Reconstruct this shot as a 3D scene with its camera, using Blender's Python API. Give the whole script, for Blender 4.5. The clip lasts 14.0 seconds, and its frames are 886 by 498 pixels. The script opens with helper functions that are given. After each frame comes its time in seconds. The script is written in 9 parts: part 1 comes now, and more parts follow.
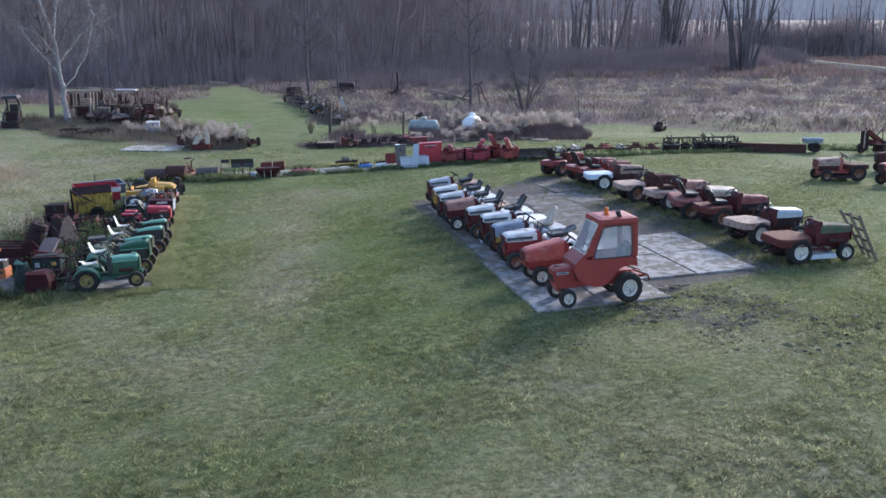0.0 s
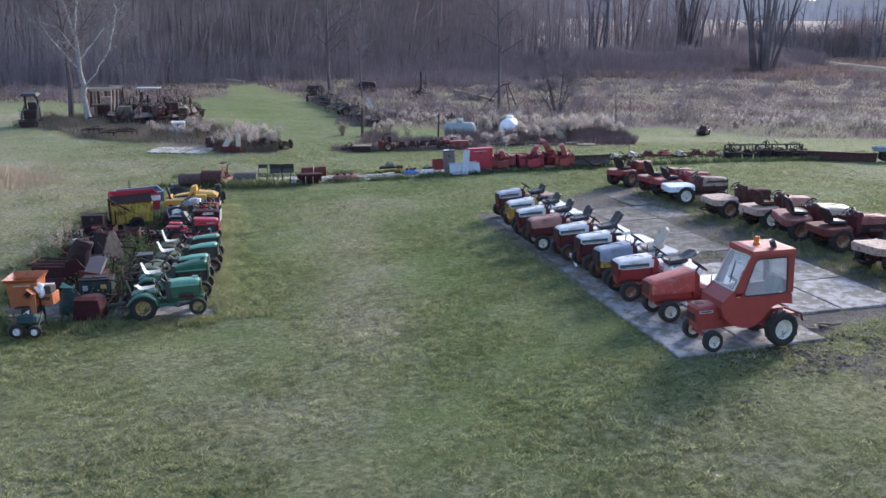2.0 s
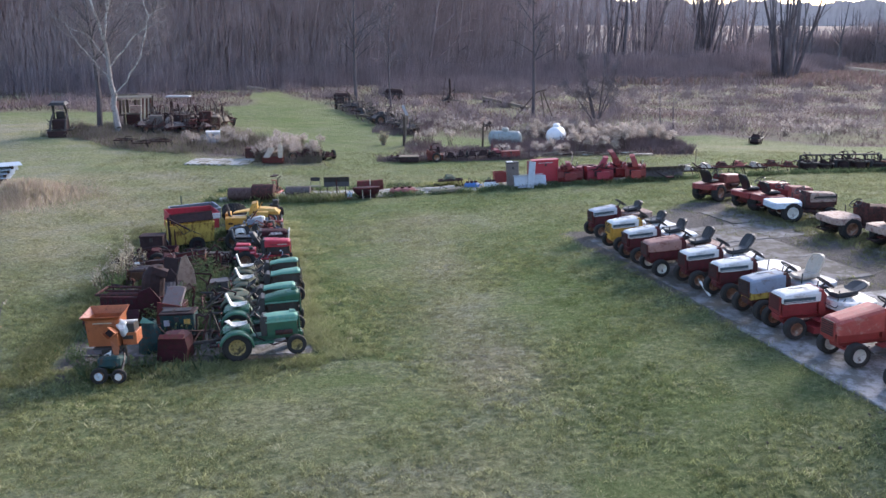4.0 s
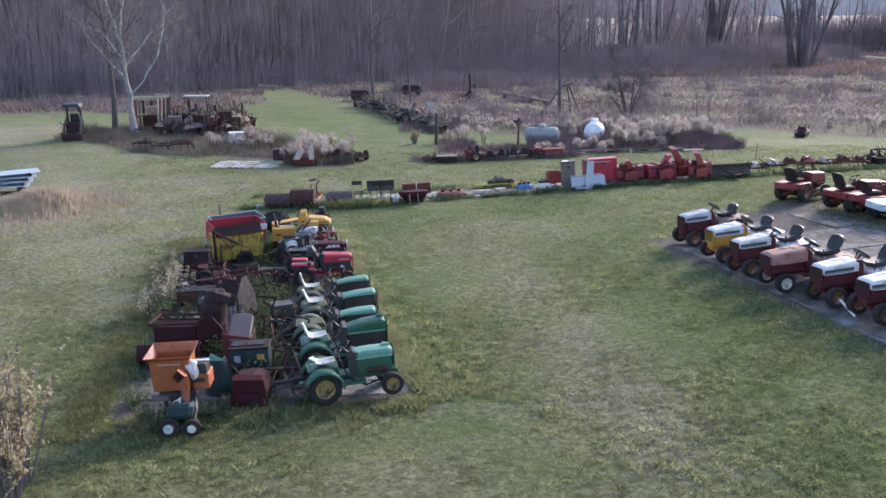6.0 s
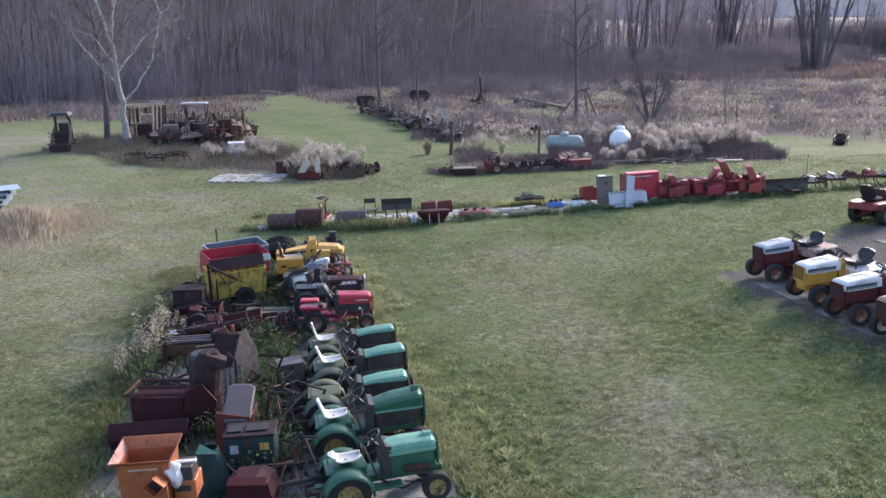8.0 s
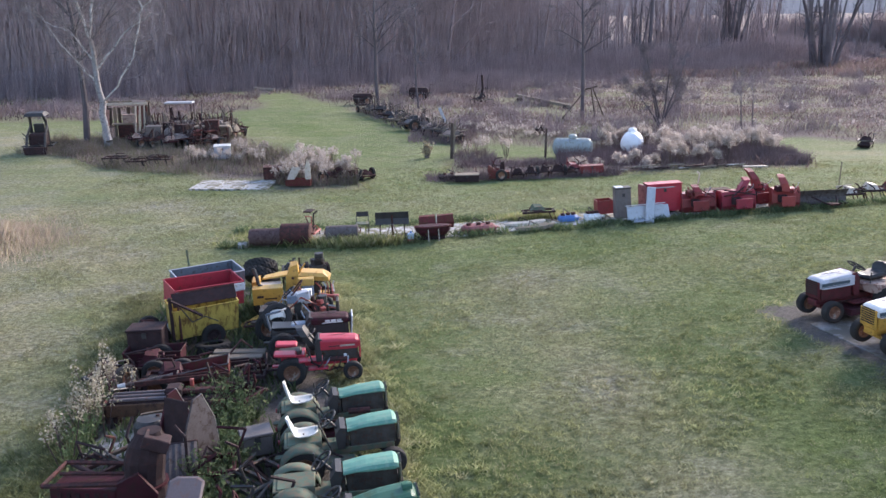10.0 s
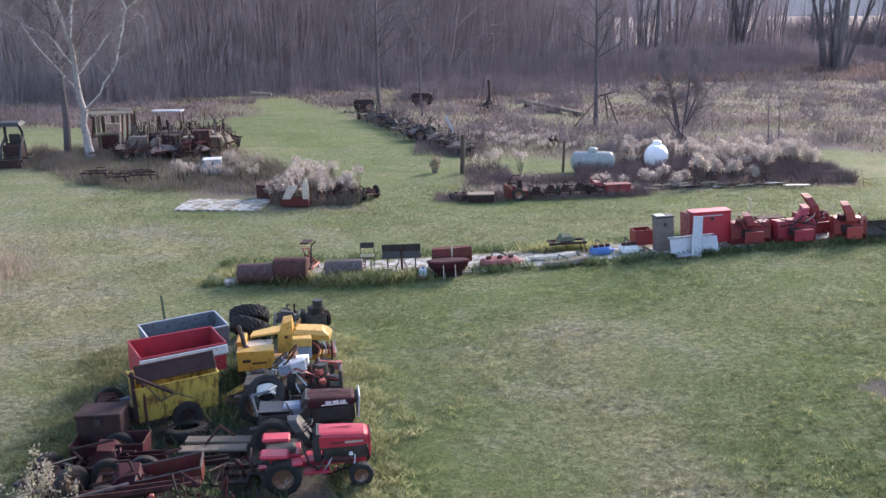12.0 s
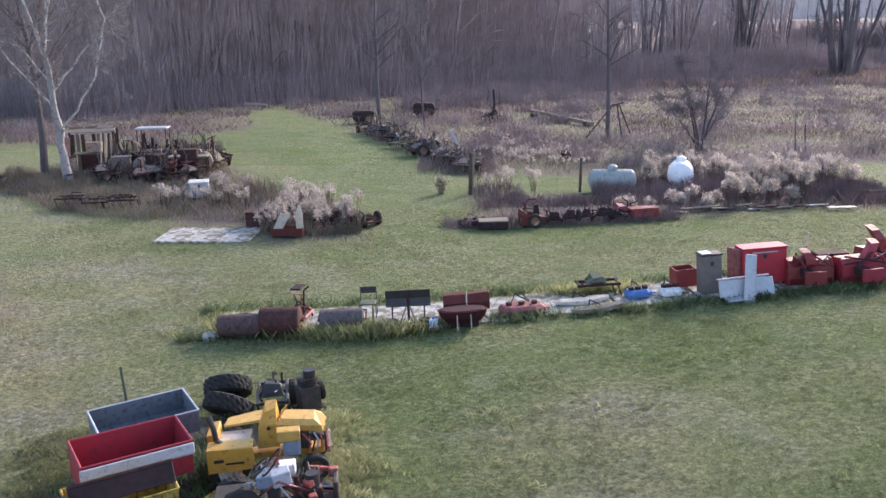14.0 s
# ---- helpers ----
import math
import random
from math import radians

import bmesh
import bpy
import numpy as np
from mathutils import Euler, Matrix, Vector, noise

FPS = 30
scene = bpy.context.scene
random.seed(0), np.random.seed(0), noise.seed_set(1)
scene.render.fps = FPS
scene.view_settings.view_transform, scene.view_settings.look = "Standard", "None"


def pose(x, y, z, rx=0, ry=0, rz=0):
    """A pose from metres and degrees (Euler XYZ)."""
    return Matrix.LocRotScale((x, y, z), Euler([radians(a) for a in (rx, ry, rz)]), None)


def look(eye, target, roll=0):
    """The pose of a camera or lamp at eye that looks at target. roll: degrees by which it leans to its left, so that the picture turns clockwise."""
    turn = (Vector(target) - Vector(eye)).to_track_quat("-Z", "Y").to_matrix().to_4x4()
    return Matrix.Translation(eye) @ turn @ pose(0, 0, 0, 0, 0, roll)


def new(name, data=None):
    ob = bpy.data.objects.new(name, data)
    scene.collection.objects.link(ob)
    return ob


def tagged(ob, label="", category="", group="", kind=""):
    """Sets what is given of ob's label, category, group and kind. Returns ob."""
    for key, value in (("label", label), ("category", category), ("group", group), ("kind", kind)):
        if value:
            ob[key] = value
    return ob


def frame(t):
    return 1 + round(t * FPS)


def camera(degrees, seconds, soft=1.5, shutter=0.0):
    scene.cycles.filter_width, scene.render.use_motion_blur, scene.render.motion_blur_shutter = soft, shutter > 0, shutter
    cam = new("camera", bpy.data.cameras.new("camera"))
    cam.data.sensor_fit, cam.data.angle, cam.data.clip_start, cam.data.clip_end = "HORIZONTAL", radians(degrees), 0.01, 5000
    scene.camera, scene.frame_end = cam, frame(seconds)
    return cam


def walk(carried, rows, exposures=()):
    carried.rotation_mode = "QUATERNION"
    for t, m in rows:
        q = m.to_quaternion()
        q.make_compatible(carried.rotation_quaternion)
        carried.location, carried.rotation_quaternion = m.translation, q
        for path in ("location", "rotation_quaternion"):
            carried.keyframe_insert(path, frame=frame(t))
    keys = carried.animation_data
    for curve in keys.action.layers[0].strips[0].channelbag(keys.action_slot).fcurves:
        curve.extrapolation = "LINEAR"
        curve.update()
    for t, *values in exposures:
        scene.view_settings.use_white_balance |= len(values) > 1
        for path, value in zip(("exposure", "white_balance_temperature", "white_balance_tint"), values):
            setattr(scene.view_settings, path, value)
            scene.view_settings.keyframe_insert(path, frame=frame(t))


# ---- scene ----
cam = camera(55.7, 14.0)
METRES, EYE, TILT, LEAN, TURN = 22.0, 5.7, 0.0, -2.4, 0.0
ROWS = [
    (0.0, 0.0, 0.0, 0.0, -0.61, -14.53, 2.36),
    (0.5, -0.0181, 0.03, 0.0004, -0.57, -14.25, 2.46),
    (1.0, -0.0404, 0.0565, 0.0041, -0.48, -14.42, 2.13),
    (1.5, -0.0669, 0.0804, 0.0041, -0.48, -14.4, 2.04),
    (2.0, -0.0944, 0.1039, 0.0046, -0.41, -14.65, 1.91),
    (2.5, -0.1223, 0.1269, 0.0045, -0.24, -14.45, 1.62),
    (3.0, -0.1481, 0.1486, 0.0039, -0.26, -14.51, 2.06),
    (3.5, -0.1758, 0.1739, 0.0045, -0.18, -14.19, 1.99),
    (6.0, -0.2898, 0.3043, 0.0029, -0.36, -14.53, 2.9),
    (6.5, -0.3046, 0.3338, 0.0002, -0.21, -14.4, 2.54),
    (7.0, -0.3171, 0.3669, 0.0013, -0.28, -14.33, 2.76),
    (7.5, -0.3249, 0.4274, -0.0002, -0.24, -14.22, 2.81),
    (8.0, -0.3215, 0.4537, -0.0, -0.29, -14.28, 3.12),
    (10.5, -0.3214, 0.6198, 0.0015, -0.26, -14.6, 2.96),
    (11.0, -0.3289, 0.6607, 0.0031, -0.29, -14.49, 2.81),
    (11.5, -0.3369, 0.7007, 0.0059, -0.36, -14.6, 2.78),
    (12.0, -0.3423, 0.7293, 0.0074, -0.36, -14.5, 2.87),
    (12.5, -0.3497, 0.7657, 0.0088, -0.41, -14.6, 2.66),
    (13.0, -0.3578, 0.8133, 0.0119, -0.59, -14.42, 3.02),
    (13.5, -0.3578, 0.8439, 0.0143, -0.49, -14.41, 3.04),
    (14.0, -0.3535, 0.8706, 0.0145, -0.44, -14.14, 3.35),
]
walk(cam, [(t, pose(0, 0, EYE, TILT, LEAN, TURN) @ pose(METRES * x, METRES * y, METRES * z, 90 + pitch, roll, yaw)) for t, x, y, z, yaw, pitch, roll in ROWS],
     exposures=[(0.0, 1.26, 6180, 14), (3.5, 1.42, 6480, 17), (8.0, 1.51, 6580, 18), (11.5, 1.66, 6800, 19), (14.0, 1.61, 6860, 20)])

# ---- light: hazy low sun ahead on the right, pale sky ----
SUN_EL, SUN_AZ = 24.0, 40.0   # azimuth clockwise from +y
world = bpy.data.worlds.new("sky")
scene.world = world
world.use_nodes = True
wn = world.node_tree
sky = wn.nodes.new("ShaderNodeTexSky")
sky.sky_type, sky.sun_disc = "NISHITA", False
sky.sun_elevation, sky.sun_rotation = radians(SUN_EL), radians(SUN_AZ)
sky.air_density, sky.dust_density, sky.ozone_density = 1.0, 1.0, 2.0
wn.links.new(sky.outputs[0], wn.nodes["Background"].inputs[0])
wn.nodes["Background"].inputs[1].default_value = 0.14
sun = new("sun", bpy.data.lights.new("sun", "SUN"))
sun.data.energy, sun.data.angle, sun.data.color = 1.9, radians(17), (1.0, 0.93, 0.84)
ce = math.cos(radians(SUN_EL))
sun.matrix_basis = look((0, 0, 30), (-30 * ce * math.sin(radians(SUN_AZ)), -30 * ce * math.cos(radians(SUN_AZ)), 30 - 30 * math.sin(radians(SUN_EL))))


# ---- materials ----
def nd(nt, kind, **vals):
    n = nt.nodes.new(kind)
    for k, v in vals.items():
        n.inputs[k.replace("_", " ")].default_value = v
    return n


def ramp(nt, src, p0, c0, p1, c1):
    r = nt.nodes.new("ShaderNodeValToRGB")
    e = r.color_ramp.elements
    e[0].position, e[1].position = p0, p1
    e[0].color, e[1].color = (*c0, 1), (*c1, 1)
    nt.links.new(src, r.inputs[0])
    return r.outputs[0]


def mixc(nt, fac, a, b, mode="MIX"):
    m = nt.nodes.new("ShaderNodeMix")
    m.data_type, m.blend_type = "RGBA", mode
    for sock, v in ((m.inputs[0], fac), (m.inputs[6], a), (m.inputs[7], b)):
        if isinstance(v, (int, float)):
            sock.default_value = v
        elif isinstance(v, tuple):
            sock.default_value = (*v, 1)
        else:
            nt.links.new(v, sock)
    return m.outputs[2]


def noise_out(nt, scale, detail=4.0, rough=0.6, coord="Object", stretch=None):
    tc = nt.nodes.new("ShaderNodeTexCoord")
    n = nd(nt, "ShaderNodeTexNoise", Scale=scale, Detail=detail, Roughness=rough)
    src = tc.outputs[coord]
    if stretch:
        mp = nt.nodes.new("ShaderNodeMapping")
        mp.inputs["Scale"].default_value = stretch
        nt.links.new(src, mp.inputs[0])
        src = mp.outputs[0]
    nt.links.new(src, n.inputs["Vector"])
    return n.outputs[0]


def mat(name, base, rough=0.55, metal=0.0, var=0.25, scale=6.0, wear=None, worn=0.0, bump=0.08, rnd=0.12, stretch=None, fine=60.0):
    """Painted or natural surface: two scales of tone, worn patches of another colour, fine relief, small change from piece to piece."""
    m = bpy.data.materials.new(name)
    m.use_nodes = True
    nt = m.node_tree
    bs = nt.nodes["Principled BSDF"]
    lo = tuple(c * (1 - var) for c in base)
    hi = tuple(min(1, c * (1 + var)) for c in base)
    big = noise_out(nt, scale, 5, 0.65, stretch=stretch)
    col = ramp(nt, big, 0.32, lo, 0.68, hi)
    small = noise_out(nt, fine, 3, 0.6, stretch=stretch)
    col = mixc(nt, 0.35, col, ramp(nt, small, 0.3, tuple(c * 0.7 for c in base), 0.7, tuple(min(1, c * 1.25) for c in base)))
    if wear:
        patch = noise_out(nt, scale * 1.7, 6, 0.72, stretch=stretch)
        mask = ramp(nt, patch, 0.66 - 0.4 * worn, (0, 0, 0), 0.78 - 0.4 * worn, (1, 1, 1))
        col = mixc(nt, mask, col, wear)
        rr = nt.nodes.new("ShaderNodeMapRange")
        rr.inputs["To Min"].default_value, rr.inputs["To Max"].default_value = rough, 0.92
        nt.links.new(mask, rr.inputs["Value"])
        nt.links.new(rr.outputs[0], bs.inputs["Roughness"])
    else:
        bs.inputs["Roughness"].default_value = rough
    if rnd:
        oi = nt.nodes.new("ShaderNodeObjectInfo")
        v = nt.nodes.new("ShaderNodeMapRange")
        v.inputs["To Min"].default_value, v.inputs["To Max"].default_value = 1 - rnd, 1 + rnd
        nt.links.new(oi.outputs["Random"], v.inputs["Value"])
        hsv = nt.nodes.new("ShaderNodeHueSaturation")
        nt.links.new(v.outputs[0], hsv.inputs["Value"])
        nt.links.new(col, hsv.inputs["Color"])
        col = hsv.outputs[0]
    nt.links.new(col, bs.inputs["Base Color"])
    bs.inputs["Metallic"].default_value = metal
    bs.inputs["Specular IOR Level"].default_value = 0.5 if rough < 0.6 else 0.22
    if bump:
        b = nd(nt, "ShaderNodeBump", Strength=bump, Distance=0.01)
        nt.links.new(small, b.inputs["Height"])
        nt.links.new(b.outputs[0], bs.inputs["Normal"])
    return m


def island_mat(name, cols, rough=0.9, var=0.3, soft=0.0, wide=0.35):
    """Plant matter: each leaf, blade or stem takes its own tone between two or three colours."""
    m = bpy.data.materials.new(name)
    m.use_nodes = True
    nt = m.node_tree
    bs = nt.nodes["Principled BSDF"]
    g = nt.nodes.new("ShaderNodeNewGeometry")
    r = nt.nodes.new("ShaderNodeValToRGB")
    e = r.color_ramp.elements
    while len(e) < len(cols):
        e.new(0.5)
    for i, c in enumerate(cols):
        e[i].position, e[i].color = i / max(1, len(cols) - 1), (*c, 1)
    nt.links.new(g.outputs["Random Per Island"], r.inputs[0])
    big = ramp(nt, noise_out(nt, wide, 5, 0.65), 0.34, (1 - var,) * 3, 0.66, (1 + var * 0.6,) * 3)
    nt.links.new(mixc(nt, 1.0, r.outputs[0], big, "MULTIPLY"), bs.inputs["Base Color"])
    bs.inputs["Roughness"].default_value = rough
    bs.inputs["Specular IOR Level"].default_value = 0.2
    if soft:
        tr = nt.nodes.new("ShaderNodeBsdfTranslucent")
        nt.links.new(bs.inputs["Base Color"].links[0].from_socket, tr.inputs["Color"])
        mx = nt.nodes.new("ShaderNodeMixShader")
        mx.inputs[0].default_value = soft
        nt.links.new(bs.outputs[0], mx.inputs[1])
        nt.links.new(tr.outputs[0], mx.inputs[2])
        nt.links.new(mx.outputs[0], nt.nodes["Material Output"].inputs["Surface"])
    return m


RUST = (0.10, 0.045, 0.028)
M = {
    "red": mat("faded_red_paint", (0.23, 0.028, 0.030), 0.45, wear=RUST, worn=0.25),
    "bright_red": mat("bright_red_paint", (0.46, 0.035, 0.055), 0.4, var=0.15, wear=RUST, worn=0.1),
    "cab_red": mat("orange_red_paint", (0.29, 0.043, 0.037), 0.45, var=0.15, wear=(0.2, 0.06, 0.04), worn=0.15),
    "orange": mat("orange_paint", (0.37, 0.112, 0.04), 0.55, var=0.22, wear=(0.19, 0.06, 0.035), worn=0.25),
    "hood_orange": mat("faded_orange_paint", (0.37, 0.078, 0.062), 0.5, var=0.2, wear=(0.40, 0.19, 0.155), worn=0.35),
    "rust": mat("rusty_metal", (0.095, 0.036, 0.032), 0.8, var=0.4, wear=(0.05, 0.03, 0.028), worn=0.55, bump=0.3),
    "rust_red": mat("rust_stained_red_paint", (0.125, 0.025, 0.027), 0.7, var=0.35, wear=RUST, worn=0.5, bump=0.2),
    "maroon": mat("dark_maroon_paint", (0.052, 0.010, 0.016), 0.65, var=0.35, wear=(0.045, 0.022, 0.02), worn=0.45, bump=0.2),
    "dark_rust": mat("dark_rusty_metal", (0.038, 0.023, 0.024), 0.8, var=0.45, wear=(0.065, 0.028, 0.026), worn=0.3, bump=0.3),
    "white": mat("weathered_white_paint", (0.68, 0.68, 0.665), 0.42, var=0.1, wear=(0.36, 0.33, 0.29), worn=0.32),
    "grey_white": mat("chalky_grey_paint", (0.42, 0.44, 0.48), 0.5, var=0.12, wear=(0.3, 0.28, 0.26), worn=0.3),
    "tan": mat("chalky_tan_paint", (0.38, 0.28, 0.235), 0.65, var=0.2, wear=(0.2, 0.11, 0.09), worn=0.42),
    "cream": mat("cream_paint", (0.50, 0.43, 0.35), 0.55, var=0.15, wear=(0.3, 0.2, 0.13), worn=0.3),
    "pink": mat("sun_faded_pinkish_red_paint", (0.29, 0.105, 0.10), 0.6, var=0.2, wear=(0.16, 0.06, 0.055), worn=0.42),
    "blush": mat("chalky_blush_paint", (0.40, 0.22, 0.185), 0.6, var=0.18, wear=(0.22, 0.09, 0.07), worn=0.35),
    "pale_blue": mat("pale_blue_paint", (0.50, 0.58, 0.66), 0.5, var=0.1, wear=(0.3, 0.3, 0.3), worn=0.25),
    "green": mat("green_paint", (0.02, 0.10, 0.055), 0.42, var=0.2, wear=(0.05, 0.1, 0.06), worn=0.3),
    "pale_green": mat("sun_faded_green_paint", (0.105, 0.29, 0.21), 0.5, var=0.18, wear=(0.19, 0.33, 0.25), worn=0.45),
    "dusty_green": mat("dusty_dull_green_paint", (0.09, 0.13, 0.09), 0.65, var=0.25, wear=(0.16, 0.13, 0.09), worn=0.5),
    "yellow": mat("yellow_paint", (0.50, 0.27, 0.045), 0.5, var=0.15, wear=RUST, worn=0.25),
    "old_yellow": mat("stained_yellow_paint", (0.46, 0.33, 0.075), 0.6, var=0.25, wear=(0.16, 0.09, 0.03), worn=0.45, stretch=(1, 1, 0.4)),
    "light_yellow": mat("pale_yellow_paint", (0.60, 0.36, 0.09), 0.5, var=0.12, wear=(0.35, 0.18, 0.06), worn=0.25),
    "seat_black": mat("black_vinyl", (0.02, 0.02, 0.022), 0.45, var=0.3),
    "seat_white": mat("white_vinyl", (0.58, 0.58, 0.54), 0.5, var=0.1, wear=(0.3, 0.28, 0.24), worn=0.25),
    "seat_grey": mat("dusty_mauve_grey_panel", (0.135, 0.112, 0.116), 0.6, var=0.15, wear=(0.16, 0.1, 0.09), worn=0.3),
    "rubber": mat("tyre_rubber", (0.034, 0.032, 0.031), 0.85, var=0.35, bump=0.25),
    "black": mat("black_iron", (0.034, 0.032, 0.032), 0.55, var=0.4, wear=RUST, worn=0.2),
    "engine": mat("greasy_engine_metal", (0.07, 0.065, 0.06), 0.6, metal=0.3, var=0.5, wear=RUST, worn=0.35),
    "rim_white": mat("off_white_rim", (0.62, 0.60, 0.54), 0.5, var=0.12, wear=RUST, worn=0.25),
    "rim_yellow": mat("yellow_rim", (0.34, 0.25, 0.09), 0.5, var=0.2, wear=(0.07, 0.055, 0.03), worn=0.45),
    "rim_rust": mat("rusty_rim", (0.22, 0.11, 0.07), 0.7, var=0.3, wear=(0.4, 0.34, 0.28), worn=0.3),
    "galv": mat("galvanised_sheet", (0.46, 0.49, 0.54), 0.45, metal=0.35, var=0.12, wear=(0.26, 0.24, 0.22), worn=0.2),
    "grey_paint": mat("blue_grey_paint", (0.22, 0.27, 0.34), 0.5, var=0.15, wear=(0.14, 0.12, 0.11), worn=0.3),
    "dusty": mat("dusty_grey_brown_steel", (0.12, 0.10, 0.096), 0.75, var=0.3, wear=(0.07, 0.05, 0.045), worn=0.4, bump=0.2),
    "slate": mat("slate_grey_paint", (0.13, 0.155, 0.185), 0.55, var=0.2, wear=(0.09, 0.075, 0.07), worn=0.35),
    "cart_red": mat("worn_cart_red_paint", (0.33, 0.030, 0.048), 0.5, var=0.2, wear=(0.14, 0.05, 0.045), worn=0.3),
    "grey_panel": mat("taupe_sheet_metal", (0.17, 0.145, 0.135), 0.6, var=0.2, wear=(0.12, 0.09, 0.08), worn=0.15),
    "blue": mat("bright_blue_plastic", (0.06, 0.17, 0.42), 0.45, var=0.15),
    "amber": mat("amber_plastic", (0.75, 0.18, 0.03), 0.25, var=0.05),
    "wood": mat("grey_weathered_wood", (0.22, 0.18, 0.14), 0.85, var=0.3, scale=4, stretch=(1, 8, 8), bump=0.3),
    "dark_wood": mat("dark_weathered_wood", (0.08, 0.06, 0.05), 0.9, var=0.35, scale=4, bump=0.3),
    "concrete": mat("weathered_concrete", (0.36, 0.35, 0.35), 0.9, var=0.25, scale=1.6, wear=(0.17, 0.16, 0.14), worn=0.58, bump=0.25, rnd=0.2, fine=35),
    # dirt between the tractor rows; under the left scrap it stands in for shade
    "dirt_shade_concrete": mat("dirt_and_shade_concrete", (0.235, 0.224, 0.222), 0.95, var=0.35, scale=1.1, wear=(0.118, 0.108, 0.092), worn=0.62, bump=0.4, rnd=0.15, fine=30),
    "pale_concrete": mat("pale_concrete", (0.44, 0.435, 0.425), 0.9, var=0.25, scale=2.0, wear=(0.17, 0.155, 0.11), worn=0.55, bump=0.25, fine=35),
    "gravel": mat("dirty_gravel", (0.17, 0.155, 0.14), 0.95, var=0.3, scale=1.2, wear=(0.10, 0.10, 0.05), worn=0.45, bump=0.6, fine=45),
    "roller_brown": mat("mauve_brown_rusty_steel", (0.115, 0.072, 0.07), 0.75, var=0.3, wear=(0.07, 0.04, 0.036), worn=0.4, bump=0.2),
    "oxblood": mat("dull_oxblood_paint", (0.098, 0.021, 0.025), 0.6, var=0.3, wear=(0.07, 0.035, 0.03), worn=0.4, bump=0.15),
    "stripe_teal": mat("dark_teal_stripe", (0.045, 0.075, 0.09), 0.5, var=0.2, wear=(0.3, 0.31, 0.31), worn=0.2),
    "ochre_rust": mat("ochre_brown_rusty_steel", (0.135, 0.072, 0.045), 0.75, var=0.35, wear=(0.07, 0.04, 0.032), worn=0.4, bump=0.2),
    "tank_white": mat("white_tank_paint", (0.80, 0.82, 0.84), 0.4, var=0.05, wear=(0.45, 0.44, 0.42), worn=0.12),
    "tank_grey": mat("grey_green_tank_paint", (0.30, 0.34, 0.33), 0.5, var=0.12, wear=(0.2, 0.16, 0.12), worn=0.3),
    "birch": mat("pale_bark", (0.54, 0.51, 0.49), 0.9, var=0.3, scale=3, wear=(0.15, 0.13, 0.13), worn=0.4, bump=0.4, rnd=0),
    "bark_pale": mat("grey_trunk_bark", (0.31, 0.288, 0.284), 0.9, var=0.3, scale=4, wear=(0.14, 0.12, 0.12), worn=0.35, bump=0.4, rnd=0),
    "bark": mat("grey_brown_bark", (0.115, 0.098, 0.105), 0.95, var=0.35, scale=2, bump=0.5, rnd=0.1),
    "plastic_white": mat("white_plastic", (0.75, 0.75, 0.74), 0.4, var=0.06, wear=(0.45, 0.42, 0.38), worn=0.15),
    "teal": mat("dull_teal_paint", (0.018, 0.052, 0.054), 0.65, var=0.3, wear=RUST, worn=0.35),
    "grille": mat("dark_grille", (0.04, 0.037, 0.038), 0.6, var=0.3),
}
# trunk tones lifted to pale grey-mauve: the air's haze is in the colour
M["trunks"] = island_mat("hazed_woodland_bark", [(0.285, 0.216, 0.218), (0.32, 0.246, 0.246), (0.35, 0.275, 0.271), (0.39, 0.312, 0.305)])
M["brush"] = island_mat("bare_brush_twigs", [(0.215, 0.164, 0.172), (0.285, 0.219, 0.224), (0.35, 0.275, 0.272)])
M["weeds"] = island_mat("dry_weed_stalks", [(0.135, 0.094, 0.097), (0.195, 0.141, 0.139), (0.265, 0.205, 0.19), (0.175, 0.113, 0.119), (0.15, 0.142, 0.098)], soft=0.4, var=0.5, wide=0.16)
M["fluff"] = island_mat("pale_seed_heads", [(0.34, 0.29, 0.26), (0.52, 0.455, 0.41), (0.72, 0.65, 0.59)], soft=0.45)
M["meadow_fluff"] = island_mat("dull_seed_heads", [(0.24, 0.19, 0.18), (0.36, 0.30, 0.28), (0.48, 0.42, 0.39)], soft=0.4)
M["plume"] = island_mat("cream_plumes", [(0.22, 0.195, 0.125), (0.36, 0.32, 0.24), (0.50, 0.46, 0.38)], soft=0.45)
M["dry_tan"] = island_mat("matted_dry_stems", [(0.36, 0.29, 0.235), (0.46, 0.38, 0.31), (0.56, 0.48, 0.39), (0.33, 0.32, 0.18)], soft=0.55)
M["long_grass"] = island_mat("long_grass_blades", [(0.16, 0.20, 0.075), (0.26, 0.29, 0.12), (0.38, 0.37, 0.19), (0.50, 0.46, 0.30)], var=0.3, soft=0.65)


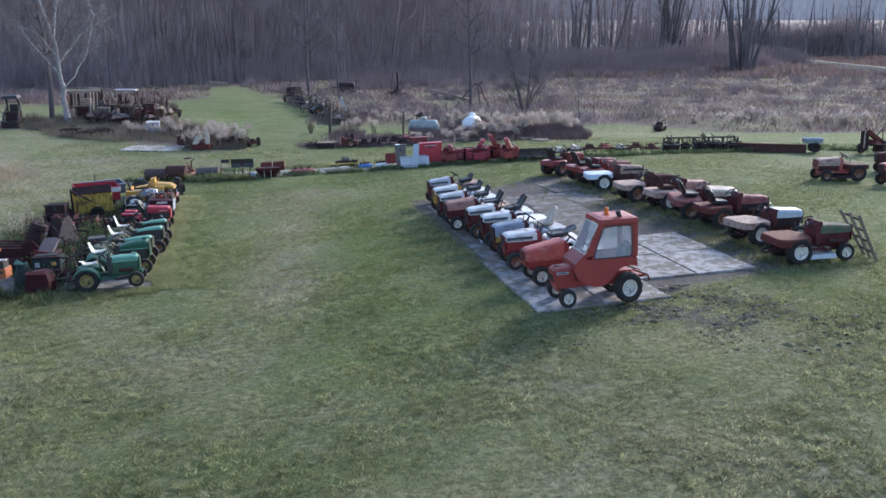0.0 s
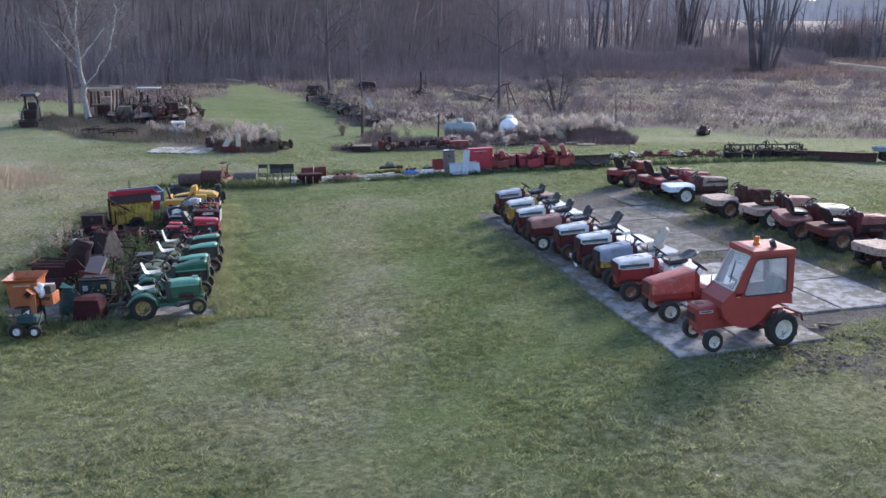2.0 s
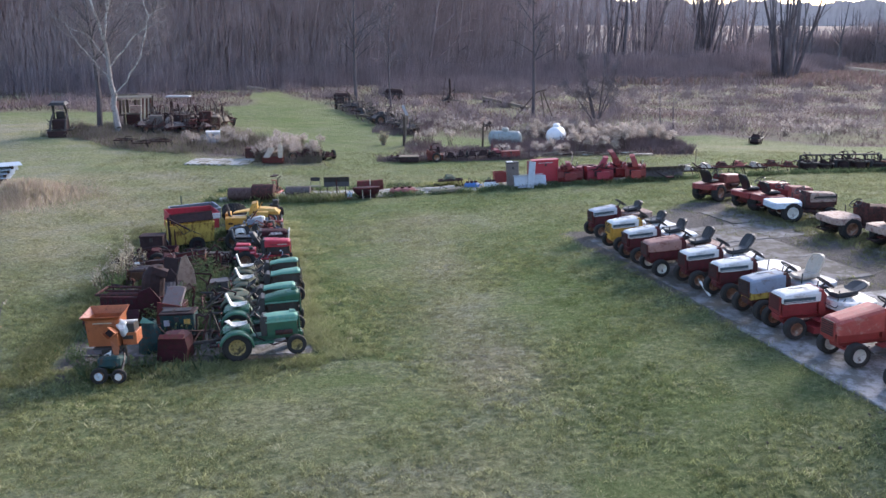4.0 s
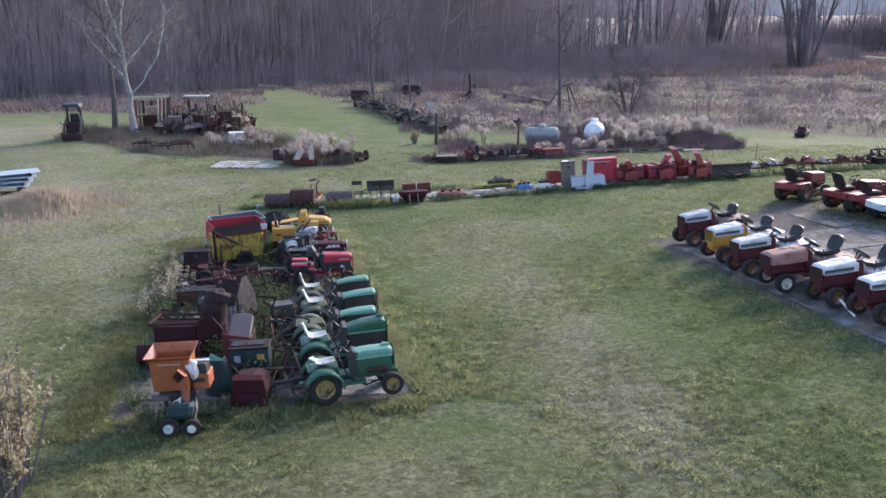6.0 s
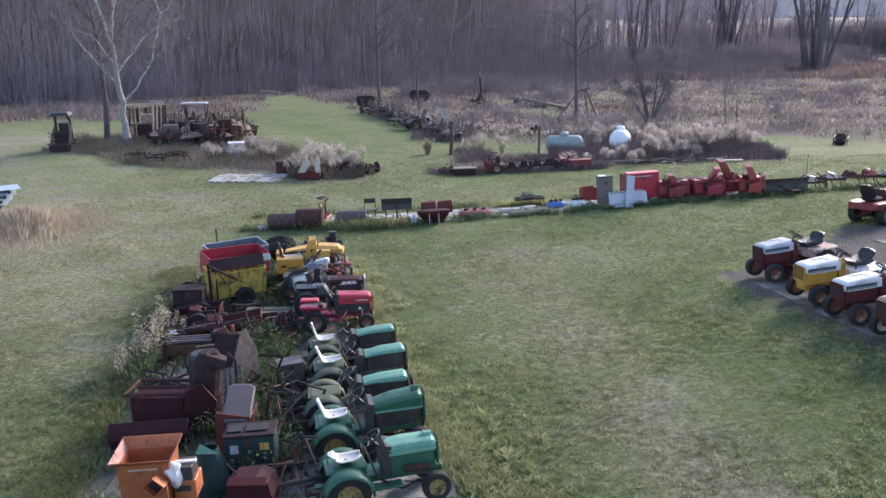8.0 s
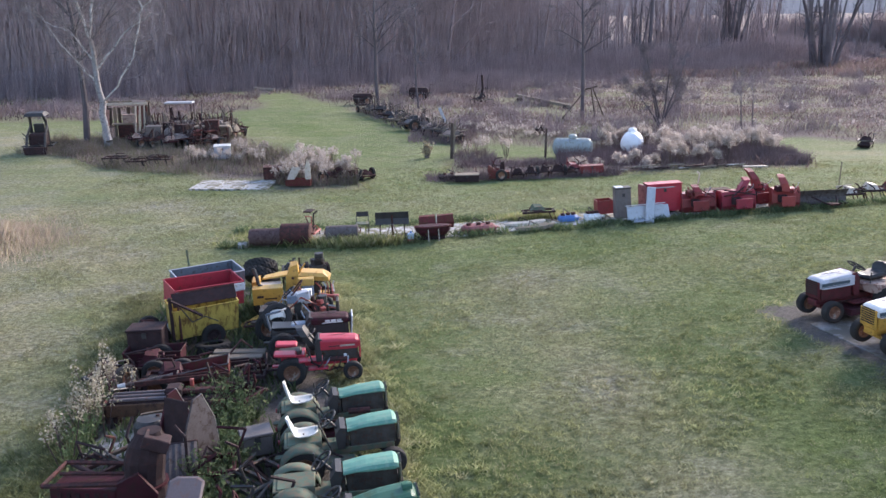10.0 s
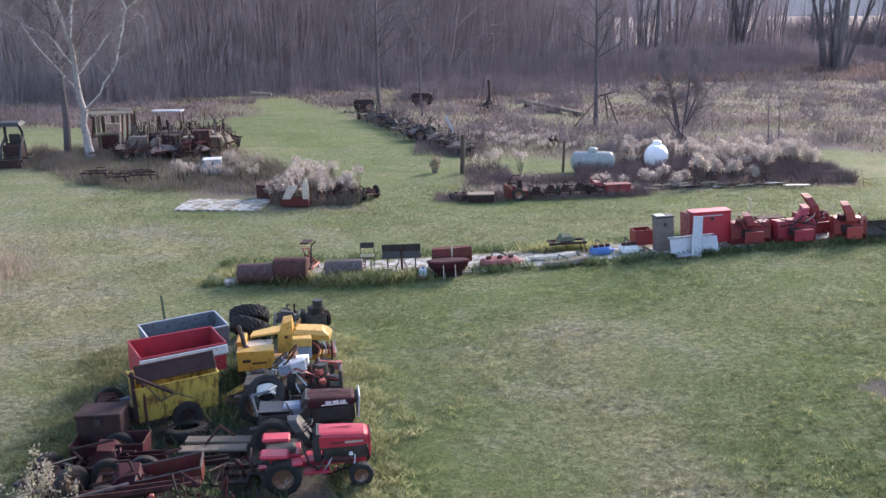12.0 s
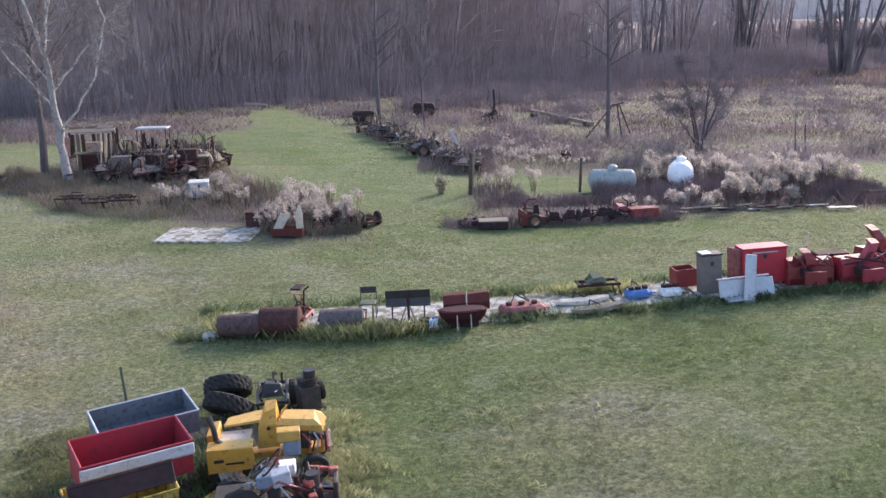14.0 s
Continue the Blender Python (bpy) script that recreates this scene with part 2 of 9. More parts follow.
def turf_blade_mat():
    """Grass blades: tone of the tuft, dryness of the place, small change from blade to blade."""
    m = bpy.data.materials.new("lawn_tufts")
    m.use_nodes = True
    nt = m.node_tree
    bs = nt.nodes["Principled BSDF"]
    at = nt.nodes.new("ShaderNodeAttribute")
    at.attribute_name = "tuft"
    sep = nt.nodes.new("ShaderNodeSeparateColor")
    nt.links.new(at.outputs["Color"], sep.inputs[0])
    green = ramp(nt, sep.outputs[1], 0.0, (0.104, 0.122, 0.052), 1.0, (0.40, 0.415, 0.200))
    straw = ramp(nt, sep.outputs[1], 0.0, (0.18, 0.168, 0.105), 1.0, (0.56, 0.53, 0.36))
    rich = ramp(nt, sep.outputs[1], 0.0, (0.065, 0.108, 0.036), 1.0, (0.235, 0.320, 0.115))
    col = mixc(nt, sep.outputs[2], green, rich)
    col = mixc(nt, sep.outputs[0], col, straw)
    g = nt.nodes.new("ShaderNodeNewGeometry")
    col = mixc(nt, 1.0, col, ramp(nt, g.outputs["Random Per Island"], 0.0, (0.72,) * 3, 1.0, (1.28,) * 3), "MULTIPLY")
    nt.links.new(col, bs.inputs["Base Color"])
    bs.inputs["Roughness"].default_value = 0.8
    bs.inputs["Specular IOR Level"].default_value = 0.25
    tr = nt.nodes.new("ShaderNodeBsdfTranslucent")
    nt.links.new(col, tr.inputs["Color"])
    mx = nt.nodes.new("ShaderNodeMixShader")
    mx.inputs[0].default_value = 0.5
    nt.links.new(bs.outputs[0], mx.inputs[1])
    nt.links.new(tr.outputs[0], mx.inputs[2])
    nt.links.new(mx.outputs[0], nt.nodes["Material Output"].inputs["Surface"])
    return m


M["turf"] = turf_blade_mat()
M["weed_green"] = island_mat("green_weeds", [(0.075, 0.12, 0.058), (0.12, 0.17, 0.085), (0.20, 0.23, 0.13)], var=0.3, soft=0.5)

vinyl = bpy.data.materials.new("clear_vinyl_window")
vinyl.use_nodes = True
vb = vinyl.node_tree.nodes["Principled BSDF"]
vb.inputs["Base Color"].default_value = (0.62, 0.64, 0.68, 1)
vb.inputs["Roughness"].default_value, vb.inputs["Alpha"].default_value = 0.08, 0.30
M["vinyl"] = vinyl


def ground_mat():
    """Mown turf, dry meadow and trodden earth, blended by the zones stored in the sheet."""
    m = bpy.data.materials.new("turf_and_meadow")
    m.use_nodes = True
    nt = m.node_tree
    bs = nt.nodes["Principled BSDF"]
    at = nt.nodes.new("ShaderNodeAttribute")
    at.attribute_name = "zone"
    sep = nt.nodes.new("ShaderNodeSeparateColor")
    nt.links.new(at.outputs["Color"], sep.inputs[0])
    fine = noise_out(nt, 13, 7, 0.82)
    clump = noise_out(nt, 8.5, 4, 0.6, stretch=(0.85, 1, 1))
    streak = noise_out(nt, 0.55, 7, 0.72, stretch=(0.8, 1.1, 1))
    broad = noise_out(nt, 0.22, 5, 0.6)
    low = ramp(nt, fine, 0.33, (0.066, 0.086, 0.040), 0.67, (0.190, 0.220, 0.105))
    high = ramp(nt, fine, 0.33, (0.135, 0.160, 0.075), 0.67, (0.36, 0.385, 0.200))
    lush = mixc(nt, ramp(nt, clump, 0.40, (0, 0, 0), 0.62, (1, 1, 1)), low, high)
    fresh = ramp(nt, fine, 0.33, (0.068, 0.106, 0.034), 0.67, (0.200, 0.258, 0.098))
    lush = mixc(nt, ramp(nt, noise_out(nt, 0.9, 6, 0.7, stretch=(0.7, 1.1, 1)), 0.42, (0, 0, 0), 0.60, (0.95,) * 3), lush, fresh)
    dry = mixc(nt, ramp(nt, clump, 0.4, (0, 0, 0), 0.6, (1, 1, 1)), ramp(nt, fine, 0.32, (0.13, 0.12, 0.06), 0.68, (0.32, 0.29, 0.17)), ramp(nt, fine, 0.32, (0.24, 0.22, 0.11), 0.68, (0.54, 0.49, 0.31)))
    thatch = mixc(nt, ramp(nt, clump, 0.4, (0, 0, 0), 0.62, (1, 1, 1)), ramp(nt, fine, 0.35, (0.12, 0.115, 0.085), 0.66, (0.32, 0.30, 0.235)), ramp(nt, fine, 0.35, (0.24, 0.23, 0.18), 0.66, (0.52, 0.49, 0.40)))
    rich = mixc(nt, ramp(nt, clump, 0.38, (0, 0, 0), 0.62, (1, 1, 1)), ramp(nt, fine, 0.33, (0.040, 0.072, 0.020), 0.67, (0.10, 0.155, 0.045)), ramp(nt, fine, 0.33, (0.080, 0.130, 0.036), 0.67, (0.185, 0.255, 0.085)))
    lush = mixc(nt, at.outputs["Alpha"], lush, rich)
    turf = mixc(nt, ramp(nt, streak, 0.54, (0, 0, 0), 0.68, (0.34,) * 3), lush, thatch)
    turf = mixc(nt, ramp(nt, broad, 0.46, (0, 0, 0), 0.68, (0.16,) * 3), turf, dry)
    turf = mixc(nt, sep.outputs[0], turf, mixc(nt, ramp(nt, streak, 0.4, (0, 0, 0), 0.6, (1, 1, 1)), dry, thatch))
    meadow = ramp(nt, fine, 0.3, (0.105, 0.083, 0.082), 0.72, (0.22, 0.177, 0.165))
    far_dry = ramp(nt, clump, 0.35, (0.13, 0.145, 0.075), 0.65, (0.25, 0.235, 0.15))
    tan_field = ramp(nt, broad, 0.3, (0.30, 0.235, 0.20), 0.7, (0.42, 0.34, 0.28))
    sxyz = nt.nodes.new("ShaderNodeSeparateXYZ")
    nt.links.new(nt.nodes.new("ShaderNodeTexCoord").outputs["Object"], sxyz.inputs[0])
    far = nt.nodes.new("ShaderNodeMapRange")
    far.inputs["From Min"].default_value, far.inputs["From Max"].default_value = 225, 260
    nt.links.new(sxyz.outputs["Y"], far.inputs["Value"])
    turf = mixc(nt, far.outputs[0], turf, tan_field)
    meadow = mixc(nt, ramp(nt, noise_out(nt, 0.12, 5, 0.65), 0.42, (0, 0, 0), 0.58, (0.9,) * 3), meadow, far_dry)
    col = mixc(nt, sep.outputs[1], turf, meadow)
    earth = ramp(nt, fine, 0.3, (0.092, 0.083, 0.079), 0.75, (0.225, 0.205, 0.190))
    add = nt.nodes.new("ShaderNodeMath")
    add.operation = "MULTIPLY_ADD"
    add.inputs[1].default_value = 1.6
    nt.links.new(noise_out(nt, 1.7, 6, 0.75), add.inputs[0])
    nt.links.new(sep.outputs[2], add.inputs[2])
    edge = nt.nodes.new("ShaderNodeMapRange")
    edge.inputs["From Min"].default_value, edge.inputs["From Max"].default_value = 1.12, 1.5
    nt.links.new(add.outputs[0], edge.inputs["Value"])
    col = mixc(nt, edge.outputs[0], col, earth)
    nt.links.new(col, bs.inputs["Base Color"])
    bs.inputs["Roughness"].default_value = 0.95
    bs.inputs["Specular IOR Level"].default_value = 0.15
    b0 = nd(nt, "ShaderNodeBump", Strength=1.0, Distance=0.075)
    nt.links.new(clump, b0.inputs["Height"])
    b = nd(nt, "ShaderNodeBump", Strength=1.0, Distance=0.08)
    nt.links.new(fine, b.inputs["Height"])
    nt.links.new(b0.outputs[0], b.inputs["Normal"])
    nt.links.new(b.outputs[0], bs.inputs["Normal"])
    return m


# ---- ground ----
def gz(x, y):
    """Height of the ground: it falls towards the left and away from the start."""
    s = np.tanh((x + 4) / 8)
    v = (np.clip(y, 8, 56) - 30) / 10
    return -0.2665 + 0.6180 * s + -0.1607 * v + -0.1113 * s * v + 0.0158 * v * v + 0.1503 * s * s + -0.0929 * s * v * v


def on_ground(x, y, head=0.0, dz=0.0, level=0.0):
    """Pose of a thing that stands on the ground at x, y, its own +x turned to head degrees; level 1 keeps it upright on a slope."""
    e = 0.4
    n = Vector((gz(x - e, y) - gz(x + e, y), gz(x, y - e) - gz(x, y + e), 2 * e)).normalized()
    n = n.lerp(Vector((0, 0, 1)), level).normalized()
    f = Vector((math.cos(radians(head)), math.sin(radians(head)), 0))
    s = n.cross(f).normalized()
    f = s.cross(n)
    m = Matrix((f, s, n)).transposed().to_4x4()
    return Matrix.Translation((x, y, float(gz(x, y)) + dz)) @ m


def inside(px, py, poly):
    hit = np.zeros(np.shape(px), bool)
    for (x0, y0), (x1, y1) in zip(poly, poly[1:] + poly[:1]):
        c = (y0 > py) != (y1 > py)
        hit ^= c & (px < (x1 - x0) * (py - y0) / ((y1 - y0) or 1e-9) + x0)
    return hit


def edge_dist(px, py, poly, closed=True):
    best = np.full(np.shape(px), 1e9)
    for (x0, y0), (x1, y1) in zip(poly, poly[1:] + poly[:1] if closed else poly[1:]):
        dx, dy = x1 - x0, y1 - y0
        k = np.clip(((px - x0) * dx + (py - y0) * dy) / (dx * dx + dy * dy), 0, 1)
        best = np.minimum(best, np.hypot(px - x0 - k * dx, py - y0 - k * dy))
    return best


BED_LEFT = [(-26.6, 54.6), (-23.2, 51.0), (-18.2, 49.5), (-17.0, 47.7), (-14.3, 47.2), (-13.5, 45.2), (-9.91, 45.13), (-10.99, 48.38), (-14.35, 53.21), (-17.68, 58.71), (-22.5, 68.0), (-26, 66)]
BED_RIGHT = [(-6.8, 47.71), (8.7, 46.99), (9.4, 52.4), (9.5, 58.5), (13.49, 61.97), (-6.02, 59.57), (-6.21, 54.68)]
MEADOW = [(-5.8, 57.5), (14, 61), (20, 54), (90, 58), (400, 100), (400, 330), (-400, 330), (-400, 66), (-60, 66), (-25, 70), (-20.5, 78), (-24.5, 93), (-21.5, 94), (-14.0, 77)]
SLAB_L = [(-6.6, 19.4), (-7.3, 20.8), (-8.3, 23.2), (-9.1, 26.5), (-10.3, 32.5), (-13.69, 32.68), (-13.12, 26.85), (-11.6, 18.2)]
SLAB_R = [(2.0, 15.33), (5.0, 16.2), (7.3, 17.6), (9.0, 18.4), (8.3, 22.5), (6.5, 29.5), (5.6, 32.8), (3.8, 32.2), (1.3, 29.3), (-0.96, 28.5)]
ROW_MID = [(-13.23, 37.41), (-7.5, 37.85), (-1.53, 38.01), (3.39, 38.27), (9.11, 39.54), (18.52, 41.62), (27.14, 39.65)]
CLUTTERED = [SLAB_L, SLAB_R, BED_LEFT, BED_RIGHT]


def axis(a, b, fine0, fine1, step, far):
    pts = [a]
    x = fine0
    out = []
    d = step
    while x > a:
        out.append(x)
        x -= d
        d *= 1.18
    pts += sorted(out)
    k = int((fine1 - fine0) / step)
    pts += [fine0 + step * i for i in range(1, k + 1)]
    x, d = pts[-1], step
    while x < b:
        d *= 1.18
        x += d
        pts.append(min(x, b))
    return np.array(sorted(set(pts)))


def bump2(X, Y, cx, cy, sx, sy, lean=0.0):
    return np.exp(-(((X - cx - lean * (Y - cy)) / sx) ** 2 + ((Y - cy) / sy) ** 2))


def zones(X, Y):
    """How dry, meadow-like, earthy and lush the ground is at each place; lush also paints one shaded patch."""
    jit = 0.5 * np.sin(X * 1.3 + Y) + 0.4 * np.sin(Y * 1.7 - X * 0.6)
    mead = np.zeros(X.shape)
    for poly in (BED_LEFT, BED_RIGHT, MEADOW):
        d = edge_dist(X, Y, poly)
        mead = np.maximum(mead, np.clip(0.5 + np.where(inside(X, Y, poly), 1, -1) * (d + 0.3 * jit) / 1.6, 0, 1))
    mead = mead * (1 - np.exp(-(((X + 2.8) / 2.6) ** 4 + ((Y - 55.2) / 2.8) ** 4)))
    earth = np.zeros(X.shape)
    for poly, wide in ((SLAB_L, 0.5), (SLAB_R, 0.7)):
        d = edge_dist(X, Y, poly)
        earth = np.maximum(earth, np.clip(0.45 + np.where(inside(X, Y, poly), 1, -1) * (d + 0.15 * jit) / wide, 0, 1))
    scuff = 1.7 * bump2(X, Y, 5.0, 15.2, 2.0, 1.1) * (0.6 + 0.7 * np.sin(X * 3.1 + 1.3 * np.sin(Y * 2.7)) * np.sin(Y * 4.3))
    earth = np.clip(np.maximum(earth * (0.9 - 0.1 * np.clip((X - 5.6 + 0.2 * (Y - 20)) / 1.5, 0, 1) * inside(X, Y, SLAB_R)), scuff), 0, 1)
    dry = 0.7 * bump2(X, Y, -20.5, 36, 4.5, 5) + 0.4 * bump2(X, Y, -16, 30, 3, 8) + 0.5 * bump2(X, Y, 3, 10, 4, 4) + 0.9 * bump2(X, Y, -34, 58, 7, 6)
    # worn grey-tan tracks down the aisle
    dry += 0.75 * bump2(X, Y, -4.2, 23, 0.9, 7.5, -0.1) + 0.8 * bump2(X, Y, -5.4, 31.0, 1.7, 2.0) + 0.3 * bump2(X, Y, -4.9, 13.6, 1.2, 0.9) + 0.45 * bump2(X, Y, -3.4, 18.0, 0.9, 2.2)
    dry += 0.45 * bump2(X, Y, -0.9, 32.2, 1.6, 1.2) + 0.4 * bump2(X, Y, 5.5, 13.6, 3.0, 1.2) + 0.42 * bump2(X, Y, -7.0, 14.0, 3.8, 3.5)
    dry += 0.5 * bump2(X, Y, 13.5, 52.5, 5.5, 5.0) + 0.25 * bump2(X, Y, 14, 35, 6, 5)
    dry += 0.42 / (1 + np.exp((X + 13.8) / 1.4)) * (Y < 60) * (Y > 18) + 0.3 * np.exp(-(((Y - 41.8) / 1.5) ** 2))
    dry = np.clip(dry * (0.8 + 0.4 * jit), 0, 0.9)
    field = np.clip((Y - 215 - 0.1 * X) / 30, 0, 1) * np.clip((X - 20) / 30, 0, 1)
    mead, dry = mead * (1 - field), np.maximum(dry, field)
    # the term at (-14.2, 23.5) paints the left block's soft shadow into the turf
    lush = 0.9 * bump2(X, Y, -1.8, 22.2, 1.0, 3.0, -0.2) + 0.6 * bump2(X, Y, -1.0, 15.6, 2.0, 2.6, -0.1) + 0.7 * bump2(X, Y, -15.5, 45.0, 4, 0.9) + 0.3 * bump2(X, Y, -14.2, 23.5, 1.8, 5)
    lush += 0.6 * bump2(X, Y, -14.5, 60, 2.6, 9, -0.25) + 0.55 * bump2(X, Y, -2.2, 34.5, 7, 2.0) + 0.5 * bump2(X, Y, -1.5, 30.0, 1.6, 3.0) + 0.35 * bump2(X, Y, -8.0, 33.0, 1.5, 3.0) + 0.6 * bump2(X, Y, -6.9, 22.5, 0.6, 6, -0.22)
    return dry, mead, earth, np.clip(lush, 0, 1)


def grid_ground():
    xs, ys = axis(-900, 900, -32, 26, 0.4, 0), axis(-300, 1500, 4, 72, 0.4, 0)
    X, Y = np.meshgrid(xs, ys)
    Z = gz(X, Y)
    rng = np.random.default_rng(3)
    wob = sum(a * np.sin(X * fx + p) * np.sin(Y * fy + q) for a, fx, fy, p, q in
              [(0.02, 0.9, 0.7, 1, 2), (0.012, 2.3, 1.9, 0, 1), (0.008, 4.1, 3.7, 2, 0)])
    near = (np.abs(X) < 60) & (Y < 90)
    rise = np.clip((Y - 235) / 190, 0, 1) * np.clip((X - 20) / 40, 0, 1)
    Z = Z + 12.5 * rise * rise * (3 - 2 * rise)
    Z = Z + wob * near * np.where(inside(X, Y, SLAB_R) | inside(X, Y, SLAB_L), 0, 1)
    v = np.column_stack([X.ravel(), Y.ravel(), Z.ravel()])
    w = len(xs)
    i = np.arange(len(v)).reshape(X.shape)
    f = np.column_stack([i[:-1, :-1].ravel(), i[:-1, 1:].ravel(), i[1:, 1:].ravel(), i[1:, :-1].ravel()])
    me = bpy.data.meshes.new("ground")
    me.from_pydata(v.tolist(), [], f.tolist())
    dry, mead, earth, lush = zones(X, Y)
    at = me.color_attributes.new("zone", "FLOAT_COLOR", "POINT")
    at.data.foreach_set("color", np.column_stack([dry.ravel(), mead.ravel(), earth.ravel(), lush.ravel()]).astype(np.float32).ravel())
    me.polygons.foreach_set("use_smooth", np.ones(len(f), bool))
    me.materials.append(ground_mat())
    return tagged(new("ground", me), "mown green lawn running into brown dry meadow", "ground", kind="structure")


grid_ground()


# ---- mesh helpers ----
def part(name, bm, material, parent=None, label="", m=None):
    me = bpy.data.meshes.new(name)
    bmesh.ops.recalc_face_normals(bm, faces=bm.faces)
    bm.to_mesh(me)
    bm.free()
    me.materials.append(M[material] if isinstance(material, str) else material)
    ob = new(name, me)
    if parent:
        ob.parent = parent
    if m is not None:
        ob.matrix_basis = m
    if label:
        ob["label"] = label
    return ob


def thing(name, m, label, category, group=""):
    ob = new(name)
    ob.empty_display_size = 0.2
    ob.matrix_basis = m
    return tagged(ob, label, category, group)


def box(c, s, rot=None, bevel=0.012, bm=None):
    """A box of size s about c, its edges broken."""
    bm = bm or bmesh.new()
    r = bmesh.ops.create_cube(bm, size=1)
    vs = r["verts"]
    bmesh.ops.scale(bm, vec=s, verts=vs)
    if bevel and min(s) > 2.2 * bevel:
        es = list({e for v in vs for e in v.link_edges})
        out = bmesh.ops.bevel(bm, geom=es, offset=bevel, segments=1, affect="EDGES")
        vs = list({v for f in out["faces"] for v in f.verts} | {v for v in vs if v.is_valid})
    mm = Matrix.Translation(c)
    if rot:
        mm = mm @ Euler([radians(a) for a in rot]).to_matrix().to_4x4()
    bmesh.ops.transform(bm, matrix=mm, verts=vs)
    return bm


def cyl(p0, p1, r0, r1=None, n=10, bm=None):
    """A capped rod or cone from p0 to p1."""
    bm = bm or bmesh.new()
    p0, p1 = Vector(p0), Vector(p1)
    d = p1 - p0
    q = d.to_track_quat("Z", "Y").to_matrix().to_4x4()
    bmesh.ops.create_cone(bm, cap_ends=True, segments=n, radius1=r0, radius2=r0 if r1 is None else r1, depth=d.length,
                          matrix=Matrix.Translation((p0 + p1) / 2) @ q)
    return bm


def rods(pts, r, n=6, bm=None):
    bm = bm or bmesh.new()
    for a, b in zip(pts, pts[1:]):
        cyl(a, b, r, n=n, bm=bm)
    return bm


def loft(rings, cap=True, bm=None):
    """Skin through rings of equally many points."""
    bm = bm or bmesh.new()
    vs = [[bm.verts.new(p) for p in ring] for ring in rings]
    n = len(vs[0])
    for a, b in zip(vs, vs[1:]):
        for i in range(n):
            bm.faces.new((a[i], a[(i + 1) % n], b[(i + 1) % n], b[i]))
    if cap:
        bm.faces.new(vs[0])
        bm.faces.new(vs[-1])
    return bm


def prism(profile, y0, y1, bm=None):
    """A side view (x, z) drawn out between y0 and y1."""
    return loft([[(x, y, z) for x, z in profile] for y in (y0, y1)], bm=bm)


def lathe(profile, n=20, centre=(0, 0, 0), bm=None):
    """A profile (radius, y) turned about the y axis through centre."""
    cx, cy, cz = centre
    rings = []
    for r, y in profile:
        rings.append([(cx + r * math.cos(2 * math.pi * i / n), cy + y, cz + r * math.sin(2 * math.pi * i / n)) for i in range(n)])
    return loft(rings, bm=bm)


def ring_tube(centre, R, r, tilt=0.0, n=16, k=6, axis_y=False, bm=None):
    """A ring (steering wheel, hoop)."""
    bm = bm or bmesh.new()
    rot = Matrix.Rotation(radians(tilt), 3, "Y")
    vs = []
    for i in range(n):
        a = 2 * math.pi * i / n
        row = []
        for j in range(k):
            b = 2 * math.pi * j / k
            p = Vector(((R + r * math.cos(b)) * math.cos(a), (R + r * math.cos(b)) * math.sin(a), r * math.sin(b)))
            row.append(bm.verts.new(rot @ p + Vector(centre)))
        vs.append(row)
    for i in range(n):
        for j in range(k):
            bm.faces.new((vs[i][j], vs[(i + 1) % n][j], vs[(i + 1) % n][(j + 1) % k], vs[i][(j + 1) % k]))
    return bm


MESHES = {}


def tyre_bm(R, w, lugs):
    """One skin; lugs are raised across the tread, slanted to either shoulder."""
    h = w / 2
    prof = [(0.56, -0.75), (0.62, -0.98), (0.84, -1.0), (0.955, -0.84), (0.99, -0.42), (0.985, 0.0), (0.99, 0.42), (0.955, 0.84), (0.84, 1.0), (0.62, 0.98), (0.56, 0.75)]
    n = lugs * 3 if lugs else 22
    rings = []
    for k, (r, y) in enumerate(prof):
        ring = []
        for i in range(n):
            a = 2 * math.pi * i / n
            up = 1.0
            if lugs and 3 <= k <= 7 and (i + k) % 3 == 0:
                up = 1.055
            ring.append((R * r * up * math.cos(a), h * y, R * r * up * math.sin(a)))
        rings.append(ring)
    return loft(rings, cap=False)


def rim_bm(R, w):
    h = w / 2
    return lathe([(0.001, h * 0.30), (R * 0.16, h * 0.30), (R * 0.18, h * 0.12), (R * 0.36, h * 0.05), (R * 0.46, h * 0.45), (R * 0.52, h * 0.82), (R * 0.575, h * 0.86),
                  (R * 0.575, -h * 0.86), (R * 0.50, -h * 0.8), (R * 0.4, -h * 0.2), (0.001, -h * 0.2)], 18)


def wheel(parent, x, y, R, w, rim, lugs=0, flat=0.0, lean=None):
    """Tyre with its rim; the dish faces away from the tractor."""
    side = 1 if y > 0 else -1
    m = pose(x, y, R * (1 - flat), 0, 0, 0 if side > 0 else 180)
    if lean is not None:
        m = lean
    key = ("tyre", R, w, lugs)
    if key in MESHES:
        ob = new("wheel", MESHES[key])
        ob.parent, ob.matrix_basis = parent, m
    else:
        ob = part("wheel", tyre_bm(R, w, lugs), "rubber", parent, m=m)
        MESHES[key] = ob.data
    key = ("rim", R, w, rim)
    if key in MESHES:
        r = new("rim", MESHES[key])
        r.parent = ob
    else:
        r = part("rim", rim_bm(R, w), rim, ob)
        MESHES[key] = r.data
    return ob


# ---- garden tractors ----
def hood_ring(x, z0, z1, w):
    e = min(0.07, w * 0.34)
    return [(x, -w, z0), (x, -w - 0.004, z1 - e), (x, -w + e * 0.3, z1 - e * 0.35), (x, -w + e, z1 - 0.008), (x, 0, z1 + 0.004), (x, w - e, z1 - 0.008), (x, w - e * 0.3, z1 - e * 0.35), (x, w + 0.004, z1 - e), (x, w, z0)]


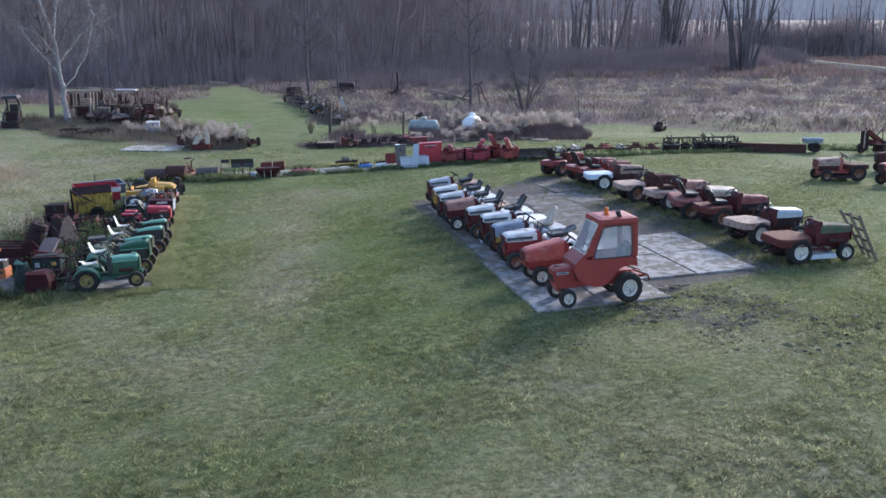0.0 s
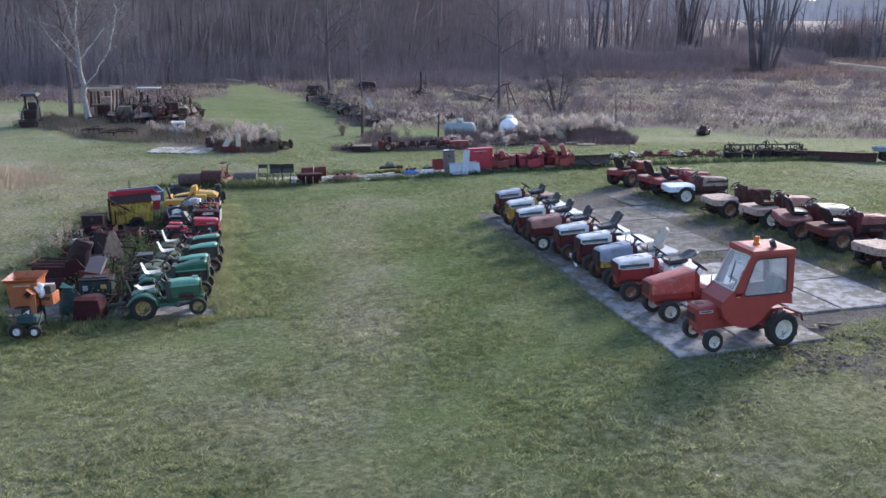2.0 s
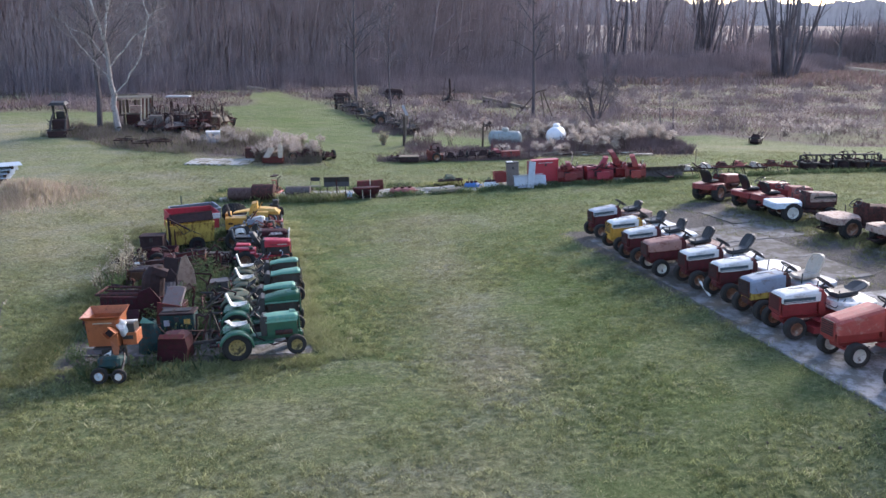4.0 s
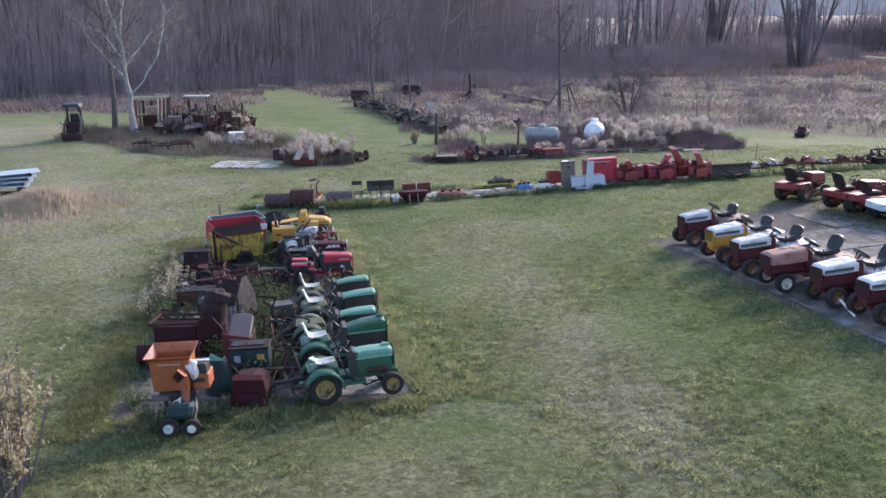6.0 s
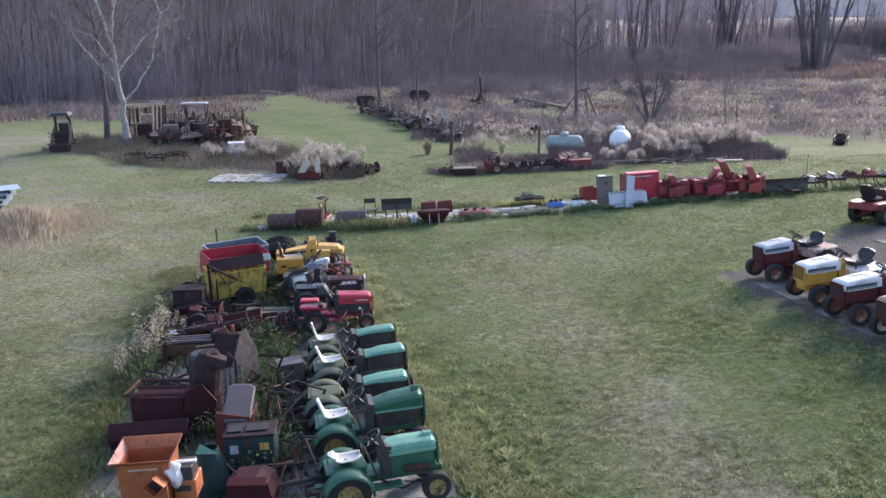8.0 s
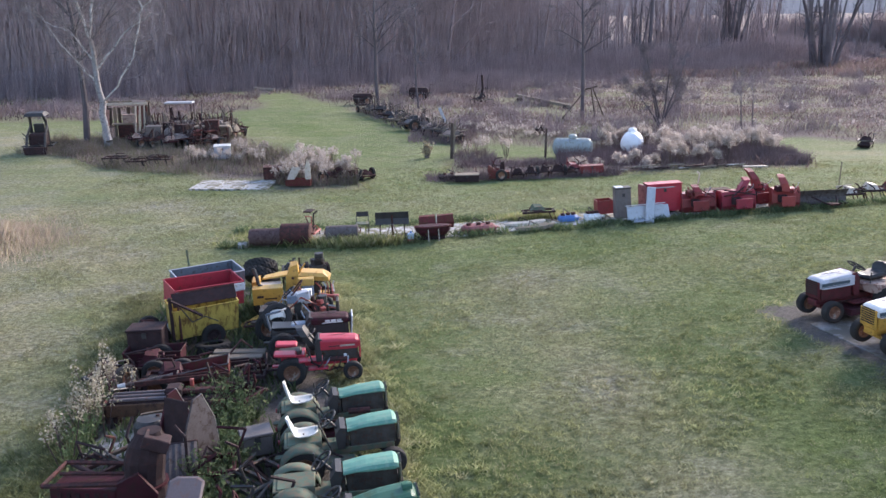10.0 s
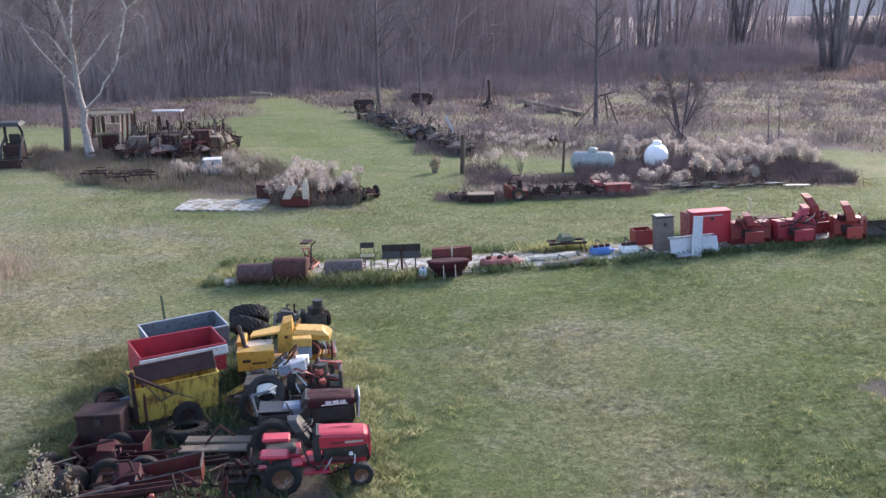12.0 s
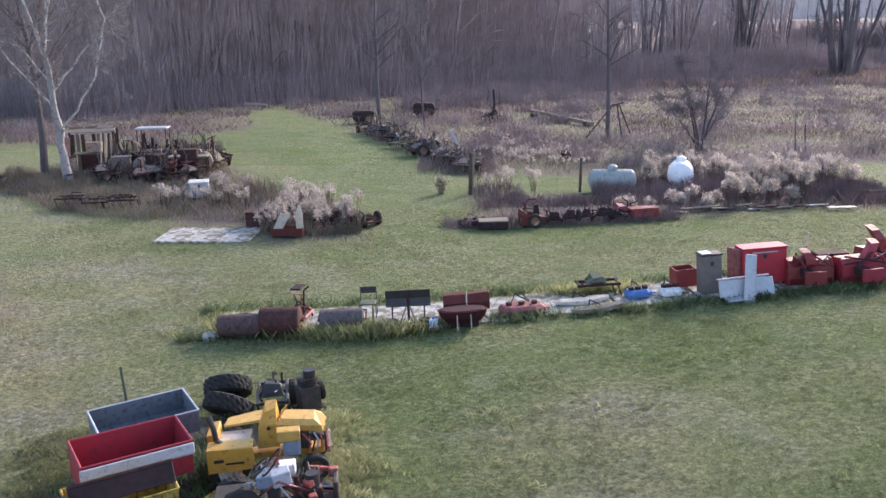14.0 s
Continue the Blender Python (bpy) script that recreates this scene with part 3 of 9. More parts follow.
def fender_bm(w, top, rear, r):
    """Pressed-steel fender deck: rounded in plan, dished edge, dented."""
    x0 = -1.0 - rear
    plan = [(x0, -w + 0.16), (x0 + 0.05, -w + 0.05), (x0 + 0.17, -w), (-0.46, -w), (-0.33, -w + 0.04), (-0.27, -w + 0.15), (-0.22, -0.16),
            (-0.22, 0.16), (-0.27, w - 0.15), (-0.33, w - 0.04), (-0.46, w), (x0 + 0.17, w), (x0 + 0.05, w - 0.05), (x0, w - 0.16)]
    cx = (x0 - 0.25) / 2
    rings = []
    for z, k in ((top - 0.17, 0.995), (top - 0.035, 1.0), (top - 0.008, 0.97), (top, 0.9)):
        rings.append([(cx + (px - cx) * k + r.uniform(-0.012, 0.012), py * k + r.uniform(-0.012, 0.012), z + r.uniform(-0.012, 0.012) * (k > 0.95)) for px, py in plan])
    return loft(rings)


def seat_on(parent, mat_name, x=-0.52, z=0.68, high=0.32, lean=18):
    bm = bmesh.new()
    if mat_name == "seat_white":
        # pressed-steel shell: dished pan that sweeps up into a thin low back
        rings, n = [], 9
        line = [(0.18, 0.045, 0.08), (0.13, 0.025, 0.135), (0.03, 0.01, 0.155), (-0.10, 0.01, 0.155), (-0.165, 0.035, 0.15), (-0.205, 0.11, 0.14), (-0.24, 0.5 * high + 0.05, 0.12), (-0.265, high, 0.075)]
        for i, (dx, dz, w) in enumerate(line):
            edge = [(-1 + 2 * k / (n - 1)) for k in range(n)]
            top = [(x + dx + (0.03 * abs(e) ** 2 if i > 4 else 0), w * e, z + dz + (0.035 * abs(e) ** 3 if i <= 4 else 0)) for e in edge]
            low = [(px - (0.014 if i > 4 else 0), py, pz - (0.014 if i <= 4 else 0)) for px, py, pz in top[::-1]]
            rings.append(top + low)
        s = part("seat", loft(rings, bm=bm), mat_name, parent)
        for f in s.data.polygons:
            f.use_smooth = True
        part("seat_spring", rods([(x + 0.1, 0, z - 0.12), (x - 0.06, 0, z - 0.06), (x - 0.02, 0, z + 0.01)], 0.025, 6), "black", s)
        return s
    loft([[(x - 0.18, -0.15, z), (x + 0.16, -0.16, z), (x + 0.2, 0, z), (x + 0.16, 0.16, z), (x - 0.18, 0.15, z)],
          [(x - 0.22, -0.21, z + 0.06), (x + 0.2, -0.2, z + 0.05), (x + 0.25, 0, z + 0.05), (x + 0.2, 0.2, z + 0.05), (x - 0.22, 0.21, z + 0.06)],
          [(x - 0.2, -0.2, z + 0.12), (x + 0.17, -0.17, z + 0.09), (x + 0.21, 0, z + 0.085), (x + 0.17, 0.17, z + 0.09), (x - 0.2, 0.2, z + 0.12)],
          [(x - 0.14, -0.12, z + 0.09), (x + 0.1, -0.1, z + 0.075), (x + 0.13, 0, z + 0.07), (x + 0.1, 0.1, z + 0.075), (x - 0.14, 0.12, z + 0.09)]], bm=bm)
    s = part("seat", bm, mat_name, parent)
    t = math.tan(radians(lean))
    rings = []
    for k, wd in ((0.0, 0.15), (0.08, 0.2), (high * 0.55, 0.215), (high * 0.85, 0.19), (high * 0.97, 0.14), (high, 0.08)):
        xx = x - 0.18 - k * t
        th = 0.035 if k < high * 0.9 else 0.018
        rings.append([(xx - th, -wd * 0.8, z + 0.06 + k), (xx + 0.035, -wd, z + 0.06 + k), (xx + 0.05, -wd * 0.9, z + 0.06 + k), (xx + th * 0.3, 0, z + 0.06 + k),
                      (xx + 0.05, wd * 0.9, z + 0.06 + k), (xx + 0.035, wd, z + 0.06 + k), (xx - th, wd * 0.8, z + 0.06 + k)])
    part("backrest", loft(rings), mat_name, s)
    return s


def steering(parent, x=-0.2, z=0.98, material="seat_black", tilt=-38):
    d = part("steering_column", cyl((x + 0.22, 0, z - 0.26), (x, 0, z), 0.022, n=8), "black", parent)
    bm = ring_tube((x, 0, z), 0.165, 0.014, tilt)
    rot = Matrix.Rotation(radians(tilt), 3, "Y")
    for a in (0, 120, 240):
        e = rot @ Vector((0.16 * math.cos(radians(a)), 0.16 * math.sin(radians(a)), 0)) + Vector((x, 0, z))
        cyl((x, 0, z), e, 0.012, n=5, bm=bm)
    part("steering_wheel", bm, material, d)


def engine_on(parent, x, z, material="engine", s=1.0):
    E = part("engine", box((x, 0, z), (0.34 * s, 0.3 * s, 0.2 * s)), material, parent)
    for i in range(6):
        part("fin", box((x - 0.12 * s + i * 0.05 * s, 0.12 * s, z + 0.16 * s), (0.018, 0.2 * s, 0.14 * s), bevel=0), material, E)
    part("blower_shroud", cyl((x + 0.05 * s, -0.06 * s, z + 0.1 * s), (x + 0.05 * s, -0.06 * s, z + 0.28 * s), 0.1 * s, 0.09 * s, n=12), "black", E)
    part("exhaust", cyl((x - 0.14 * s, -0.13 * s, z), (x - 0.14 * s, -0.13 * s, z + 0.3 * s), 0.035, n=8), "rust", E)


def tractor(x, y, head, hood="white", body="red", fender="white", seat="seat_black", rim="rim_rust", label="", group="", hood_h=0.82, hood_w=0.225,
            hood_len=0.80, stripe=None, has_hood=True, has_seat=True, has_wheel=True, rear=0.0, fender_top=0.60, deck=None, rim_front=None, dz=0.05,
            high=0.32, tall_dash=False, lights=False, bare=False, skirt=0.54, lower=None, size=1.0, axle=0.585, arched=False, roll=0.0, seat_lean=26, hood_x=0.02, wedge=0.0, lip=None, name="garden_tractor"):
    """A ride-on garden tractor, nose along its own +x."""
    r = random.Random(int(x * 71 + y * 1013))
    T = thing(name, on_ground(x, y, head, dz) @ pose(0, 0, 0.25 * abs(math.sin(radians(roll))), r.uniform(-1.6, 1.6) + roll, r.uniform(-0.8, 0.8)) @ Matrix.Diagonal((size, size, size, 1)), label, "tractor", group)
    bm = box((0.05, 0, 0.34), (1.42, 0.24, 0.1))
    box((-0.6, 0, 0.36), (0.36, 0.3, 0.26), bm=bm)
    cyl((-0.585, -0.36, 0.29), (-0.585, 0.36, 0.29), 0.04, n=8, bm=bm)
    cyl((axle, -0.3, 0.21), (axle, 0.3, 0.21), 0.028, n=8, bm=bm)
    box((axle, 0, 0.27), (0.07, 0.1, 0.12), bevel=0, bm=bm)
    box((-0.92, 0, 0.3), (0.16, 0.12, 0.03), bevel=0, bm=bm)
    part("frame", bm, body, T)
    for s in (-1, 1):
        bm = box((-0.05, s * 0.30, 0.30), (0.42, 0.2, 0.03))
        for k in range(4):
            box((-0.2 + 0.1 * k, s * 0.3, 0.318), (0.03, 0.17, 0.012), bevel=0, bm=bm)
        part("footboard", bm, body, T)
        rf = rim_front or rim
        wheel(T, axle, s * 0.36, 0.205, 0.15, rf)
        wheel(T, -0.585, s * 0.39, 0.295, 0.21, rim, 12)
        part("tie_rod", cyl((0.2, s * 0.14, 0.24), (axle - 0.015, s * 0.27, 0.22), 0.012, n=6), "black", T)
    xf = 0.02 + hood_len
    if has_hood:
        h = loft([hood_ring(xf, skirt + 0.03, hood_h - 0.085, hood_w - 0.035), hood_ring(xf - 0.025, skirt + 0.01, hood_h - 0.05, hood_w - 0.012), hood_ring(xf - 0.07, skirt, hood_h - 0.03, hood_w), hood_ring((hood_x + xf) / 2 - 0.07, skirt, hood_h + 0.005 - 0.45 * wedge, hood_w + 0.006 - 0.1 * wedge),
                  hood_ring(hood_x, skirt + 0.01, hood_h + 0.02 - wedge, hood_w + 0.008 - 0.2 * wedge)])
        H = part("hood", h, hood, T)
        if not wedge:
            part("hood_seam", box((0.3, 0, hood_h + 0.012), (0.5, 0.012, 0.008), bevel=0), "grille", H)
        if lip:
            for s in (-1, 1):
                part("hood_lip", box(((hood_x + xf) / 2, s * (hood_w + 0.008), skirt + 0.015), (xf - hood_x - 0.04, 0.02, 0.03), bevel=0), lip, H)
            part("headlight", cyl((xf - 0.16, 0.0, hood_h - 0.03), (xf - 0.04, 0.0, hood_h - 0.035), 0.06, 0.05, n=12), hood, H)
        if stripe:
            for s in (-1, 1):
                part("side_stripe", box(((0.1 + xf) / 2, s * (hood_w + 0.006), hood_h - 0.135), (hood_len * 0.84, 0.008, 0.058), bevel=0), stripe, H)
                part("pinstripe", box(((0.1 + xf) / 2, s * (hood_w + 0.006), hood_h - 0.18), (hood_len * 0.84, 0.008, 0.012), bevel=0), stripe, H)
        part("lower_panel", box(((hood_x + xf) / 2, 0, (0.37 + skirt) / 2), (xf - hood_x - 0.06, hood_w * (1.15 if lower == "engine" else 1.7), skirt - 0.36)), lower or body, T)
        bm = box((xf + 0.012, 0, (0.42 + hood_h - 0.08) / 2), (0.03, hood_w * 1.75, hood_h - 0.5))
        g = part("grille", bm, body, T)
        bm = bmesh.new()
        for k in range(7):
            box((xf + 0.03, 0, 0.5 + k * (hood_h - 0.58) / 6), (0.012, hood_w * 1.4, 0.02), bevel=0, bm=bm)
        part("grille_bar", bm, "grille", g)
        if lights:
            for s in (-1, 1):
                part("headlight", cyl((xf + 0.02, s * 0.12, hood_h - 0.16), (xf + 0.045, s * 0.12, hood_h - 0.16), 0.055, n=12), "rim_white", g)
    else:
        engine_on(T, 0.42, 0.50)
        part("front_bracket", box((xf - 0.05, 0, 0.52), (0.06, 0.4, 0.32)), body, T)
    z1 = hood_h - 0.8 * wedge + (0.08 if tall_dash else 0.0)
    part("dash", prism([(-0.08, 0.40), (0.03, 0.40), (0.06, z1), (-0.02, z1 + 0.015), (-0.1, z1 - 0.1)], -hood_w, hood_w), "black" if bare or wedge > 0 else body, T)
    if wedge > 0:
        part("console", box((hood_x / 2 + 0.02, 0, 0.5), (hood_x, 0.24, 0.26), bevel=0.03), "engine", T)
    if has_wheel:
        steering(T, z=hood_h + 0.07 - 0.6 * wedge)
    if arched:
        for s in (-1, 1):
            rings = []
            for a in range(-2, 172, 12):
                ca, sa = math.cos(radians(a)), math.sin(radians(a))
                rings.append([(-0.585 + q * ca, s * yy, 0.28 + q * sa * 0.94) for q, yy in ((0.335, 0.24), (0.35, 0.24), (0.36, 0.36), (0.352, 0.46), (0.318, 0.51), (0.308, 0.50), (0.342, 0.45), (0.348, 0.36))])
            f = part("fender", loft(rings), fender, T)
            for q in f.data.polygons:
                q.use_smooth = True
            part("tail_lamp", cyl((-0.93, s * 0.38, 0.36), (-0.955, s * 0.38, 0.36), 0.035, n=10), "red", f)
        part("fender_bridge", box((-0.62, 0, 0.555), (0.46, 0.5, 0.03)), fender, T)
    elif not bare:
        part("fender", fender_bm(0.48, fender_top, rear, r), fender, T)
    part("seat_pan", box((-0.55, 0, fender_top - 0.08), (0.5, 0.44, 0.13)), body, T)
    if has_seat:
        seat_on(T, seat, z=fender_top + 0.02, high=high, lean=seat_lean)
    part("lever", rods([(-0.28, 0.26, 0.5), (-0.3, 0.28, fender_top + 0.2)], 0.012), "black", T)
    # what old machines carry: hitch, belts and lift links, mufflers, loose cables
    part("lift_arm", rods([(-0.2, -0.24, 0.42), (0.1 + r.uniform(-0.1, 0.1), -0.3, 0.22), (0.42, -0.2, 0.26)], 0.018, 5), "dark_rust", T)
    if r.random() < 0.6:
        part("lift_lever", rods([(-0.16, -0.27, 0.4), (-0.2 - r.uniform(0, 0.15), -0.3, hood_h + r.uniform(-0.1, 0.12))], 0.014, 5), "black", T)
    if r.random() < 0.7:
        part("hitch", rods([(-0.72, -0.2, 0.3), (-1.12 - rear, -0.12, 0.26), (-1.12 - rear, 0.14, 0.26), (-0.72, 0.2, 0.3)], 0.022, 5), "dark_rust", T)
    if r.random() < 0.5:
        part("muffler", cyl((0.2, -hood_w - 0.05, 0.46), (0.55, -hood_w - 0.06, 0.45), 0.05, n=9), "rust", T)
    if r.random() < 0.6:
        part("cable", rods([(0.0, 0.18, hood_h - 0.2), (-0.2, 0.26 + r.uniform(0, 0.1), 0.5), (-0.42, 0.3, fender_top + 0.03)], 0.008, 4), "black", T)
    if not deck and not bare and r.random() < 0.55:
        deck = r.choice(["maroon", "dark_rust", "rust"])
    if deck:
        bm = loft([[(-0.34, -0.5, 0.12), (0.3, -0.5, 0.12), (0.38, 0, 0.12), (0.3, 0.5, 0.12), (-0.34, 0.5, 0.12)],
                   [(-0.32, -0.47, 0.22), (0.27, -0.47, 0.22), (0.34, 0, 0.22), (0.27, 0.47, 0.22), (-0.32, 0.47, 0.22)]])
        part("mower_deck", bm, deck, T)
    return T


ROW_A, ROW_B, ROW_C = "row of white-hooded tractors on the concrete", "row of rusty tractors along the gravel", "row of green tractors"
# row beside the mown aisle, noses to the grass; hood front given, 0.8 ahead of the middle
for hx, hy, kw in [
    (-0.21, 27.59, dict(hood="grey_white", body="oxblood", fender="tan", seat="seat_black", hood_len=0.7, skirt=0.60, label="white-hooded tractor with rusty red body on concrete", stripe="stripe_teal", high=0.2)),
    (-0.02, 25.86, dict(hood="white", body="yellow", fender="white", hood_len=0.74, skirt=0.61, hood_w=0.215, high=0.22, label="white-hooded tractor with yellow body and white fenders", stripe="stripe_teal", rim="rim_rust")),
    (0.16, 24.55, dict(hood="white", body="oxblood", fender="white", hood_len=0.74, skirt=0.61, hood_w=0.215, high=0.24, label="white-hooded tractor with dark maroon body", stripe="stripe_teal", rim="rim_rust")),
    (0.39, 23.29, dict(hood="blush", body="oxblood", fender="tan", skirt=0.56, label="faded pinkish tractor with maroon body and black seat", high=0.30, rim="rim_white", rim_front="rim_white")),
    (0.89, 22.15, dict(hood="white", body="oxblood", fender="white", hood_len=0.74, skirt=0.61, hood_w=0.215, label="white-hooded red tractor with leaning black seat", stripe="stripe_teal", high=0.32, seat_lean=34)),
    (1.21, 21.01, dict(hood="white", body="oxblood", fender="white", hood_len=0.74, skirt=0.61, hood_w=0.215, label="chalky white tractor with rust-red body", stripe="stripe_teal", has_seat=False)),
    (1.43, 19.86, dict(hood="grey_paint", body="rust", fender="grey_white", hood_len=0.74, skirt=0.5, lower="old_yellow", hood_w=0.215, label="blue-grey hooded tractor with yellow body", high=0.38, seat="cream")),
    (1.59, 18.74, dict(hood="white", body="red", fender="white", hood_len=0.74, skirt=0.61, hood_w=0.215, label="white-hooded red tractor with black seat tipped over", stripe="stripe_teal", deck="red", high=0.16, seat_lean=62, rim_front="rim_rust")),
    (2.00, 17.32, dict(hood="hood_orange", body="cab_red", fender="white", seat="seat_black", label="faded orange-red tractor with white fender deck on concrete", hood_h=0.80, rim="rim_white", hood_len=0.84, skirt=0.5, lower="cab_red", hood_w=0.215, wedge=-0.09, has_seat=False)),
]:
    a = radians(191)
    tractor(hx - 0.8 * math.cos(a), hy - 0.8 * math.sin(a), 191 + random.uniform(-3, 3), group=ROW_A, **kw)

# opposite row, noses away
for wx, wy, kw in [
    (8.20, 18.2, dict(hood="dusty_green", body="oxblood", fender="rust_red", skirt=0.62, rim="rim_white", label="rust-red tractor with dull green hood and white rims", deck="galv", has_seat=False, rear=0.1, tall_dash=True)),
    (7.90, 20.0, dict(hood="pale_blue", body="oxblood", fender="tan", skirt=0.6, lower="dark_rust", rim="rim_white", label="rusted tractor with pale blue hood and chalky fenders", has_seat=False, rear=0.1)),
    (7.75, 21.95, dict(hood="pink", body="oxblood", fender="rust_red", lower="dark_rust", tall_dash=True, skirt=0.6, label="faded red tractor with pinkish hood and maroon fenders", seat="seat_black", high=0.36, rear=0.1)),
    (7.30, 23.15, dict(hood="cream", body="oxblood", fender="pink", skirt=0.62, roll=9.0, label="leaning rust-red tractor with cream hood and black engine", seat="seat_black", high=0.4, rear=0.05)),
    (7.00, 24.6, dict(hood="blush", body="oxblood", fender="tan", skirt=0.56, label="tan tractor with pinkish sun-faded hood and brown seat", seat="rust", tall_dash=True, rim="rim_white", rear=0.1, high=0.38)),
    (6.40, 26.05, dict(hood="rust", body="rust", fender="tan", label="tan chalky tractor with brown hood and rusty wheels", has_seat=False, rim="rim_rust", tall_dash=True, rear=0.1)),
    (5.90, 28.35, dict(hood="tan", body="rust", fender="pale_blue", label="rusted tractor with pale blue fender deck", has_seat=False, rear=0.15, stripe="grille", rim="rim_white")),
    (5.75, 29.5, dict(hood="pink", body="red", fender="red", label="red tractor with sun-bleached hood and worn fenders", seat="seat_black", rim="rim_white")),
    (5.45, 30.45, dict(hood="red", body="rust_red", fender="red", label="faded red tractor with tall dark seat", seat="seat_black", high=0.45)),
]:
    a = radians(8)
    tractor(wx + 0.5 * math.cos(a), wy + 0.3 + 0.5 * math.sin(a), 8 + random.uniform(-11, 11), group=ROW_B, dz=0.02, **kw)
tractor(5.2, 32.8, 35, hood="red", body="rust_red", fender="red", label="dark red tractor turned askew at the gravel's far end", seat="seat_black", high=0.4, group=ROW_B, dz=0.02)

# two by themselves on the grass
tractor(14.7, 30.2, 185, hood="tan", body="hood_orange", fender="rust", lower="rust", label="rusted tractor with cream hood on the grass", has_seat=False, dz=0)
tractor(16.35, 28.73, 182, hood="hood_orange", body="rust", fender="rust_red", label="rusted orange-brown tractor on the grass", has_seat=False, dz=0)
tractor(17.88, 31.87, 170, hood="rust", body="rust", fender="rust_red", label="brown rusted tractor without seat on the grass", has_seat=False, dz=0)

# green row, noses to the aisle
for hx, hy, kw in [
    (-7.09, 19.71, dict(hood="pale_green", body="green", fender="green", seat="seat_white", rim="rim_yellow", label="green tractor with low white seat and yellow rims", high=0.12, hood_h=0.84, hood_w=0.19, skirt=0.66, lower="green", lip="pale_green", hood_len=0.67, axle=0.61, hood_x=0.0, head=14, wedge=0.06)),
    (-7.40, 21.08, dict(hood="green", body="green", fender="green", seat="seat_white", rim="rim_yellow", label="green tractor with white seat and large hood", hood_h=0.93, hood_w=0.21, skirt=0.66, lower="engine", high=0.3, hood_x=0.04, lip="pale_green", wedge=0.16)),
    (-7.66, 22.08, dict(hood="pale_green", body="dusty_green", fender="dusty_green", seat="dusty_green", rim="rim_rust", label="pale green hooded tractor without seat", has_seat=False, hood_w=0.19, skirt=0.68, lower="engine")),
    (-7.74, 23.30, dict(hood="pale_green", body="dusty_green", fender="dusty_green", seat="seat_white", rim="rim_rust", label="faded green tractor with dusty fenders and white seat", high=0.3, hood_w=0.19, skirt=0.70, lower="engine")),
    (-7.98, 24.38, dict(hood="pale_green", body="dusty_green", fender="dusty_green", seat="seat_white", rim="rim_rust", label="pale green tractor with high white seat", high=0.36, hood_w=0.19, skirt=0.70, lower="engine")),
]:
    a = radians(8)
    tractor(hx - 0.70 * math.cos(a), hy - 0.70 * math.sin(a), **{**dict(head=9 + random.uniform(-2, 2), group=ROW_C, size=0.92, axle=0.70, arched=True, hood_x=0.08, wedge=0.12), **kw})
T = tractor(-9.22, 26.62, 8, size=0.84, axle=0.66, hood="bright_red", body="bright_red", fender="bright_red", seat="seat_black", rim="rim_rust", bare=True, label="bright red tractor with black seat and open side", hood_h=0.88, skirt=0.64, lower="engine", hood_w=0.22, has_seat=False)
part("writing_bar", box((0.58, -0.232, 0.72), (0.3, 0.008, 0.035), bevel=0), "cream", T)
part("pinstripe", box((0.3, -0.232, 0.72), (0.22, 0.008, 0.02), bevel=0), "grille", T)
part("seat", loft([[(-0.16 - 0.1 * k, -w, 0.62 + 0.17 * k), (-0.02 - 0.1 * k, -w, 0.62 + 0.17 * k), (0.0 - 0.1 * k, w, 0.62 + 0.17 * k), (-0.18 - 0.1 * k, w, 0.62 + 0.17 * k)] for k, w in ((0, 0.12), (0.8, 0.2), (2.0, 0.21), (2.8, 0.17), (3.0, 0.1))]), "seat_black", T, "black seat tipped forward on its edge")
part("fender_block", box((-0.70, -0.3, 0.66), (0.46, 0.3, 0.07), (0, 4, 0), bevel=0.03), "bright_red", T)
part("fender_step", box((-0.5, -0.36, 0.52), (0.5, 0.24, 0.05), bevel=0.02), "bright_red", T)
part("fender_block", box((-0.70, 0.3, 0.66), (0.46, 0.3, 0.07), (0, 4, 0), bevel=0.03), "bright_red", T)
part("gear_case", box((-0.62, 0, 0.5), (0.5, 0.36, 0.28), bevel=0.04), "engine", T)
part("fuel_cap", cyl((0.52, -0.24, 0.52), (0.52, -0.27, 0.52), 0.035, n=10), "plastic_white", T)
for k in range(5):
    part("hose", rods([(0.1 + 0.12 * k, -0.24, 0.5), (0.0 + 0.14 * k, -0.34, 0.36 + 0.05 * (k % 2)), (-0.15 + 0.16 * k, -0.3, 0.22)], 0.014, 5), ("black", "galv", "cart_red")[k % 3], T)
T = tractor(-9.55, 27.85, 8, size=0.9, has_seat=False, has_wheel=False, hood="maroon", body="engine", fender="black", seat="seat_black", rim="rim_rust", label="stripped dark tractor with brown hood and white stripes", bare=True, lower="black", skirt=0.66, hood_w=0.24)
for k, (px, w) in enumerate(((0.36, 0.1), (0.48, 0.1), (0.6, 0.1))):
    part("writing_bar", box((px, -0.252, 0.73), (w, 0.008, 0.05), bevel=0), "white", T)
part("pinstripe", box((0.46, -0.252, 0.69), (0.44, 0.008, 0.015), bevel=0), "white", T)
part("side_screen", box((0.42, -0.25, 0.54), (0.6, 0.015, 0.22)), "grille", T)
part("nose_plate", box((0.86, 0, 0.6), (0.03, 0.5, 0.4), (0, 6, 0)), "galv", T, "pale grey front plate")
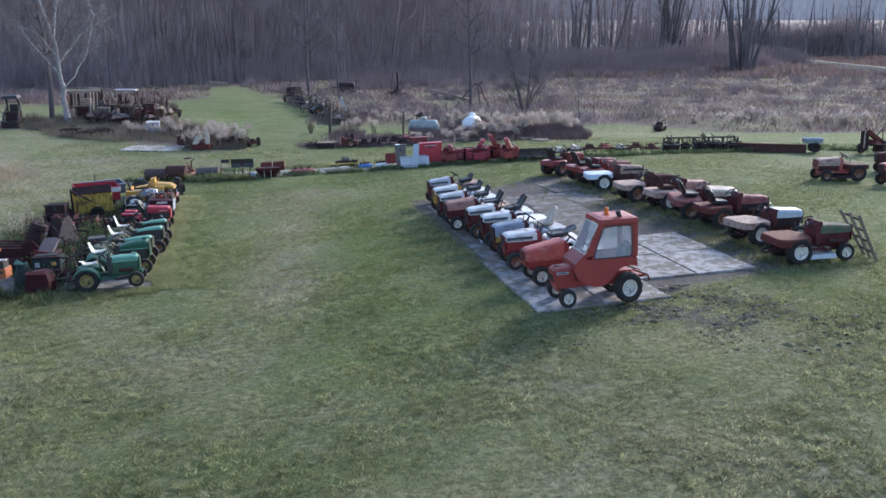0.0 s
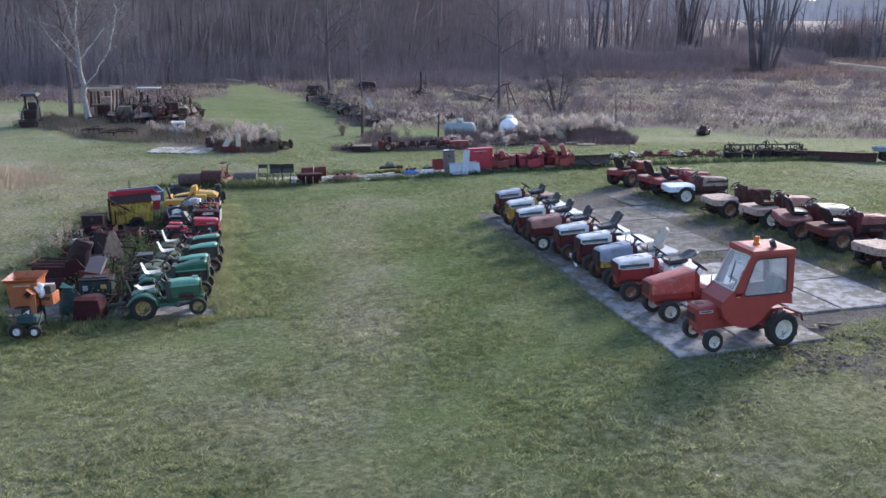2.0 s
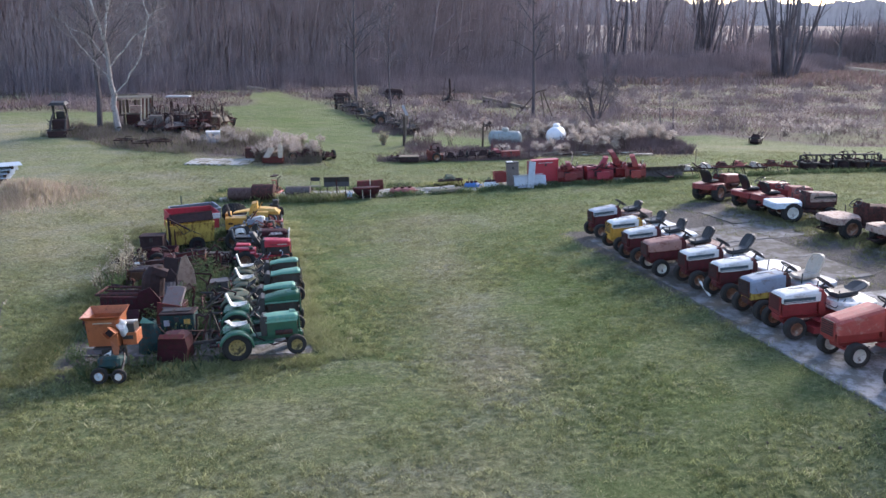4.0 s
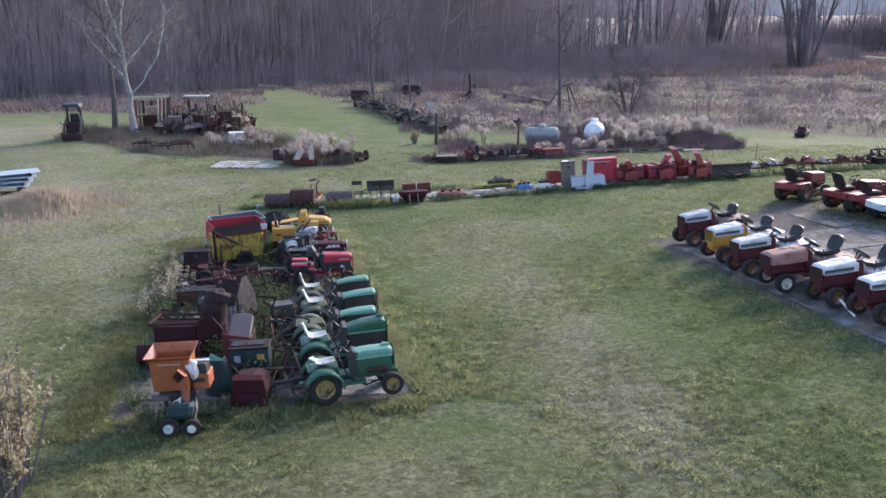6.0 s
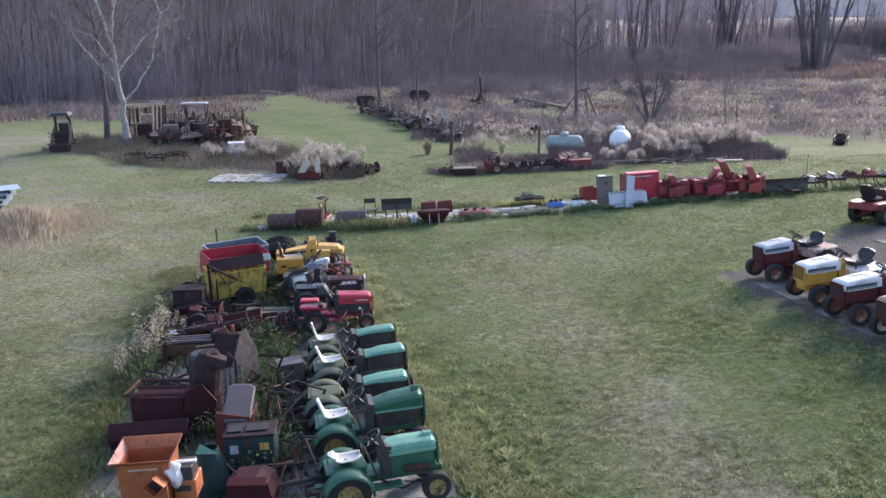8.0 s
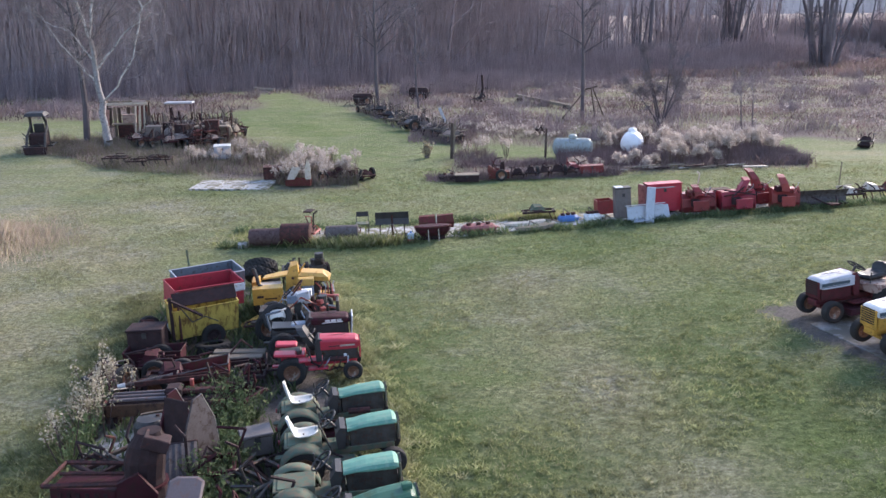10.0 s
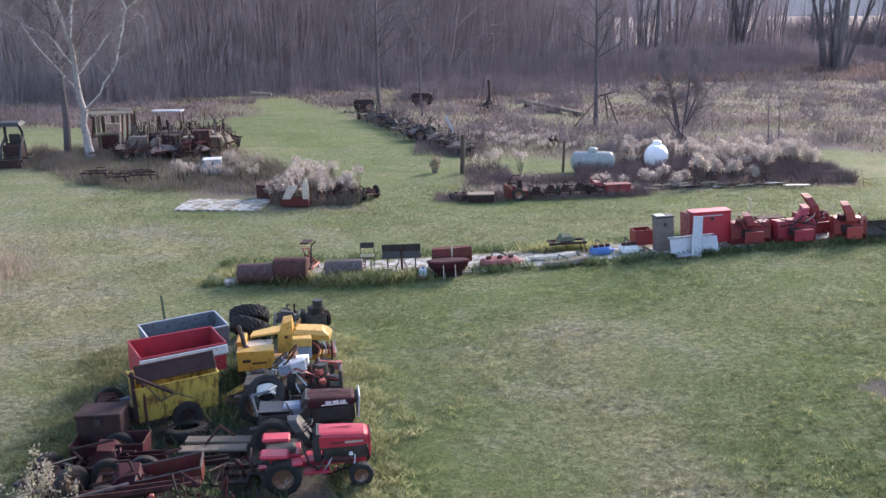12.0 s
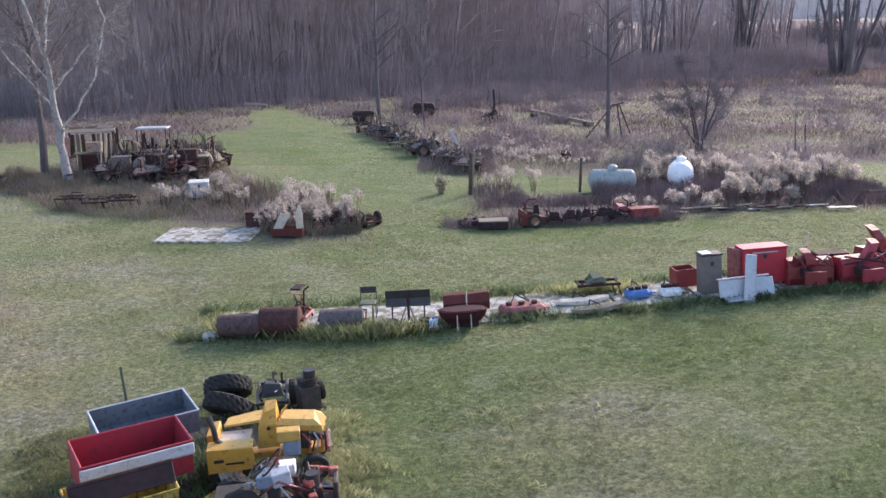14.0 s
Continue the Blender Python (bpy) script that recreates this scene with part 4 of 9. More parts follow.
part("seat_shell", loft([[(-0.75, -0.2, 0.6), (-0.3, -0.2, 0.58), (-0.3, 0.2, 0.58), (-0.75, 0.2, 0.6)], [(-0.8, -0.24, 0.68), (-0.28, -0.22, 0.64), (-0.28, 0.22, 0.64), (-0.8, 0.24, 0.68)]]), "seat_black", T)
part("seat_bracket", rods([(-0.82, -0.22, 0.62), (-0.88, -0.22, 0.98), (-0.6, -0.2, 1.02), (-0.5, 0.1, 0.98)], 0.025, 6), "slate", T)
part("side_frame", rods([(-0.8, -0.3, 0.5), (-0.2, -0.3, 0.48), (0.0, -0.28, 0.72)], 0.03, 6), "black", T)
part("gearbox", box((-0.25, 0.02, 0.55), (0.34, 0.3, 0.26), bevel=0.04), "grey_paint", T)


# ---- numpy meshes for what nobody could count ----
def stuff(name, verts, faces, material, label, category):
    me = bpy.data.meshes.new(name)
    verts = np.asarray(verts, np.float32)
    faces = np.asarray(faces, np.int32)
    k = faces.shape[1]
    me.vertices.add(len(verts))
    me.vertices.foreach_set("co", verts.ravel())
    me.loops.add(faces.size)
    me.loops.foreach_set("vertex_index", faces.ravel())
    me.polygons.add(len(faces))
    me.polygons.foreach_set("loop_start", np.arange(0, faces.size, k, dtype=np.int32))
    me.polygons.foreach_set("loop_total", np.full(len(faces), k, np.int32))
    me.update(calc_edges=True)
    me.materials.append(M[material])
    return tagged(new(name, me), label, category, kind="stuff")


def cones(P0, P1, R0, R1, n=4):
    """Tapered sticks, no caps: verts and quads."""
    P0, P1, R0, R1 = (np.asarray(a, float) for a in (P0, P1, R0, R1))
    d = P1 - P0
    d /= np.linalg.norm(d, axis=1, keepdims=True) + 1e-9
    ref = np.where(np.abs(d[:, 2:3]) > 0.9, [[1.0, 0, 0]], [[0, 0, 1.0]])
    u = np.cross(d, ref)
    u /= np.linalg.norm(u, axis=1, keepdims=True)
    w = np.cross(d, u)
    a = np.arange(n) * 2 * np.pi / n
    o = u[:, None] * np.cos(a)[None, :, None] + w[:, None] * np.sin(a)[None, :, None]
    V = np.concatenate([P0[:, None] + o * R0[:, None, None], P1[:, None] + o * R1[:, None, None]], 1).reshape(-1, 3)
    base = (np.arange(len(P0)) * 2 * n)[:, None]
    i = np.arange(n)
    j = (i + 1) % n
    F = np.stack([base + i, base + j, base + n + j, base + n + i], -1).reshape(-1, 4)
    return V, F


def blades(P, h, lean, width, rng):
    """Bent grass blades or leaves: two tris each as one quad."""
    n = len(P)
    a = rng.uniform(0, 2 * np.pi, n)
    side = np.column_stack([np.cos(a), np.sin(a), np.zeros(n)]) * width[:, None]
    b = rng.uniform(0, 2 * np.pi, n)
    tip = P + np.column_stack([np.cos(b) * lean, np.sin(b) * lean, h])
    mid = (P + tip) / 2 + np.column_stack([np.zeros(n), np.zeros(n), h * 0.12])
    V = np.stack([P - side, P + side, mid + side * 0.7, tip], 1).reshape(-1, 3)
    F = np.arange(4 * n).reshape(-1, 4)
    return V, F


def scatter(n, x0, x1, y0, y1, rng, keep):
    x, y = rng.uniform(x0, x1, n), rng.uniform(y0, y1, n)
    k = keep(x, y)
    return x[k], y[k]


rng = np.random.default_rng(11)


def at_ground(x, y, dz=0.0):
    return np.column_stack([x, y, gz(x, y) + dz])


# lawn blades where the flight passes near
def on_lawn(x, y):
    k = np.ones(len(x), bool)
    for p in CLUTTERED:
        k &= ~inside(x, y, p)
    return k & (edge_dist(x, y, ROW_MID, False) > 0.6)


def tufts(name, cx, cy, k, rad, h, lean, width, label, tone=None, dry_add=0.0, spread=1.0, stray=0.10):
    """Clumps of blades that share a tone; each clump takes the dryness of its place."""
    n = len(cx)
    dry, mead, earth, lush = zones(cx, cy)
    tone = rng.beta(1.1, 1.3, n) if tone is None else tone
    patch = 0.5 + 0.5 * np.sin(cx * 1.9 + 1.7 * np.sin(cy * 1.3)) * np.sin(cy * 2.1 + 1.5 * np.sin(cx * 0.9))
    tone = np.clip(tone * (0.65 + 0.5 * patch), 0, 1)
    tone = 0.42 + (tone - 0.42) * spread
    straw = np.clip(np.maximum(dry, mead * 0.7) * rng.uniform(0.5, 1.2, n) + (rng.uniform(0, 1, n) < stray) * 0.5 + dry_add, 0, 1)
    size = rng.uniform(0.6, 1.3, n)
    a, q = rng.uniform(0, 2 * np.pi, (n, k)), np.sqrt(rng.uniform(0, 1, (n, k))) * rad * size[:, None]
    x, y = (cx[:, None] + q * np.cos(a)).ravel(), (cy[:, None] + q * np.sin(a)).ravel()
    big = np.repeat(size, k)
    V, F = blades(at_ground(x, y, -0.006), rng.uniform(h[0], h[1], n * k) * big, rng.uniform(lean[0], lean[1], n * k) * big, rng.uniform(width[0], width[1], n * k), rng)
    ob = stuff(name, V, F, "turf", label, "grass")
    col = np.column_stack([straw, tone, lush * rng.uniform(0.6, 1.1, n), np.ones(n)])
    at = ob.data.color_attributes.new("tuft", "FLOAT_COLOR", "POINT")
    at.data.foreach_set("color", np.repeat(col, 4 * k, axis=0).astype(np.float32).ravel())
    return ob


cx, cy = scatter(72000, -19, 14, 5.5, 26, rng, lambda x, y: on_lawn(x, y) & (rng.uniform(0, 1, len(x)) < np.clip((y - 5.5) / 4, 0, 1) * np.clip((x + 19) / 5, 0, 1) * np.clip((14 - x) / 5, 0, 1)))
tufts("grass", cx, cy, 13, 0.08, (0.02, 0.052), (0.02, 0.06), (0.004, 0.0085), "short uneven lawn grass with dry blades", stray=0.07, tone=0.08 + 0.92 * rng.beta(1.1, 1.25, len(cx)))
cx, cy = scatter(46000, -21, 15, 26, 50, rng, lambda x, y: on_lawn(x, y) & (rng.uniform(0, 1, len(x)) < np.clip(30 / y, 0.3, 1)))
tufts("grass", cx, cy, 7, 0.12, (0.025, 0.06), (0.04, 0.10), (0.006, 0.011), "uneven lawn grass running to the far beds", spread=0.55, stray=0.04)

cx, cy = scatter(9000, -1, 9.5, 15, 33.5, rng, lambda x, y: inside(x, y, SLAB_R) & (np.sin(x * 2.3 + 1.3 * np.sin(y * 0.9)) * np.sin(y * 1.7 + np.sin(x * 1.1)) + 0.25 * np.clip(x - 4.6 + 0.2 * (y - 20), -1, 1) > rng.uniform(0.0, 1.3, len(x))) & ~((x < 7.4) & (y < 21.4)))
tufts("seam_grass", cx, cy, 8, 0.08, (0.02, 0.08), (0.03, 0.09), (0.004, 0.008), "thin grass growing through the dirty concrete", dry_add=0.15, tone=rng.uniform(0.1, 0.8, len(cx)))
seam = rng.uniform(0, 1, 1500)
sx, sy = 4.31 + 1.427 * rng.integers(0, 3, 1500) - 0.40 * seam * 1.9 + rng.normal(0, 0.03, 1500), 17.16 + 0.31 * rng.integers(0, 3, 1500) + 3.7 * seam
tufts("seam_grass", sx, sy, 5, 0.04, (0.015, 0.05), (0.02, 0.05), (0.003, 0.006), "thin grass in the seams of the concrete", dry_add=0.2, tone=rng.uniform(0.1, 0.6, 1500))

k = rng.uniform(0, 1, 1300)
sx, sy = 8.3 - 2.9 * k + rng.normal(0, 0.45, 1300), 18.0 + 12.8 * k + rng.normal(0, 0.4, 1300)
tufts("seam_grass", sx, sy, 16, 0.10, (0.04, 0.15), (0.03, 0.10), (0.004, 0.008), "dull grass grown up round the rusty tractors", dry_add=0.25, tone=rng.uniform(0.1, 0.6, 1300))

# tussocks that the mower left
cx, cy = scatter(5200, -18, 13, 8.5, 44, rng, lambda x, y: on_lawn(x, y) & (rng.uniform(0, 1, len(x)) < np.clip(16 / y, 0.2, 1)))
tufts("grass_tufts", cx, cy, 18, 0.10, (0.035, 0.08), (0.03, 0.08), (0.004, 0.008), "pale straw-green tufts standing in the lawn", tone=rng.uniform(0.6, 1.0, len(cx)))


# unmown fringe round the concrete and along the row of implements
def fringe(x, y):
    d = np.minimum.reduce([np.where(inside(x, y, p), 9, edge_dist(x, y, p)) for p in (BED_LEFT, BED_RIGHT)] + [np.abs(edge_dist(x, y, ROW_MID, False) - 0.75)])
    d = np.minimum(d, edge_dist(x, y, SLAB_R) * 3.0)
    d = np.minimum(d, np.where(inside(x, y, SLAB_L), 9, edge_dist(x, y, SLAB_L) * 0.8))
    return rng.uniform(0, 1, len(x)) < np.exp(-(d / 0.28) ** 2)


x, y = scatter(420000, -26, 18, 14, 52, rng, fringe)
V, F = blades(at_ground(x, y, -0.005), rng.uniform(0.03, 0.13, len(x)), rng.uniform(0.03, 0.09, len(x)), rng.uniform(0.004, 0.007, len(x)), rng)
stuff("long_grass", V, F, "long_grass", "unmown tufts of grass round the concrete", "grass")


# clods of torn-up earth before the concrete
n = 6500
x, y = rng.normal(5.2, 1.5, n), rng.normal(14.9, 0.95, n)
k = (np.sin(x * 3.1 + 1.3 * np.sin(y * 2.7)) * np.sin(y * 4.3) + rng.uniform(-0.5, 0.9, n) > 0) & ~inside(x, y, SLAB_R)
x, y = x[k], y[k]
n = len(x)
C = at_ground(x, y, 0.0)
r = rng.gamma(2.0, 0.010, n) + 0.008
octa = np.array([(1, 0, 0), (0, 1, 0), (-1, 0, 0), (0, -1, 0), (0, 0, 0.4), (0, 0, -0.5)])
V = (C[:, None] + octa[None] * r[:, None, None] * rng.uniform(0.6, 1.4, (n, 6, 1)) + rng.normal(0, 0.006, (n, 6, 3))).reshape(-1, 3)
tri = np.array([(0, 1, 4), (1, 2, 4), (2, 3, 4), (3, 0, 4), (1, 0, 5), (2, 1, 5), (3, 2, 5), (0, 3, 5)])
F = (np.arange(n) * 6)[:, None, None] + tri[None]
M["clods"] = island_mat("dark_earth_clods", [(0.05, 0.043, 0.035), (0.10, 0.088, 0.07), (0.17, 0.15, 0.12), (0.12, 0.135, 0.06)])
stuff("soil_clods", V, F.reshape(-1, 3), "clods", "dark clods of torn turf by the concrete", "soil")

# darker rank grass in front of and behind the strip of implements
n = 30000
x = rng.uniform(-13.6, 22, n)
mid = np.interp(x, [p[0] for p in ROW_MID], [p[1] for p in ROW_MID])
y = mid + rng.choice([-0.75, 1.25, -0.85], n) + rng.normal(0, 0.13, n)
k = np.sin(x * 5.1 + 2 * np.sin(x * 1.7)) + 0.6 * np.sin(x * 13.0) > rng.uniform(-1.6, 1.2, n)
x, y = x[k], y[k]
n = len(x)
V, F = blades(at_ground(x, y, -0.005), rng.uniform(0.05, 0.26, n), rng.uniform(0.05, 0.2, n), rng.uniform(0.006, 0.012, n), rng)
stuff("rank_grass", V, F, "weed_green", "rank green grass along the concrete strip", "grass")

n = 5200
x = np.concatenate([rng.normal(-4.0, 0.55, 2600), rng.normal(-9.6, 0.75, 1800), rng.normal(-12.6, 0.4, 800)])
y = np.concatenate([rng.normal(38.75, 0.16, 2600), rng.normal(36.55, 0.16, 1800), rng.normal(37.6, 0.3, 800)])
hh = np.concatenate([np.full(2600, 0.3), np.full(1800, 0.42), np.full(800, 0.25)])
V, F = blades(at_ground(x, y, -0.005), hh * rng.uniform(0.3, 1, n), hh * rng.uniform(0.1, 0.7, n), rng.uniform(0.005, 0.011, n), rng)
stuff("strip_weeds", V, F, "long_grass", "rank weeds growing round implements on the strip", "weeds")

# tall pale tussocks along the aisle side of the left block; on its other side the tone is darkened for shade
n = 2300
k = rng.uniform(0.0, 1, n)
x = np.interp(k, [0, 0.1, 0.3, 0.55, 1], [-6.55, -7.2, -8.1, -8.95, -10.15]) + rng.gamma(1.5, 0.20, n) + 0.1 * np.sin(k * 61) + 0.07 * np.sin(k * 137)
y = 19.2 + 13.4 * k + rng.normal(0, 0.1, n)
tufts("pale_grass", x, y, 34, 0.11, (0.04, 0.12), (0.04, 0.11), (0.003, 0.006), "pale unmown grass beside the left concrete", tone=rng.uniform(0.6, 1.0, n), dry_add=0.22)
n = 1500
k = rng.uniform(0.0, 1, n)
x = np.interp(k, [0, 1], [-11.7, -13.8]) - rng.gamma(1.5, 0.22, n)
tufts("rank_grass", x, 18.2 + 14 * k, 24, 0.12, (0.04, 0.12), (0.04, 0.12), (0.004, 0.008), "rank green grass behind the machines, toned dark for their shade", tone=rng.uniform(0.1, 0.5, n))
n = 700
x = rng.uniform(-11.8, -6.6, n)
tufts("rank_grass", x, 19.0 + 0.07 * (x + 6.6) - rng.gamma(1.4, 0.16, n) + 0.25, 22, 0.10, (0.04, 0.12), (0.04, 0.12), (0.004, 0.007), "rank green grass before the concrete edge", tone=rng.uniform(0.3, 0.9, n))


M["mauve_brush"] = island_mat("mauve_brush_twigs", [(0.33, 0.247, 0.246), (0.40, 0.303, 0.297), (0.47, 0.364, 0.348)])
M["dark_trunks"] = island_mat("dark_bark", [(0.11, 0.092, 0.10), (0.15, 0.126, 0.133), (0.20, 0.172, 0.175)])


# ---- woods ----
def tree_sticks(x, y, z, h, r, rng, limbs=12, twigs=4, low=0.25, lean=0.05, segs=4, spread=0.3):
    """Trunk, limbs and twigs of one bare tree, as sticks."""
    out = []
    p = np.array([x, y, z - 0.1])
    dirv = np.array([rng.normal(0, lean), rng.normal(0, lean), 1.0])
    pts = [p]
    for i in range(segs):
        dirv = dirv + np.array([rng.normal(0, 0.05), rng.normal(0, 0.05), 0])
        pts.append(pts[-1] + dirv / np.linalg.norm(dirv) * h / segs)
    rad = [r * (1 - 0.85 * i / segs) for i in range(segs + 1)]
    for i in range(segs):
        out.append((pts[i], pts[i + 1], rad[i], rad[i + 1]))
    for _ in range(limbs):
        k = rng.uniform(low, 0.95) * segs
        i = min(int(k), segs - 1)
        s = pts[i] + (pts[i + 1] - pts[i]) * (k - i)
        a = rng.uniform(0, 2 * np.pi)
        L = h * spread * rng.uniform(0.35, 1) * (1.15 - k / segs)
        e = s + np.array([np.cos(a), np.sin(a), rng.uniform(0.5, 1.4)]) * L * 0.75
        rr = rad[i] * rng.uniform(0.25, 0.5)
        out.append((s, e, rr, rr * 0.35))
        for _ in range(twigs):
            q = s + (e - s) * rng.uniform(0.3, 1)
            f = q + (e - s) * rng.uniform(0.2, 0.5) + rng.normal(0, 0.22, 3) * L
            out.append((q, f, rr * 0.35, rr * 0.1))
    return out


def sticks(name, lst, material, label, category, n=4):
    V, F = cones([s[0] for s in lst], [s[1] for s in lst], [s[2] for s in lst], [s[3] for s in lst], n)
    return stuff(name, V, F, material, label, category)


def wood_front(x):
    """Near edge of the woods, by x."""
    return np.interp(x, [-120, -34, -12, 10, 30, 48, 60], [92, 99, 118, 142, 160, 176, 190])


lst = []
for i in range(2300):
    x = rng.uniform(-130, 66)
    y = wood_front(x) + rng.exponential(20)
    if x > 8:
        if rng.uniform() < (0.62 if x < 24 else 0.8):
            continue
        y = wood_front(x) + rng.exponential(7)
    lst += tree_sticks(x, y, -0.5, rng.uniform(12, 22), rng.choice([0.07, 0.1, 0.14, 0.2, 0.28]), rng, limbs=6, twigs=3, low=0.08, lean=0.04, segs=3)
clump = []
for gx, gy, num, fan, hh in ((53, 147, 15, 0.12, 20), (48, 176, 10, 0.06, 25), (50.5, 181, 5, 0.05, 25), (42.5, 194, 9, 0.05, 27), (27.5, 158, 6, 0.04, 25), (34, 170, 6, 0.05, 25), (65, 200, 5, 0.08, 18)):
    for i in range(num):
        a = rng.uniform(0, 2 * np.pi)
        q = (1.9 if fan > 0.1 else 1.4) * math.sqrt(rng.uniform())
        st = tree_sticks(0, 0, 0, hh * rng.uniform(0.8, 1.1), rng.uniform(0.16, 0.42), rng, limbs=6, twigs=4, low=0.3, lean=0.03, segs=5, spread=0.2)
        tx, ty = fan * q * math.cos(a), fan * q * math.sin(a)
        off = np.array([gx + q * math.cos(a), gy + q * math.sin(a), -0.6])
        clump += [(off + p + np.array([tx, ty, 0]) * p[2], off + e + np.array([tx, ty, 0]) * e[2], r0, r1) for p, e, r0, r1 in st]
for i in range(300):
    x = rng.uniform(66, 300)
    clump += tree_sticks(x, 205 + rng.exponential(50) + (x > 120) * 30, -0.5, rng.uniform(9, 17), rng.uniform(0.2, 0.4), rng, limbs=9, twigs=3, low=0.1, segs=3)
# hedge of brush beyond the pale track
hedge = []
for i in range(20000):
    x = 66 + 150 * rng.uniform() ** 1.3
    y = 250 - 0.95 * np.clip(x - 92, -30, 20) + rng.normal(0, 3) + rng.exponential(6)
    h = rng.uniform(2.5, 13) * (0.7 + 0.3 * math.sin(x * 0.21) * math.sin(x * 0.083 + 1))
    p = np.array([x, y, -0.7])
    hedge.append((p, p + np.array([rng.normal(0, 1.3), rng.normal(0, 1.3), h]), 0.13, 0.03))
for gx, gy, rad, hh, num in ((45, 172, 9, 4.5, 1600), (58, 165, 10, 4.5, 1500), (30, 152, 8, 4.0, 1200), (62, 186, 9, 6.0, 1200)):
    for i in range(num):
        a, q = rng.uniform(0, 2 * np.pi), rad * math.sqrt(rng.uniform())
        p = np.array([gx + q * math.cos(a), gy + q * math.sin(a), -0.7])
        hedge.append((p, p + np.array([rng.normal(0, 0.9), rng.normal(0, 0.9), hh * (1.05 - (q / rad) ** 2) * rng.uniform(0.5, 1.1)]), 0.07, 0.02))
sticks("hedge_brush", hedge, "mauve_brush", "rounded masses of bare mauve brush by the field", "brush", 3)
sticks("tree_clump", clump, "dark_trunks", "dark clumps of leaning bare trees by the field", "trees", 6)
sticks("woodland", lst, "trunks", "dense bare grey winter woods behind the meadow", "woods")

# haze of fine twigs among the trunks
n = 210000
x = rng.uniform(-130, 64, n)
y = wood_front(x) - 2 + rng.exponential(9, n)
keep = (x < 4) | (rng.uniform(0, 1, n) < np.interp(x, [4, 14, 30, 64], [0.7, 0.3, 0.14, 0.08]))
x, y = x[keep], y[keep]
n = len(x)
P0 = np.column_stack([x, y, rng.uniform(0.0, 1, n) ** 1.2 * 16])
P1 = P0 + np.column_stack([rng.normal(0, 0.45, n), rng.normal(0, 0.45, n), rng.uniform(0.8, 3.4, n)])
half = rng.uniform(0.012, 0.035, n)
V = np.stack([P0 - half[:, None] * [1, 0, 0], P0 + half[:, None] * [1, 0, 0], P1 + 0.3 * half[:, None] * [1, 0, 0], P1 - 0.3 * half[:, None] * [1, 0, 0]], 1).reshape(-1, 3)
stuff("woodland_twigs", V, np.arange(4 * n).reshape(-1, 4), "mauve_brush", "haze of fine bare twigs in the woods", "woods")

# underbrush along the wood's edge
x = rng.uniform(-130, 75, 90000)
y = wood_front(x) - 7 - np.clip(x - 5, 0, 12) + rng.exponential(14, len(x)) + rng.normal(0, 2.5, len(x))
P0 = np.column_stack([x, y, np.full(len(x), -0.6)])
hh = rng.uniform(0.5, 1, len(x)) ** 2 * 4.2 * (0.9 + 0.1 * np.sin(x * 0.31 + np.sin(x * 0.13)))
P1 = P0 + np.column_stack([rng.normal(0, 0.3, len(x)), rng.normal(0, 0.3, len(x)), hh])
V, F = cones(P0, P1, rng.uniform(0.018, 0.04, len(x)), np.full(len(x), 0.01), 3)
stuff("underbrush", V, F, "brush", "bare mauve-brown brush at the edge of the woods", "brush")

# far tree line that closes the view; its pale colour stands in for haze
def backdrop(name, R, a0, a1, z_of, material, label):
    a = np.radians(np.arange(a0, a1, 0.06))
    hgt = z_of(a)
    X, Y = R * np.sin(a), R * np.cos(a)
    V = np.concatenate([np.column_stack([X, Y, np.full(len(a), -2.0)]), np.column_stack([X * 1.01, Y * 1.01, hgt])])
    i = np.arange(len(a) - 1)
    F = np.column_stack([i, i + 1, i + 1 + len(a), i + len(a)])
    ob = stuff(name, V, F, material, label, "backdrop")
    ob["kind"] = "structure"


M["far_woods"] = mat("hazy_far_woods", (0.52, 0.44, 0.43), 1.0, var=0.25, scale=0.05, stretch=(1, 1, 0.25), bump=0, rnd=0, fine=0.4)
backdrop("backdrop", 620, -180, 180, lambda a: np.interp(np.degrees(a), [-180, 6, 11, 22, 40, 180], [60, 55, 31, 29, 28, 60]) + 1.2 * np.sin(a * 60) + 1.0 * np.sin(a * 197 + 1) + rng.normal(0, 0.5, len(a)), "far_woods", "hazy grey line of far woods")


# pale track beyond the meadow
me = bpy.data.meshes.new("track")
ax = [(70.0, 222.0), (76.0, 203.0), (78.0, 189.0), (76.5, 170.0), (74.5, 152.0), (73.0, 137.0), (76.0, 112.0), (90.0, 90.0)]
vs, fs = [], []
for px, py in ax:
    g = float(gz(px, py))
    vs += [(px - 2.6, py - 0.8, g - 0.1), (px - 0.7, py - 0.2, g + 0.92), (px + 0.7, py + 0.2, g + 0.94), (px + 2.6, py + 0.8, g - 0.1)]
for i in range(len(ax) - 1):
    fs += [(4 * i + k, 4 * i + k + 1, 4 * i + k + 5, 4 * i + k + 4) for k in range(3)]
me.from_pydata(vs, [], fs)
me.materials.append(M["gravel"])
tagged(new("track", me), "pale gravel track on a low bank beyond the meadow", "track", kind="structure")


# ---- meadow ----
def in_meadow(x, y):
    k = np.zeros(len(x), bool)
    for p in (BED_LEFT, BED_RIGHT, MEADOW):
        k |= inside(x, y, p)
    k &= ~((np.abs(x + 15.0) < 1.8) & (np.abs(y - 46.6) < 1.4))
    return k & ~((np.abs(x + 2.8) < 2.4) & (np.abs(y - 55.2) < 2.6))


